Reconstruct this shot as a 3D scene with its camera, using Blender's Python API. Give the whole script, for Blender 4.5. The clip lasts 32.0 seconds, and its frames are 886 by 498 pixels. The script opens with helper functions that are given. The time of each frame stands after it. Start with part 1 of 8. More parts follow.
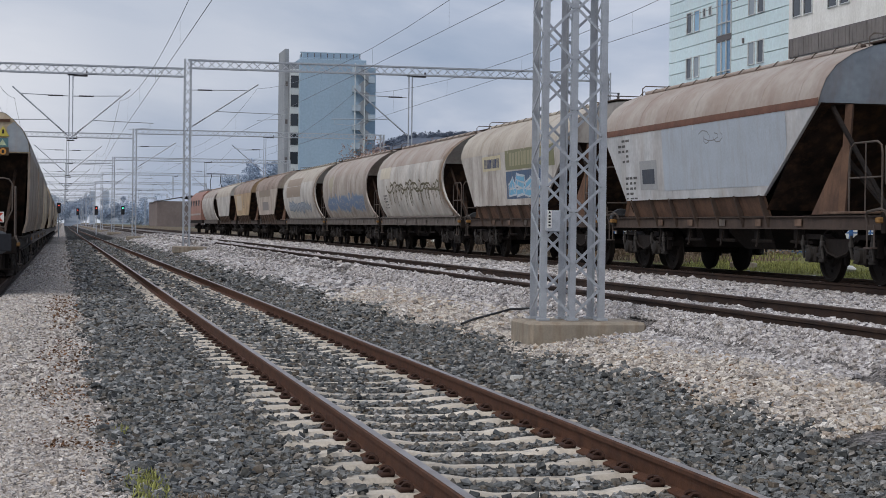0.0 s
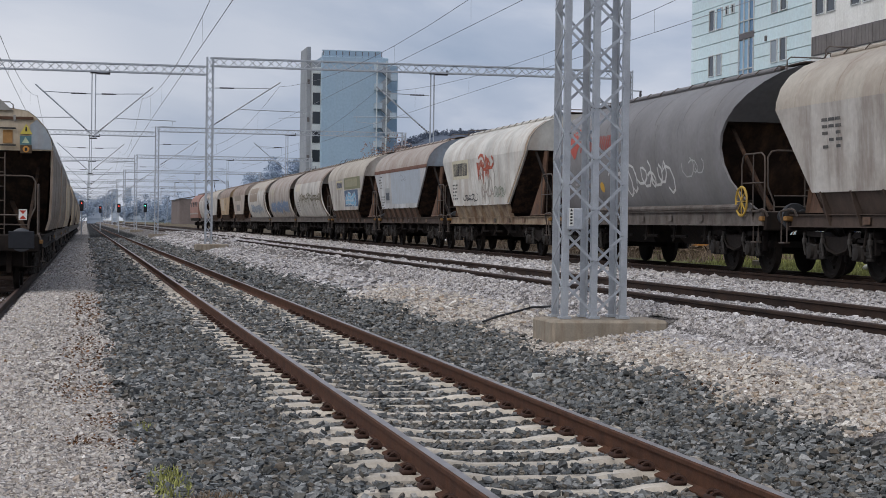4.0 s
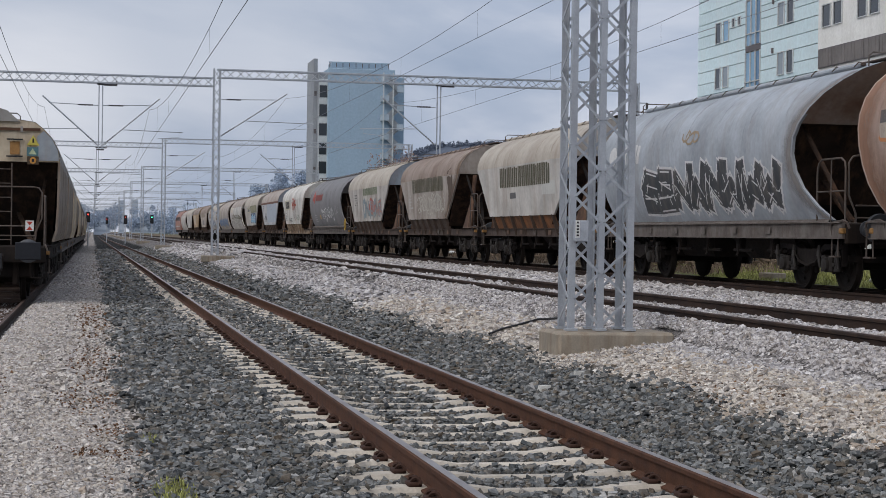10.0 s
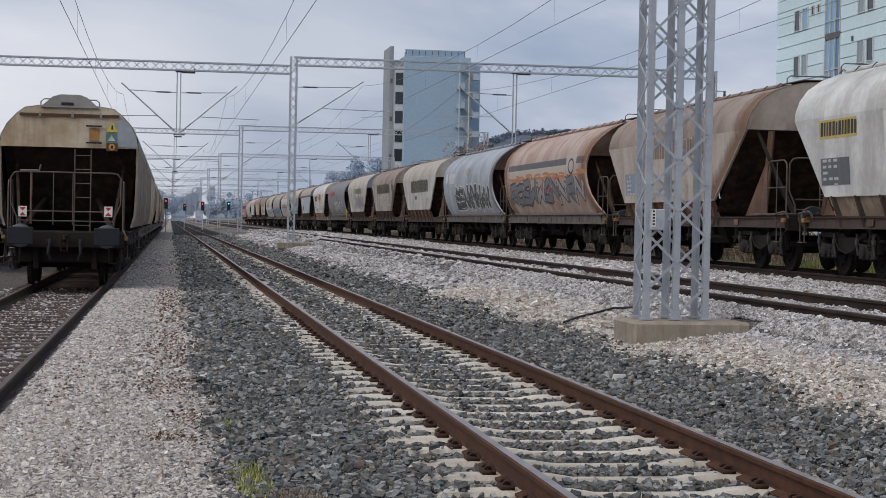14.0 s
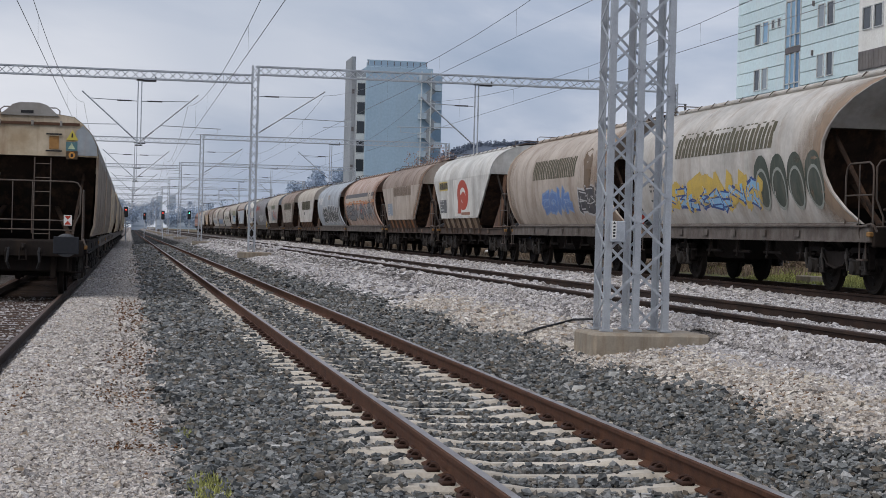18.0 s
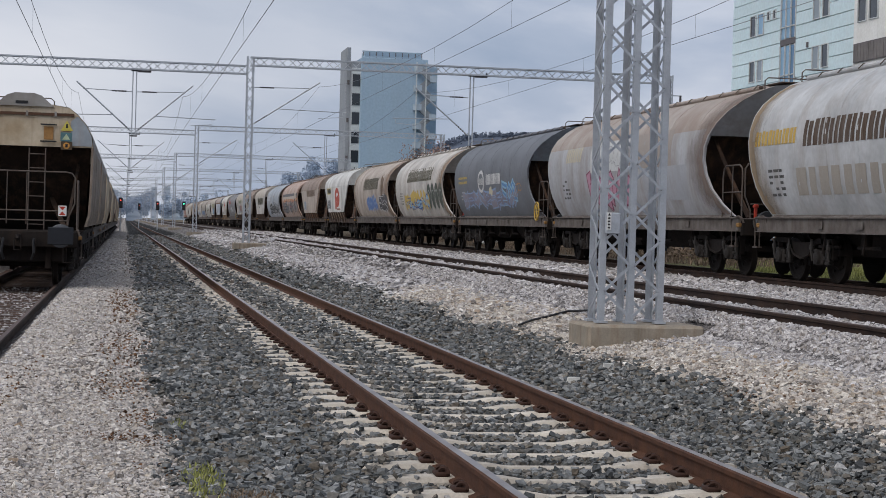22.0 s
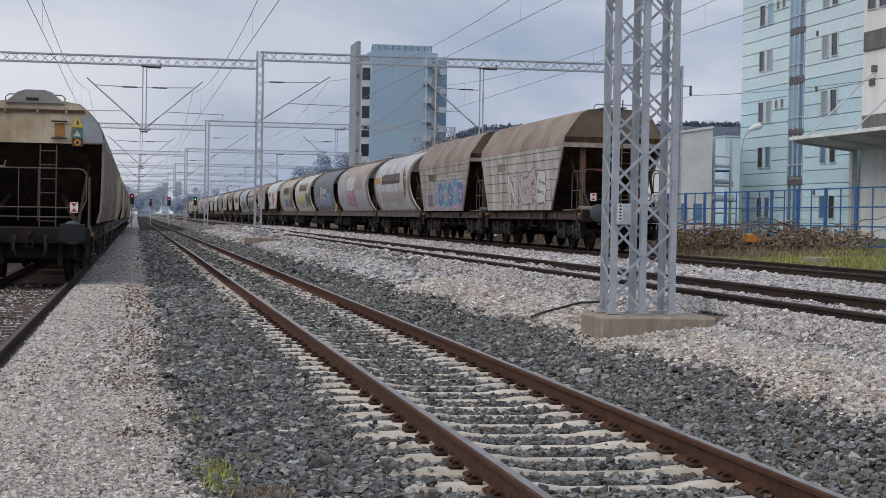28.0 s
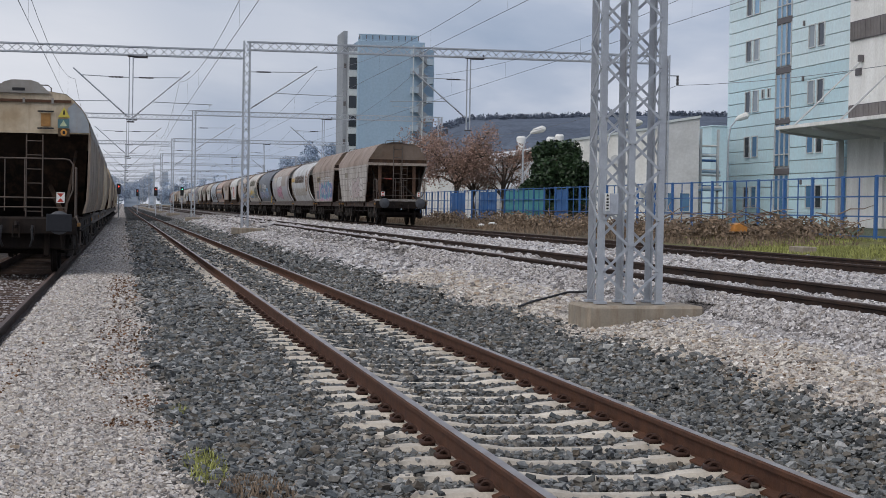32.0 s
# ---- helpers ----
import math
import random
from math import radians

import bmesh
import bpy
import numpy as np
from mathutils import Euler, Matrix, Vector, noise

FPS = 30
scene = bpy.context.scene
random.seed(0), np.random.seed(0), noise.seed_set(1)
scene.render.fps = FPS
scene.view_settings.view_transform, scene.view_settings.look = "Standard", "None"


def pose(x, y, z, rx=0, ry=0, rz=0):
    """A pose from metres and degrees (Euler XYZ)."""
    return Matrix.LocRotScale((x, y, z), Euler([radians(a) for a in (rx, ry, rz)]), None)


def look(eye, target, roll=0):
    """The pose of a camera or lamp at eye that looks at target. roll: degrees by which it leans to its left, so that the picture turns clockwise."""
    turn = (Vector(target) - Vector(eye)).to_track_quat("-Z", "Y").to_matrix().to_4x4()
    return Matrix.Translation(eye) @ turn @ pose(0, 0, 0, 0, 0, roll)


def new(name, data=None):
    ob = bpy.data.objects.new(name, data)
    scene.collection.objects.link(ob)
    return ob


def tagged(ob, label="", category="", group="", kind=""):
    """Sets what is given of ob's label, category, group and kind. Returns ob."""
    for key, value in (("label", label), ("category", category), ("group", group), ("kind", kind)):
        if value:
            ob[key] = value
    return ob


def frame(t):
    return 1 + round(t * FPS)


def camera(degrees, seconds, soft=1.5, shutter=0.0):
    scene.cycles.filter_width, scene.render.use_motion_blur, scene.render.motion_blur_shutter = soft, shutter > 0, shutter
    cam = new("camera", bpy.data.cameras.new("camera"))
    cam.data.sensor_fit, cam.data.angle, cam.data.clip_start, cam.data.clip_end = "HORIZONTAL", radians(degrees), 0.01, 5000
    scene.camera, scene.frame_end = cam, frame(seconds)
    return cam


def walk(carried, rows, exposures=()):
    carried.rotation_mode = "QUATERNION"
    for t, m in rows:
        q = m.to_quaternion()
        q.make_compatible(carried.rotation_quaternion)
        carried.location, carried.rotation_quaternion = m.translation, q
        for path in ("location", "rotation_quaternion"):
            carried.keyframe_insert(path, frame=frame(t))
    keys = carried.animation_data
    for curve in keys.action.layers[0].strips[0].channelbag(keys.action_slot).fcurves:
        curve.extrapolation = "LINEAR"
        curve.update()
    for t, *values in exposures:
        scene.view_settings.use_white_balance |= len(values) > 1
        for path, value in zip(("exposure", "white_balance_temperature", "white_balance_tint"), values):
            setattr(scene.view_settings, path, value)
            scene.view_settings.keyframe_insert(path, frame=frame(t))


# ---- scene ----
cam = camera(28.8, 32.0, soft=0.5)
EYE = (0.0, 0.0, 1.335)
# seconds, tilt, lean, turn
PATH = [
    (0.0, 89.273, -0.725, -12.409),
    (0.5, 89.210, -0.733, -12.293),
    (1.0, 89.226, -0.761, -12.184),
    (1.5, 89.199, -0.634, -12.106),
    (2.0, 89.154, -0.678, -11.984),
    (2.5, 89.126, -0.576, -11.826),
    (3.0, 89.170, -0.652, -11.796),
    (3.5, 89.149, -0.725, -11.736),
    (5.5, 89.490, -0.743, -11.606),
    (6.0, 89.532, -0.700, -11.573),
    (6.5, 89.553, -0.597, -11.591),
    (7.0, 89.541, -0.605, -11.618),
    (7.5, 89.547, -0.694, -11.659),
    (8.0, 89.574, -0.787, -11.671),
    (8.5, 89.615, -0.877, -11.625),
    (9.0, 89.689, -0.770, -11.563),
    (9.5, 89.648, -0.916, -11.544),
    (10.0, 89.583, -0.855, -11.478),
    (10.5, 89.504, -0.870, -11.463),
    (11.0, 89.341, -0.704, -11.260),
    (11.5, 89.057, -0.807, -10.981),
    (12.0, 88.404, -0.621, -10.350),
    (12.5, 88.269, -0.279, -9.468),
    (13.0, 88.463, -0.260, -8.980),
    (13.5, 88.862, -0.550, -8.780),
    (14.0, 89.137, -1.142, -8.981),
    (14.5, 89.382, -1.399, -9.241),
    (16.5, 89.628, -1.461, -9.982),
    (17.0, 89.633, -1.484, -10.109),
    (17.5, 89.587, -1.513, -10.206),
    (18.0, 89.522, -1.507, -10.276),
    (18.5, 89.435, -1.502, -10.311),
    (19.0, 89.355, -1.538, -10.357),
    (19.5, 89.289, -1.559, -10.394),
    (20.0, 89.228, -1.661, -10.407),
    (20.5, 89.216, -1.665, -10.423),
    (21.0, 89.223, -1.650, -10.437),
    (21.5, 89.249, -1.624, -10.434),
    (22.0, 89.237, -1.612, -10.448),
    (22.5, 89.225, -1.640, -10.441),
    (23.0, 89.189, -1.571, -10.402),
    (23.5, 89.138, -1.503, -10.373),
    (24.0, 89.037, -1.469, -10.335),
    (24.5, 89.029, -1.320, -10.270),
    (25.0, 89.066, -1.258, -10.121),
    (25.5, 89.088, -1.227, -10.086),
    (27.5, 88.994, -1.039, -9.981),
    (28.0, 88.990, -1.040, -10.074),
    (28.5, 88.951, -1.086, -10.130),
    (29.0, 88.999, -1.022, -10.216),
    (29.5, 89.056, -1.015, -10.275),
    (30.0, 89.000, -1.000, -10.301),
    (30.5, 88.974, -1.102, -10.373),
    (31.0, 88.917, -0.998, -10.443),
    (31.5, 88.866, -1.057, -10.515),
    (32.0, 88.662, -0.993, -10.499),
]
walk(cam, [(t, pose(*EYE, a, b, c)) for t, a, b, c in PATH])

# ---------------- world, sun ----------------
world = bpy.data.worlds.new("overcast_sky")
scene.world = world
world.use_nodes = True
SUN_EL, SUN_AZ = 47.0, -124.0   # degrees; azimuth from +y towards +x


def sky_nodes():
    nt = world.node_tree
    nt.nodes.clear()
    n, ln = nt.nodes.new, nt.links.new
    out = n("ShaderNodeOutputWorld")
    sky = n("ShaderNodeTexSky")
    sky.sky_type, sky.sun_disc = "NISHITA", False
    sky.sun_elevation, sky.sun_rotation = radians(SUN_EL), radians(SUN_AZ)
    sky.air_density, sky.dust_density = 1.0, 3.0
    bg_sky = n("ShaderNodeBackground")
    bg_sky.inputs["Strength"].default_value = 0.09
    ln(sky.outputs[0], bg_sky.inputs["Color"])
    tc = n("ShaderNodeTexCoord")
    mp = n("ShaderNodeMapping")
    mp.inputs["Scale"].default_value = (1.0, 1.0, 3.2)
    mp.inputs["Location"].default_value = (0.31, 0.2, 0.4)
    ln(tc.outputs["Generated"], mp.inputs["Vector"])
    no = n("ShaderNodeTexNoise")
    no.inputs["Scale"].default_value, no.inputs["Detail"].default_value = 3.4, 7.0
    no.inputs["Roughness"].default_value, no.inputs["Distortion"].default_value = 0.52, 0.35
    ln(mp.outputs[0], no.inputs["Vector"])
    ra = n("ShaderNodeValToRGB")
    e = ra.color_ramp.elements
    e[0].position, e[0].color = 0.34, (0.285, 0.36, 0.50, 1)
    e[1].position, e[1].color = 0.68, (0.74, 0.76, 0.84, 1)
    m = ra.color_ramp.elements.new(0.5)
    m.color = (0.42, 0.48, 0.61, 1)
    ln(no.outputs["Fac"], ra.inputs["Fac"])
    # the cloud thins towards the end of the line
    dt = n("ShaderNodeVectorMath")
    dt.operation = "DOT_PRODUCT"
    ln(tc.outputs["Generated"], dt.inputs[0])
    dt.inputs[1].default_value = Vector((-0.055, 1.0, 0.04)).normalized()
    th = n("ShaderNodeMapRange")
    th.interpolation_type = "SMOOTHSTEP"
    th.inputs["From Min"].default_value, th.inputs["From Max"].default_value = math.cos(radians(6.5)), 1.0
    ln(dt.outputs["Value"], th.inputs["Value"])
    br = n("ShaderNodeMath")
    br.operation = "MULTIPLY"
    br.inputs[1].default_value = 0.5
    ln(th.outputs[0], br.inputs[0])
    thin = n("ShaderNodeMix")
    thin.data_type = "RGBA"
    thin.inputs[7].default_value = (0.86, 0.86, 0.90, 1)
    ln(br.outputs[0], thin.inputs[0])
    # a thicker bank of cloud hangs above it
    d2 = n("ShaderNodeVectorMath")
    d2.operation = "DOT_PRODUCT"
    ln(tc.outputs["Generated"], d2.inputs[0])
    d2.inputs[1].default_value = Vector((0.04, 1.0, 0.19)).normalized()
    t2 = n("ShaderNodeMapRange")
    t2.interpolation_type = "SMOOTHSTEP"
    t2.inputs["From Min"].default_value, t2.inputs["From Max"].default_value = math.cos(radians(12)), math.cos(radians(2))
    t2.inputs["To Max"].default_value = 0.62
    ln(d2.outputs["Value"], t2.inputs["Value"])
    bank = n("ShaderNodeMix")
    bank.data_type = "RGBA"
    bank.inputs[7].default_value = (0.40, 0.455, 0.565, 1)
    ln(t2.outputs[0], bank.inputs[0])
    ln(ra.outputs[0], bank.inputs[6])
    ln(bank.outputs[2], thin.inputs[6])
    bg_cl = n("ShaderNodeBackground")
    bg_cl.inputs["Strength"].default_value = 1.07
    ln(thin.outputs[2], bg_cl.inputs["Color"])
    mix = n("ShaderNodeMixShader")
    mix.inputs["Fac"].default_value = 0.88
    ln(bg_sky.outputs[0], mix.inputs[1])
    ln(bg_cl.outputs[0], mix.inputs[2])
    ln(mix.outputs[0], out.inputs["Surface"])


sky_nodes()
sun_data = bpy.data.lights.new("sun", "SUN")
sun_data.energy, sun_data.angle, sun_data.color = 1.85, radians(70), (1.0, 0.935, 0.85)
sun = new("sun", sun_data)
sun.matrix_world = look((0, 0, 60), (-60 * math.sin(radians(SUN_AZ)) / math.tan(radians(SUN_EL)), -60 * math.cos(radians(SUN_AZ)) / math.tan(radians(SUN_EL)), 0))


# ---------------- materials ----------------
def mat(name, base, rough=0.7, metal=0.0, dark=None, scale=8.0, amount=0.5, fine=60.0, bump=0.3, bump_scale=80.0,
        streak=None, streak_amount=0.0, streak_scale=2.0, rand=0.0, island=0.0, spec=0.3, stretch=(1, 1, 1), world_space=False, grain=0.08):
    """Weathered surface: base colour, a second tone in blotches, fine grain, downward streaks, relief."""
    m = bpy.data.materials.new(name)
    m.use_nodes = True
    nt = m.node_tree
    n, ln = nt.nodes.new, nt.links.new
    b = nt.nodes["Principled BSDF"]
    b.inputs["Roughness"].default_value, b.inputs["Metallic"].default_value = rough, metal
    b.inputs["Specular IOR Level"].default_value = spec
    dark = dark or tuple(c * 0.55 for c in base)
    if world_space:
        co = n("ShaderNodeNewGeometry").outputs["Position"]
    else:
        co = n("ShaderNodeTexCoord").outputs["Object"]
    mp = n("ShaderNodeMapping")
    mp.inputs["Scale"].default_value = stretch
    ln(co, mp.inputs["Vector"])
    big = n("ShaderNodeTexNoise")
    big.inputs["Scale"].default_value, big.inputs["Detail"].default_value = scale, 6
    big.inputs["Roughness"].default_value = 0.62
    ln(mp.outputs[0], big.inputs["Vector"])
    ra = n("ShaderNodeValToRGB")
    ra.color_ramp.elements[0].position, ra.color_ramp.elements[0].color = 0.36, (*dark, 1)
    ra.color_ramp.elements[1].position, ra.color_ramp.elements[1].color = 0.62, (*base, 1)
    ln(big.outputs["Fac"], ra.inputs["Fac"])
    mx = n("ShaderNodeMix")
    mx.data_type = "RGBA"
    mx.inputs[0].default_value = amount
    mx.inputs[6].default_value = (*base, 1)
    ln(ra.outputs[0], mx.inputs[7])
    col = mx.outputs[2]
    gr = n("ShaderNodeTexNoise")
    gr.inputs["Scale"].default_value, gr.inputs["Detail"].default_value = fine, 3
    ln(co, gr.inputs["Vector"])
    hv = n("ShaderNodeHueSaturation")
    ma = n("ShaderNodeMapRange")
    ma.inputs["From Min"].default_value, ma.inputs["From Max"].default_value = 0.25, 0.75
    ma.inputs["To Min"].default_value, ma.inputs["To Max"].default_value = 1 - grain, 1 + grain
    ln(gr.outputs["Fac"], ma.inputs["Value"])
    ln(ma.outputs[0], hv.inputs["Value"])
    ln(col, hv.inputs["Color"])
    col = hv.outputs[0]
    if rand or island:
        src = n("ShaderNodeNewGeometry").outputs["Random Per Island"] if island else n("ShaderNodeObjectInfo").outputs["Random"]
        r = n("ShaderNodeMapRange")
        a = island or rand
        r.inputs["To Min"].default_value, r.inputs["To Max"].default_value = 1 - a, 1 + a
        ln(src, r.inputs["Value"])
        h2 = n("ShaderNodeHueSaturation")
        ln(r.outputs[0], h2.inputs["Value"])
        ln(col, h2.inputs["Color"])
        col = h2.outputs[0]
    if streak:
        m2 = n("ShaderNodeMapping")
        m2.inputs["Scale"].default_value = (streak_scale, streak_scale, streak_scale * 0.12)
        ln(co, m2.inputs["Vector"])
        st = n("ShaderNodeTexNoise")
        st.inputs["Scale"].default_value, st.inputs["Detail"].default_value = 1.6, 7
        st.inputs["Roughness"].default_value = 0.68
        ln(m2.outputs[0], st.inputs["Vector"])
        sr = n("ShaderNodeMapRange")
        sr.inputs["From Min"].default_value, sr.inputs["From Max"].default_value = 0.47, 0.72
        sr.inputs["To Max"].default_value = streak_amount
        ln(st.outputs["Fac"], sr.inputs["Value"])
        m3 = n("ShaderNodeMix")
        m3.data_type = "RGBA"
        ln(sr.outputs[0], m3.inputs[0])
        ln(col, m3.inputs[6])
        m3.inputs[7].default_value = (*streak, 1)
        col = m3.outputs[2]
    ln(col, b.inputs["Base Color"])
    if bump:
        bn = n("ShaderNodeTexNoise")
        bn.inputs["Scale"].default_value, bn.inputs["Detail"].default_value = bump_scale, 4
        ln(co, bn.inputs["Vector"])
        bu = n("ShaderNodeBump")
        bu.inputs["Strength"].default_value, bu.inputs["Distance"].default_value = bump, 0.01
        ln(bn.outputs["Fac"], bu.inputs["Height"])
        ln(bu.outputs[0], b.inputs["Normal"])
    return m


def glow(name, colour, strength):
    m = bpy.data.materials.new(name)
    m.use_nodes = True
    b = m.node_tree.nodes["Principled BSDF"]
    b.inputs["Base Color"].default_value = (*colour, 1)
    b.inputs["Emission Color"].default_value, b.inputs["Emission Strength"].default_value = (*colour, 1), strength
    return m


RUST = (0.085, 0.042, 0.026)


def stone_mat(name, colours, rough=0.8, spec=0.3, spread=1.0):
    """Broken stone: each piece takes one of a few tones, with a mottled face."""
    m = bpy.data.materials.new(name)
    m.use_nodes = True
    nt = m.node_tree
    n, ln = nt.nodes.new, nt.links.new
    b = nt.nodes["Principled BSDF"]
    b.inputs["Roughness"].default_value, b.inputs["Specular IOR Level"].default_value = rough, spec
    geo = n("ShaderNodeNewGeometry")
    mid = [sum(c[k] for c in colours) / len(colours) for k in range(3)]
    colours = [tuple(max(0.012, mid[k] + (c[k] - mid[k]) * spread) for k in range(3)) for c in colours]
    ra = n("ShaderNodeValToRGB")
    els = ra.color_ramp.elements
    els[0].color, els[1].color = (*colours[0], 1), (*colours[-1], 1)
    for k, c in enumerate(colours[1:-1]):
        els.new((k + 1) / (len(colours) - 1)).color = (*c, 1)
    ln(geo.outputs["Random Per Island"], ra.inputs["Fac"])
    no = n("ShaderNodeTexNoise")
    no.inputs["Scale"].default_value, no.inputs["Detail"].default_value = 55, 5
    ln(geo.outputs["Position"], no.inputs["Vector"])
    mr = n("ShaderNodeMapRange")
    mr.inputs["From Min"].default_value, mr.inputs["From Max"].default_value = 0.3, 0.7
    mr.inputs["To Min"].default_value, mr.inputs["To Max"].default_value = 0.70, 1.3
    ln(no.outputs["Fac"], mr.inputs["Value"])
    hs = n("ShaderNodeHueSaturation")
    ln(mr.outputs[0], hs.inputs["Value"])
    ln(ra.outputs[0], hs.inputs["Color"])
    ln(hs.outputs[0], b.inputs["Base Color"])
    bu = n("ShaderNodeBump")
    bu.inputs["Strength"].default_value, bu.inputs["Distance"].default_value = 0.35, 0.01
    ln(no.outputs["Fac"], bu.inputs["Height"])
    ln(bu.outputs[0], b.inputs["Normal"])
    return m


M_BALLAST = stone_mat("dark_ballast", [(0.050, 0.051, 0.052), (0.122, 0.127, 0.127), (0.196, 0.20, 0.198), (0.087, 0.093, 0.097), (0.175, 0.160, 0.138), (0.068, 0.073, 0.074), (0.262, 0.265, 0.262), (0.132, 0.136, 0.135), (0.115, 0.098, 0.080), (0.34, 0.335, 0.325)], 0.8, 0.3, 1.25)
M_GRAVEL = stone_mat("cream_limestone", [(0.30, 0.26, 0.225), (0.50, 0.45, 0.40), (0.40, 0.365, 0.335), (0.60, 0.56, 0.51), (0.35, 0.28, 0.215), (0.47, 0.435, 0.405), (0.24, 0.215, 0.195), (0.56, 0.52, 0.475), (0.43, 0.375, 0.31), (0.68, 0.65, 0.61)], 0.9, 0.2, 1.2)
M_GRAVEL_GREY = stone_mat("grey_limestone", [(0.27, 0.255, 0.252), (0.48, 0.455, 0.455), (0.38, 0.365, 0.37), (0.58, 0.56, 0.56), (0.31, 0.28, 0.255), (0.45, 0.435, 0.445), (0.22, 0.205, 0.20), (0.53, 0.505, 0.50), (0.41, 0.385, 0.37), (0.66, 0.64, 0.635)], 0.9, 0.2, 1.2)
M_SLEEPER = mat("concrete_sleeper", (0.60, 0.545, 0.47), 0.9, grain=0.12, dark=(0.40, 0.35, 0.29), scale=4, amount=0.7, rand=0.18, bump=0.25)
M_WOOD = mat("tarred_wood", (0.085, 0.056, 0.043), 0.9, dark=(0.034, 0.022, 0.018), scale=5, amount=0.8, rand=0.3, stretch=(0.6, 6, 6))
M_RAIL = mat("rusty_rail", (0.090, 0.038, 0.020), 0.8, 0.0, dark=(0.042, 0.019, 0.012), scale=7, amount=0.7, bump=0.3, streak=(0.13, 0.062, 0.03), streak_amount=0.35, streak_scale=3)
M_RAIL_DARK = mat("grimy_rail", (0.048, 0.027, 0.018), 0.8, 0.0, dark=(0.018, 0.012, 0.010), scale=3, amount=0.8)
M_RAIL_TOP = mat("worn_rail_head", (0.36, 0.33, 0.315), 0.4, 0.6, dark=(0.20, 0.15, 0.125), scale=3, amount=0.6, bump=0.05)
M_RAIL_DULL = mat("dull_rail_head", (0.13, 0.088, 0.07), 0.55, 0.3, dark=(0.07, 0.045, 0.036), scale=3, amount=0.6, bump=0.05)
M_CLIP = mat("rusty_clip", (0.045, 0.021, 0.014), 0.85, 0.0)
M_STEEL = mat("galvanised_steel", (0.46, 0.49, 0.53), 0.5, 0.35, dark=(0.33, 0.35, 0.39), scale=4, amount=0.6, bump=0.08, streak=(0.28, 0.28, 0.29), streak_amount=0.35)
M_CONC = mat("weathered_concrete", (0.34, 0.295, 0.235), 0.9, dark=(0.20, 0.18, 0.15), scale=3.5, amount=0.7, bump=0.4, bump_scale=40, streak=(0.17, 0.105, 0.06), streak_amount=0.65, streak_scale=5)
M_DARK = mat("grimy_underframe", (0.020, 0.0165, 0.015), 0.8, 0.0, dark=(0.010, 0.008, 0.008), scale=5, amount=0.7, streak=(0.05, 0.032, 0.022), streak_amount=0.4, spec=0.15)
# very dark brown for the recessed wagon ends, with rust-brown streaks
M_RECESS = mat("dark_brown_end", (0.050, 0.032, 0.024), 0.85, dark=(0.014, 0.010, 0.009), scale=1.6, amount=0.9, streak=(0.16, 0.085, 0.048), streak_amount=0.6, streak_scale=2.4, spec=0.15)
M_APRON = mat("rust_lit_apron", (0.15, 0.085, 0.055), 0.75, dark=(0.07, 0.04, 0.028), scale=2.2, amount=0.9, streak=(0.05, 0.03, 0.022), streak_amount=0.6, streak_scale=4)
M_WEB = mat("dark_brown_web", (0.085, 0.060, 0.048), 0.75, dark=(0.05, 0.036, 0.03), scale=3, amount=0.8, streak=(0.12, 0.09, 0.07), streak_amount=0.4, streak_scale=4)
M_LINK = mat("worn_grey_link", (0.055, 0.05, 0.047), 0.7, 0.1, dark=(0.05, 0.045, 0.04), scale=8, amount=0.9)
M_SILL = mat("rusty_sill", (0.19, 0.125, 0.09), 0.75, dark=(0.075, 0.048, 0.035), scale=3, amount=0.8, streak=RUST, streak_amount=0.6, streak_scale=4)
M_WHEEL = mat("wheel_steel", (0.020, 0.016, 0.014), 0.75, 0.1, scale=6, spec=0.15)
M_WIRE = mat("dull_wire", (0.17, 0.18, 0.20), 0.5, 0.3, bump=0)
M_INSUL = mat("brown_insulator", (0.075, 0.07, 0.075), 0.4, bump=0)
M_YELLOW = mat("rusty_ochre", (0.30, 0.16, 0.05), 0.7, dark=(0.10, 0.055, 0.03), scale=6, amount=0.7)
M_WHITE = mat("white_plate", (0.72, 0.72, 0.70), 0.6, scale=9, amount=0.3)
M_RED = mat("red_paint", (0.45, 0.05, 0.03), 0.55)
M_BLACK = mat("black_paint", (0.02, 0.02, 0.022), 0.5)


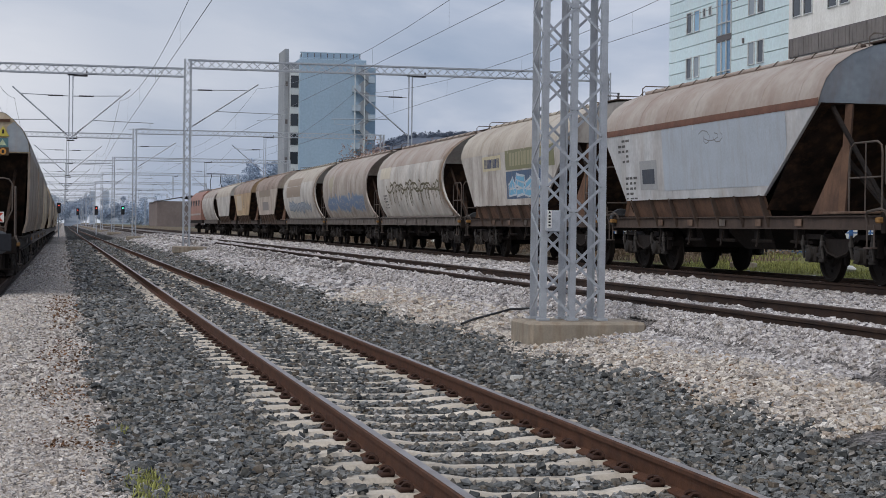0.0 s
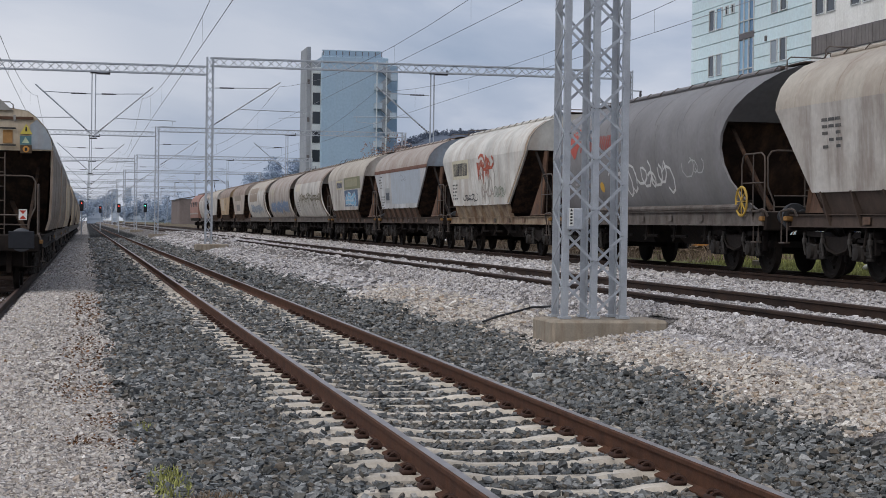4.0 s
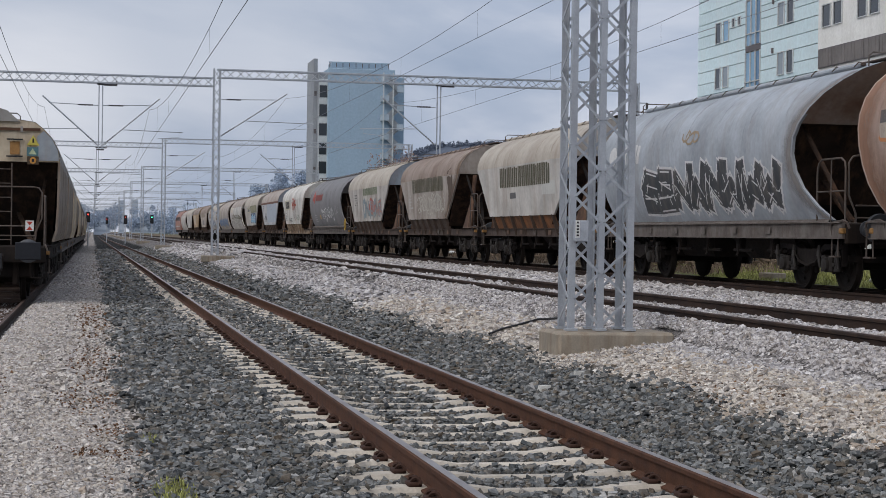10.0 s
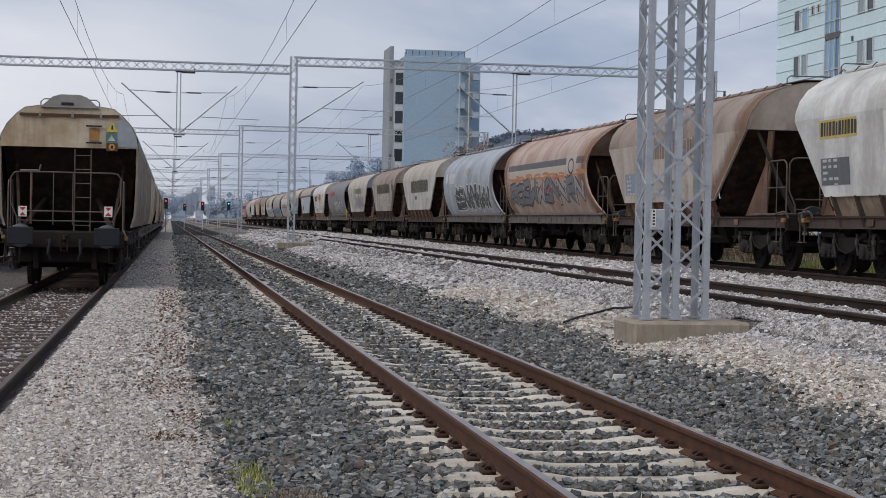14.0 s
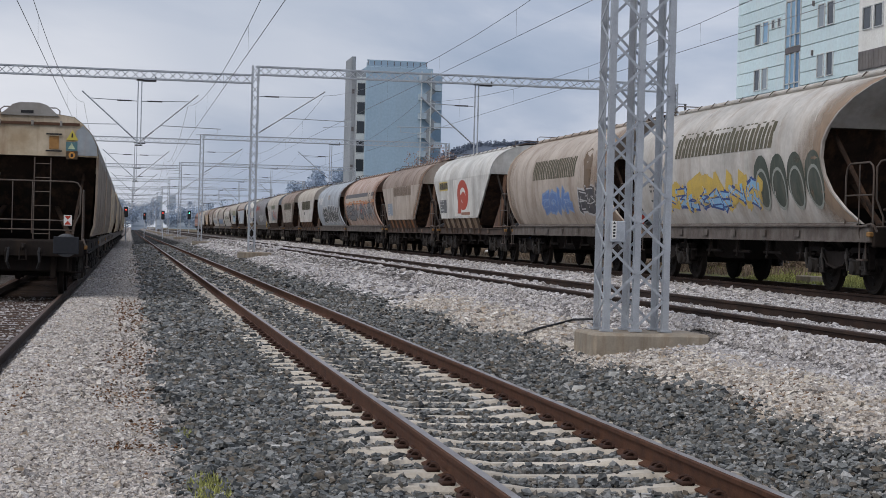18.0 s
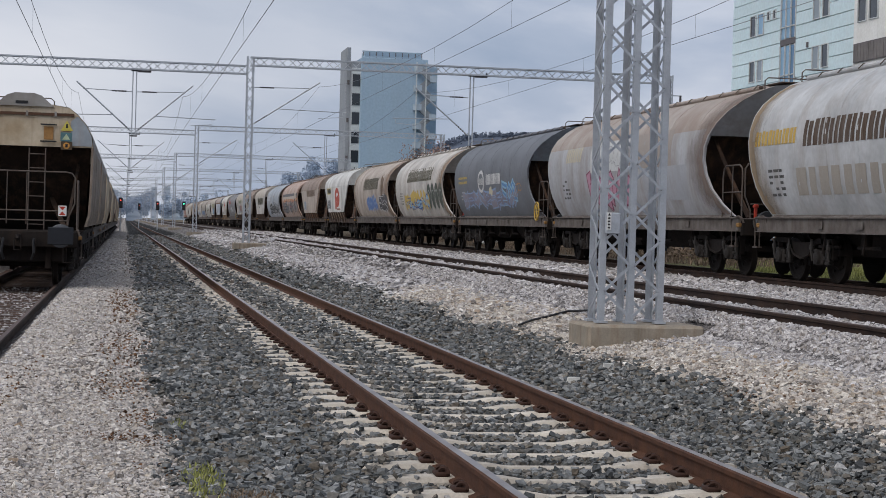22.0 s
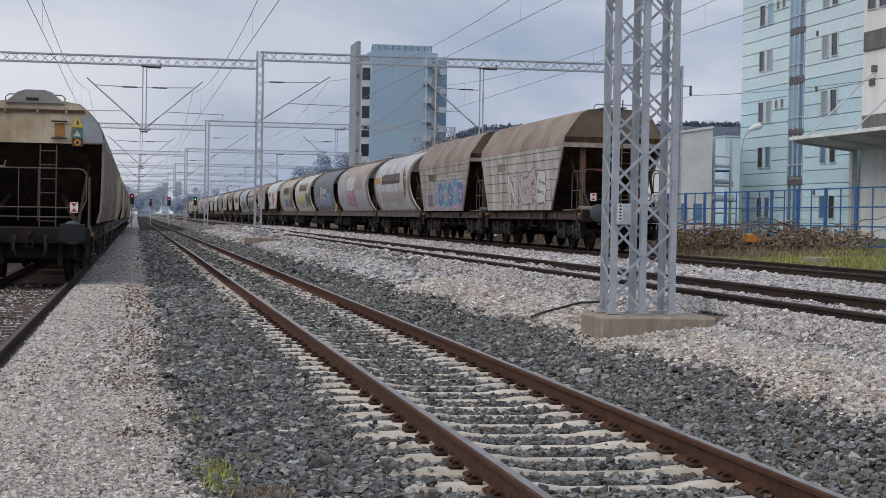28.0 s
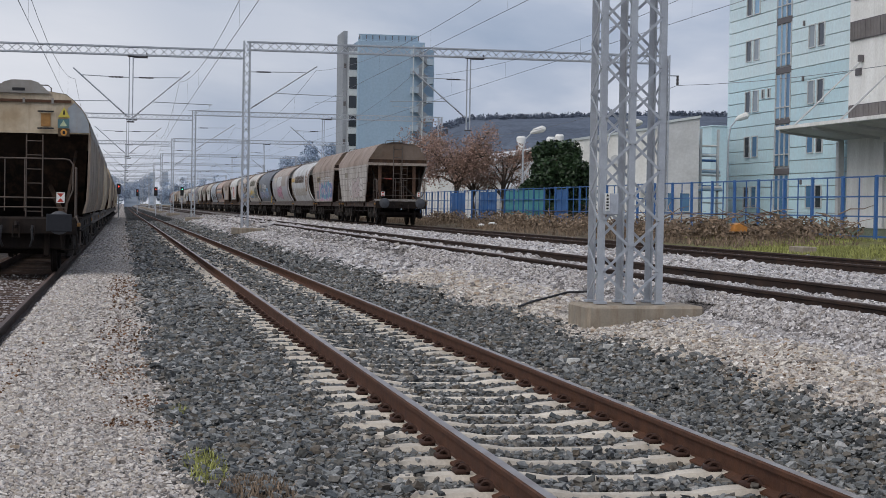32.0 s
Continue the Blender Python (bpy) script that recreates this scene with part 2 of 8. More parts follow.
# ---------------- mesh building ----------------
class Geo:
    def __init__(self):
        self.v, self.f = [], []

    def add(self, verts, faces):
        o = len(self.v)
        self.v += [tuple(p) for p in verts]
        self.f += [tuple(i + o for i in f) for f in faces]
        return self

    def box(self, cx, cy, cz, sx, sy, sz, d=0.0):
        a = (sx / 2, sy / 2, sz / 2)
        if not d:
            vs = [(cx + i * a[0], cy + j * a[1], cz + k * a[2]) for i in (-1, 1) for j in (-1, 1) for k in (-1, 1)]
            return self.add(vs, [(0, 1, 3, 2), (4, 6, 7, 5), (0, 4, 5, 1), (2, 3, 7, 6), (0, 2, 6, 4), (1, 5, 7, 3)])
        c, vs, at = (cx, cy, cz), [], {}
        for i in (-1, 1):
            for j in (-1, 1):
                for k in (-1, 1):
                    for t in range(3):
                        s = (i, j, k)
                        at[i, j, k, t] = len(vs)
                        vs.append(tuple(c[q] + s[q] * (a[q] - (0 if q == t else d)) for q in range(3)))
        fs = []
        for t in range(3):
            p, q = [x for x in range(3) if x != t]
            for s in (-1, 1):
                ring = []
                for sp, sq in ((-1, -1), (1, -1), (1, 1), (-1, 1)):
                    g = [0, 0, 0]
                    g[t], g[p], g[q] = s, sp, sq
                    ring.append(at[g[0], g[1], g[2], t])
                fs.append(tuple(ring))
            for sp in (-1, 1):
                for sq in (-1, 1):
                    g0, g1 = [0, 0, 0], [0, 0, 0]
                    g0[t], g0[p], g0[q] = -1, sp, sq
                    g1[t], g1[p], g1[q] = 1, sp, sq
                    fs.append((at[(*g0, p)], at[(*g1, p)], at[(*g1, q)], at[(*g0, q)]))
        for i in (-1, 1):
            for j in (-1, 1):
                for k in (-1, 1):
                    fs.append(tuple(at[i, j, k, t] for t in range(3)))
        return self.add(vs, fs)

    def bar(self, p0, p1, w, h, up=(0, 0, 1)):
        """A bar of rectangular section from p0 to p1."""
        p0, p1 = Vector(p0), Vector(p1)
        d = (p1 - p0).normalized()
        u = Vector(up)
        s = d.cross(u)
        if s.length < 1e-4:
            s = d.cross(Vector((1, 0, 0)))
        s.normalize()
        u = s.cross(d)
        vs = [p + s * (i * w / 2) + u * (j * h / 2) for p in (p0, p1) for i, j in ((-1, -1), (1, -1), (1, 1), (-1, 1))]
        return self.add(vs, [(3, 2, 1, 0), (4, 5, 6, 7)] + [(i, (i + 1) % 4, 4 + (i + 1) % 4, 4 + i) for i in range(4)])

    def tube(self, pts, r, n=6, cap=True):
        """A round tube along a line of points; r one radius or one a point."""
        pts = [Vector(p) for p in pts]
        rs = r if isinstance(r, (list, tuple)) else [r] * len(pts)
        vs, fs = [], []
        ref = None
        for i, p in enumerate(pts):
            d = (pts[min(i + 1, len(pts) - 1)] - pts[max(i - 1, 0)]).normalized()
            if ref is None:
                ref = d.orthogonal().normalized()
            ref = (ref - d * ref.dot(d)).normalized()
            w = d.cross(ref)
            vs += [p + (ref * math.cos(2 * math.pi * k / n) + w * math.sin(2 * math.pi * k / n)) * rs[i] for k in range(n)]
        for i in range(len(pts) - 1):
            fs += [(i * n + k, i * n + (k + 1) % n, (i + 1) * n + (k + 1) % n, (i + 1) * n + k) for k in range(n)]
        if cap:
            fs += [tuple(reversed(range(n))), tuple((len(pts) - 1) * n + k for k in range(n))]
        return self.add(vs, fs)

    def lathe(self, prof, axis="x", n=20, at=(0, 0, 0)):
        """Turned shape: prof rows of (place along the axis, radius)."""
        vs, fs = [], []
        for a, r in prof:
            for k in range(n):
                c, s = r * math.cos(2 * math.pi * k / n), r * math.sin(2 * math.pi * k / n)
                p = {"x": (a, c, s), "y": (c, a, s), "z": (c, s, a)}[axis]
                vs.append((p[0] + at[0], p[1] + at[1], p[2] + at[2]))
        for i in range(len(prof) - 1):
            fs += [(i * n + k, i * n + (k + 1) % n, (i + 1) * n + (k + 1) % n, (i + 1) * n + k) for k in range(n)]
        fs += [tuple(reversed(range(n))), tuple((len(prof) - 1) * n + k for k in range(n))]
        return self.add(vs, fs)

    def prism(self, prof, a0, a1, axis="y"):
        """A closed outline (in the two other axes) drawn out along an axis."""
        n = len(prof)
        put = {"y": lambda p, a: (p[0], a, p[1]), "x": lambda p, a: (a, p[0], p[1]), "z": lambda p, a: (p[0], p[1], a)}[axis]
        vs = [put(p, a0) for p in prof] + [put(p, a1) for p in prof]
        return self.add(vs, [tuple(reversed(range(n))), tuple(range(n, 2 * n))] + [(i, (i + 1) % n, n + (i + 1) % n, n + i) for i in range(n)])

    def grid(self, rows):
        """A sheet from rows of points."""
        w = len(rows[0])
        return self.add([p for r in rows for p in r], [(i * w + j, i * w + j + 1, (i + 1) * w + j + 1, (i + 1) * w + j)
                        for i in range(len(rows) - 1) for j in range(w - 1)])

    def mesh(self, name, material, smooth=0.6, fix=True):
        me = bpy.data.meshes.new(name)
        me.from_pydata(self.v, [], self.f)
        if fix:
            bm = bmesh.new()
            bm.from_mesh(me)
            bmesh.ops.recalc_face_normals(bm, faces=bm.faces)
            bm.to_mesh(me)
            bm.free()
        me.materials.append(material)
        if smooth:
            me.polygons.foreach_set("use_smooth", [True] * len(me.polygons))
            me.set_sharp_from_angle(angle=smooth)
        me.update()
        return me


def part(name, geo, material, parent=None, label="", m=None):
    me = geo if isinstance(geo, bpy.types.Mesh) else geo.mesh(name, material)
    ob = new(name, me)
    if parent:
        ob.parent = parent
    if m is not None:
        ob.matrix_basis = m
    if label:
        tagged(ob, label)
    return ob


def thing(name, label, category, m=None, group="", kind=""):
    ob = new(name)
    ob.empty_display_size = 0.2
    if m is not None:
        ob.matrix_basis = m
    return tagged(ob, label, category, group, kind)


# ---------------- the lie of the land ----------------
HIGH = 0.5           # rail top of the two raised tracks
TRACK_X = {"siding": -2.17, "near": 2.785, "raised": 7.70, "train": 13.2}
LAND_X = (-2600, -300, -12, -9, -4.4, -3.6, -1.35, -1.2, -0.7, -0.2, 0.35, 1.2, 1.75, 3.82, 4.25, 4.6, 5.1, 5.8, 6.5, 6.72, 6.9, 8.6, 9.2, 11.6, 14.6, 15.6, 18.5, 22, 40, 300, 2600)
LAND_Z = (-0.5, -0.4, -0.36, -0.34, -0.33, -0.285, -0.285, -0.18, -0.15, -0.165, -0.205, -0.213, -0.224, -0.224, -0.213, -0.14, 0.0, 0.08, 0.16, 0.40, 0.34, 0.35, 0.36, 0.34, 0.34, 0.38, 0.48, 0.62, 0.62, 0.6, 0.5)


def fall(y):
    """The low side falls gently with the line."""
    return -0.0013 * np.clip(y, 0, 500)


def land(x, y):
    z = np.interp(x, LAND_X, LAND_Z)
    w = np.clip((5.6 - np.asarray(x, float)) / 1.2, 0, 1)
    return z + w * fall(np.asarray(y, float))


# ---------------- ground ----------------
def ground_material():
    m = bpy.data.materials.new("trackside_ground")
    m.use_nodes = True
    nt = m.node_tree
    n, ln = nt.nodes.new, nt.links.new
    b = nt.nodes["Principled BSDF"]
    b.inputs["Roughness"].default_value = 0.92
    b.inputs["Specular IOR Level"].default_value = 0.2
    pos = n("ShaderNodeNewGeometry").outputs["Position"]
    sep = n("ShaderNodeSeparateXYZ")
    ln(pos, sep.inputs[0])

    def noise_node(scale, detail=5, rough=0.6):
        t = n("ShaderNodeTexNoise")
        t.inputs["Scale"].default_value, t.inputs["Detail"].default_value, t.inputs["Roughness"].default_value = scale, detail, rough
        ln(pos, t.inputs["Vector"])
        return t.outputs["Fac"]

    def stones(scale, lo, hi):
        v = n("ShaderNodeTexVoronoi")
        v.inputs["Scale"].default_value = scale
        ln(pos, v.inputs["Vector"])
        s = n("ShaderNodeSeparateColor")
        ln(v.outputs["Color"], s.inputs[0])
        r = n("ShaderNodeMix")
        r.data_type = "RGBA"
        r.inputs[6].default_value, r.inputs[7].default_value = (*lo, 1), (*hi, 1)
        ln(s.outputs[0], r.inputs[0])
        return r.outputs[2], v.outputs["Distance"]

    def mix(fac, a, c):
        x = n("ShaderNodeMix")
        x.data_type = "RGBA"
        if isinstance(fac, float):
            x.inputs[0].default_value = fac
        else:
            ln(fac, x.inputs[0])
        for sock, val in ((x.inputs[6], a), (x.inputs[7], c)):
            if isinstance(val, tuple):
                sock.default_value = (*val, 1)
            else:
                ln(val, sock)
        return x.outputs[2]

    wob = n("ShaderNodeMath")
    wob.operation = "MULTIPLY_ADD"
    wob.inputs[1].default_value = 0.9
    ln(noise_node(1.7), wob.inputs[0])
    ln(sep.outputs["X"], wob.inputs[2])
    wx = n("ShaderNodeMath")
    wx.operation = "SUBTRACT"
    ln(wob.outputs[0], wx.inputs[0])
    wx.inputs[1].default_value = 0.45

    def band(lo, hi, soft):
        a = n("ShaderNodeMapRange")
        a.inputs["From Min"].default_value, a.inputs["From Max"].default_value = lo - soft, lo + soft
        ln(wx.outputs[0], a.inputs["Value"])
        c = n("ShaderNodeMapRange")
        c.inputs["From Min"].default_value, c.inputs["From Max"].default_value = hi - soft, hi + soft
        c.inputs["To Min"].default_value, c.inputs["To Max"].default_value = 1, 0
        ln(wx.outputs[0], c.inputs["Value"])
        mm = n("ShaderNodeMath")
        mm.operation = "MULTIPLY"
        ln(a.outputs[0], mm.inputs[0])
        ln(c.outputs[0], mm.inputs[1])
        return mm.outputs[0]

    # low tones of light and all of dark paint the shade between loose stones
    light, d1 = stones(30, (0.07, 0.064, 0.06), (0.36, 0.335, 0.325))
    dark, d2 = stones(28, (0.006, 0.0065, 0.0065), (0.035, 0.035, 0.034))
    path, d3 = stones(48, (0.16, 0.14, 0.125), (0.50, 0.46, 0.425))
    soil = mix(noise_node(0.9), (0.30, 0.27, 0.235), (0.22, 0.17, 0.125))
    ramp = n("ShaderNodeMapRange")
    ramp.inputs["From Min"].default_value, ramp.inputs["From Max"].default_value = 0.52, 0.70
    ln(noise_node(0.8, 6), ramp.inputs["Value"])
    col = mix(band(-1.15, 0.35, 0.12), light, mix(ramp.outputs[0], path, soil))
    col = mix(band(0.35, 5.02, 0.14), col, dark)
    col = mix(band(-5.0, -1.15, 0.2), col, mix(0.45, light, (0.10, 0.075, 0.062)))
    along = n("ShaderNodeMapRange")
    along.inputs["From Min"].default_value, along.inputs["From Max"].default_value = 44, 56
    ln(sep.outputs["Y"], along.inputs["Value"])
    grass = mix(noise_node(2.2), (0.11, 0.17, 0.035), (0.30, 0.24, 0.12))
    grass = mix(along.outputs[0], grass, mix(noise_node(1.4), (0.20, 0.155, 0.115), (0.14, 0.12, 0.075)))
    col = mix(band(15.2, 24.0, 0.5), col, grass)
    col = mix(band(24.0, 5000.0, 1.0), col, mix(noise_node(0.05), (0.16, 0.16, 0.14), (0.10, 0.13, 0.06)))
    col = mix(band(-5000.0, -8.0, 1.0), col, mix(noise_node(0.1), (0.20, 0.18, 0.15), (0.11, 0.13, 0.07)))
    tone = n("ShaderNodeMapRange")
    tone.inputs["From Min"].default_value, tone.inputs["From Max"].default_value = 0.32, 0.68
    tone.inputs["To Min"].default_value, tone.inputs["To Max"].default_value = 0.72, 1.24
    ln(noise_node(3.0, 8, 0.75), tone.inputs["Value"])
    hs = n("ShaderNodeHueSaturation")
    ln(tone.outputs[0], hs.inputs["Value"])
    ln(col, hs.inputs["Color"])
    ln(hs.outputs[0], b.inputs["Base Color"])
    bu = n("ShaderNodeBump")
    bu.inputs["Strength"].default_value, bu.inputs["Distance"].default_value = 1.0, 0.06
    ln(d1, bu.inputs["Height"])
    ln(bu.outputs[0], b.inputs["Normal"])
    return m


def build_ground():
    xs = sorted(set([-2600, -1200, -500, -250, -120, -60, -30, -20, -14] + list(np.arange(-12, 24.01, 0.2)) + [26, 30, 36, 45, 60, 90, 140, 250, 500, 1200, 2600]))
    ys = sorted(set([-60, -20, -5, 0, 3] + list(np.arange(5, 60, 0.4)) + list(np.arange(60, 160, 2)) + list(np.arange(160, 520, 20)) + [600, 800, 1200, 2000, 4000]))
    X, Y = np.meshgrid(np.array(xs, float), np.array(ys, float))
    Z = land(X, Y)
    rng = np.random.default_rng(3)
    inner = (np.abs(X - 6) < 18) & (Y < 160)
    Z = Z + np.where(inner, rng.normal(0, 0.009, X.shape), 0)
    h, w = X.shape
    me = bpy.data.meshes.new("ground")
    v = np.stack([X, Y, Z], -1).reshape(-1, 3)
    i = np.arange(h * w).reshape(h, w)
    f = np.stack([i[:-1, :-1], i[:-1, 1:], i[1:, 1:], i[1:, :-1]], -1).reshape(-1, 4)
    me.from_pydata(v.tolist(), [], f.tolist())
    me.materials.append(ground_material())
    me.polygons.foreach_set("use_smooth", [True] * len(me.polygons))
    ob = new("ground", me)
    tagged(ob, "gravelled railway yard ground with light stone, gap-shaded dark ballast and grass", "ground", kind="structure")
    return ob


ground = build_ground()


# ---------------- tracks ----------------
def rail_profile(h=0.165):
    half = [(0.075, 0), (0.075, 0.012), (0.012, 0.032), (0.010, h - 0.045), (0.035, h - 0.035), (0.037, h - 0.008), (0.027, h)]
    return [(x, z - h) for x, z in half] + [(-x, z - h) for x, z in reversed(half)]


def sleeper_mesh(concrete=True):
    g = Geo()
    if concrete:
        ys = [(-1.26, 0.095, -0.06), (-1.22, 0.10, -0.012), (-0.95, 0.108, 0.0), (-0.58, 0.108, 0.0), (-0.46, 0.10, -0.008), (-0.32, 0.08, -0.028), (0.32, 0.08, -0.028), (0.46, 0.10, -0.008), (0.58, 0.108, 0.0), (0.95, 0.108, 0.0), (1.22, 0.10, -0.012), (1.26, 0.095, -0.06)]
        rows = []
        for x, w, dz in ys:
            end = abs(x) > 1.24
            t = -0.05 if end else dz
            rows.append([(x, -w - 0.02, -0.2), (x, -w + 0.01, t - 0.03), (x, -w + 0.035, t), (x, w - 0.035, t), (x, w - 0.01, t - 0.03), (x, w + 0.02, -0.2)])
        g.grid(rows)
        g.add(rows[0], [tuple(range(6))])
        g.add(rows[-1], [tuple(range(6))])
        return g.mesh("sleeper", M_SLEEPER, 0.5)
    g.box(0, 0, -0.08, 2.5, 0.24, 0.16, 0.018)
    return g.mesh("sleeper", M_WOOD, 0.5)


def clip_mesh():
    """One coiled rail clip with its shoulder, seen beside the rail foot."""
    g = Geo()
    pts = []
    for k in range(15):
        a = k / 14 * 2 * math.pi * 1.6
        pts.append((0.02 + 0.024 * math.cos(a), -0.075 + 0.15 * k / 14, 0.028 + 0.024 * math.sin(a)))
    g.tube(pts, 0.013, 5)
    g.box(0.03, 0, 0.012, 0.085, 0.14, 0.03, 0.008)
    g.tube([(0.02, 0, 0.0), (0.02, 0, 0.06)], 0.016, 6)
    return g.mesh("rail_clip", M_CLIP, 0.8)


def track(name, label, x, z, y0, y1, slope, rail_mat, sleepers=(0, 0), concrete=True, step=0.6, phase=0.0, clips_to=0.0):
    """Two rails and their sleepers; the pieces nearest to the path are parts of their own."""
    root = thing(name, label, "railway track", pose(x, 0, 0), kind="structure")
    for s in (-1, 1):
        stations = [y0, 60, 200, 500, y1]
        g, top = Geo(), Geo()
        prof = rail_profile()
        rows = [[(s * 0.7535 + px, y, z + slope(y) + pz) for px, pz in prof + prof[:1]] for y in stations]
        g.grid(rows)
        g.add(rows[0][:-1], [tuple(range(len(prof)))])
        rail = part("rail", g, rail_mat, root)
        cap = [(-0.0265, 0.0012), (0, 0.003), (0.0265, 0.0012)]
        top.grid([[(s * 0.7535 + px, y, z + slope(y) + pz) for px, pz in cap] for y in stations])
        part("running_surface", top, M_RAIL_TOP if rail_mat is M_RAIL else M_RAIL_DULL, rail, "worn bare steel running surface")
    if sleepers[1]:
        me, clip = sleeper_mesh(concrete), clip_mesh()
        k0 = math.ceil((sleepers[0] - phase) / step)
        n = 0
        y = phase + k0 * step
        rnd = random.Random(7)
        while y < sleepers[1]:
            zz = z + slope(y) - 0.165
            m = pose(rnd.uniform(-0.015, 0.015), y, zz, 0, 0, rnd.uniform(-0.6, 0.6))
            if n < 290:
                sl = part("sleeper", me, None, root, m=m)
                if y < clips_to:
                    for s in (-1, 1):
                        for e in (-1, 1):
                            part("rail_clip", clip, None, sl, "rusty coiled rail clip", m=pose(s * 0.7535 + e * 0.075, 0, 0, 0, 0, 0 if e > 0 else 180))
            y += step
            n += 1
    return root


zero = lambda y: 0.0
low = lambda y: float(fall(y))
track("railway_track", "main line track with rusty rails on pale concrete sleepers", TRACK_X["near"], 0, -40, 900, low, M_RAIL, (-2, 97), True, 0.6, 0.07, 30)
track("siding_track", "siding track with worn rails on dark wooden sleepers", TRACK_X["siding"], -0.1, -40, 900, low, M_RAIL_DARK, (0, 90), False, 0.62)
track("raised_track", "raised track with grimy rails deep in pale ballast", TRACK_X["raised"], HIGH, -60, 900, zero, M_RAIL_DARK)
track("outer_track", "raised outer track that carries the moving freight train", TRACK_X["train"], HIGH, -260, 900, zero, M_RAIL_DARK)
track("far_siding_track", "far siding track under a blue freight wagon", -6.8, -0.15, 30, 900, low, M_RAIL_DARK)


# ---------------- overhead line ----------------
def lattice(parent, p0, p1, w, h, side, leg=0.06, step=0.4, split=False, leg_name="chord", face_gap=0.02, mesh_mat=None):
    """A box lattice from p0 to p1; w wide along side, h deep; four chords and zigzag lacing on its four faces."""
    mm = mesh_mat or M_STEEL
    p0, p1 = Vector(p0), Vector(p1)
    d = (p1 - p0)
    length = d.length
    d.normalize()
    s = Vector(side).normalized()
    u = d.cross(s).normalized()
    corners = [(i, j) for i in (-1, 1) for j in (-1, 1)]
    for i, j in corners:
        o = s * (i * w / 2) + u * (j * h / 2)
        g = Geo()
        t = 0.008
        a0, a1 = p0 + o, p1 + o
        c1, c2 = -s * i * leg / 2, -u * j * leg / 2
        g.bar(a0 + c1, a1 + c1, leg if abs(s.dot(Vector((0, 0, 1)))) < 0.5 else t, t if abs(s.dot(Vector((0, 0, 1)))) < 0.5 else leg, u)
        g.bar(a0 + c2, a1 + c2, t, leg, u)
        part(leg_name, g, mm, parent)
    n = max(2, round(length / step))
    faces = [(s * 1, u * (h / 2), w), (s * 1, u * (-h / 2), w), (u * 1, s * (w / 2), h), (u * 1, s * (-w / 2), h)]
    for fi, (along, off, width) in enumerate(faces):
        g = Geo()
        for k in range(n):
            flip = 1 if (k + fi) % 2 else -1
            q0 = p0 + d * (length * k / n) + off + along * (flip * (width / 2 - face_gap))
            q1 = p0 + d * (length * (k + 1) / n) + off - along * (flip * (width / 2 - face_gap))
            nrm = off.normalized()
            if split:
                part("lacing_bar", Geo().bar(q0, q1, 0.034, 0.012, nrm), mm, parent)
            else:
                g.bar(q0, q1, 0.034, 0.012, nrm)
        if not split:
            tagged(part("lacing", g, mm, parent), kind="stuff")


def cantilever(parent, x0, z0, reach, rise, y):
    """A bracket arm: a slanted strut, a level stay with its insulator, and the steady arm that holds the wire."""
    sx = 1 if reach > 0 else -1
    g = Geo().tube([(x0, y, z0), (x0 + reach, y, z0 + rise)], 0.035, 6)
    part("strut", g, M_STEEL, parent)
    g = Geo().tube([(x0, y, z0 + rise * 0.83), (x0 + reach * 0.88, y, z0 + rise * 0.86)], 0.02, 6)
    part("stay", g, M_STEEL, parent)
    g = Geo()
    q = []
    for k in range(9):
        q.append(0.028 if k % 2 else 0.037)
    g.tube([(x0 + sx * (0.25 + 0.08 * k), y, z0 + rise * 0.835) for k in range(9)], q, 8)
    part("insulator", g, M_INSUL, parent, "dark ribbed insulator")
    g = Geo()
    d = Vector((reach, 0, rise)).normalized()
    g.tube([Vector((x0, y, z0)) + d * (0.15 + 0.07 * k) for k in range(9)], q, 8)
    part("insulator", g, M_INSUL, parent, "dark ribbed insulator")
    zr = z0 + 0.72
    g = Geo().tube([(x0 + reach * 0.34, y, zr), (x0 + reach * 1.42, y, zr - 0.06)], 0.02, 6)
    g.tube([(x0 + reach * 1.36, y, zr - 0.06), (x0 + reach * 1.36, y, zr - 0.28), (x0 + reach * 0.98, y, zr - 0.36)], 0.014, 5)
    part("steady_arm", g, M_STEEL, parent)


def hanger(root, x, top, y):
    """A double post hung below the beam."""
    for dx in (-0.08, 0.08):
        part("hanging_post", Geo().box(x + dx, y, (top + 5.0) / 2, 0.05, 0.09, top - 5.0), M_STEEL, root)
    part("hanger_head", Geo().box(x, y, top + 0.02, 0.32, 0.2, 0.09, 0.01).box(x + 0.42, y, top - 0.02, 0.6, 0.1, 0.08).box(x + 0.68, y, top + 0.08, 0.06, 0.1, 0.2), M_INSUL, root)
    part("hanger_foot", Geo().box(x, y, 5.0, 0.34, 0.12, 0.06, 0.01), M_INSUL, root)


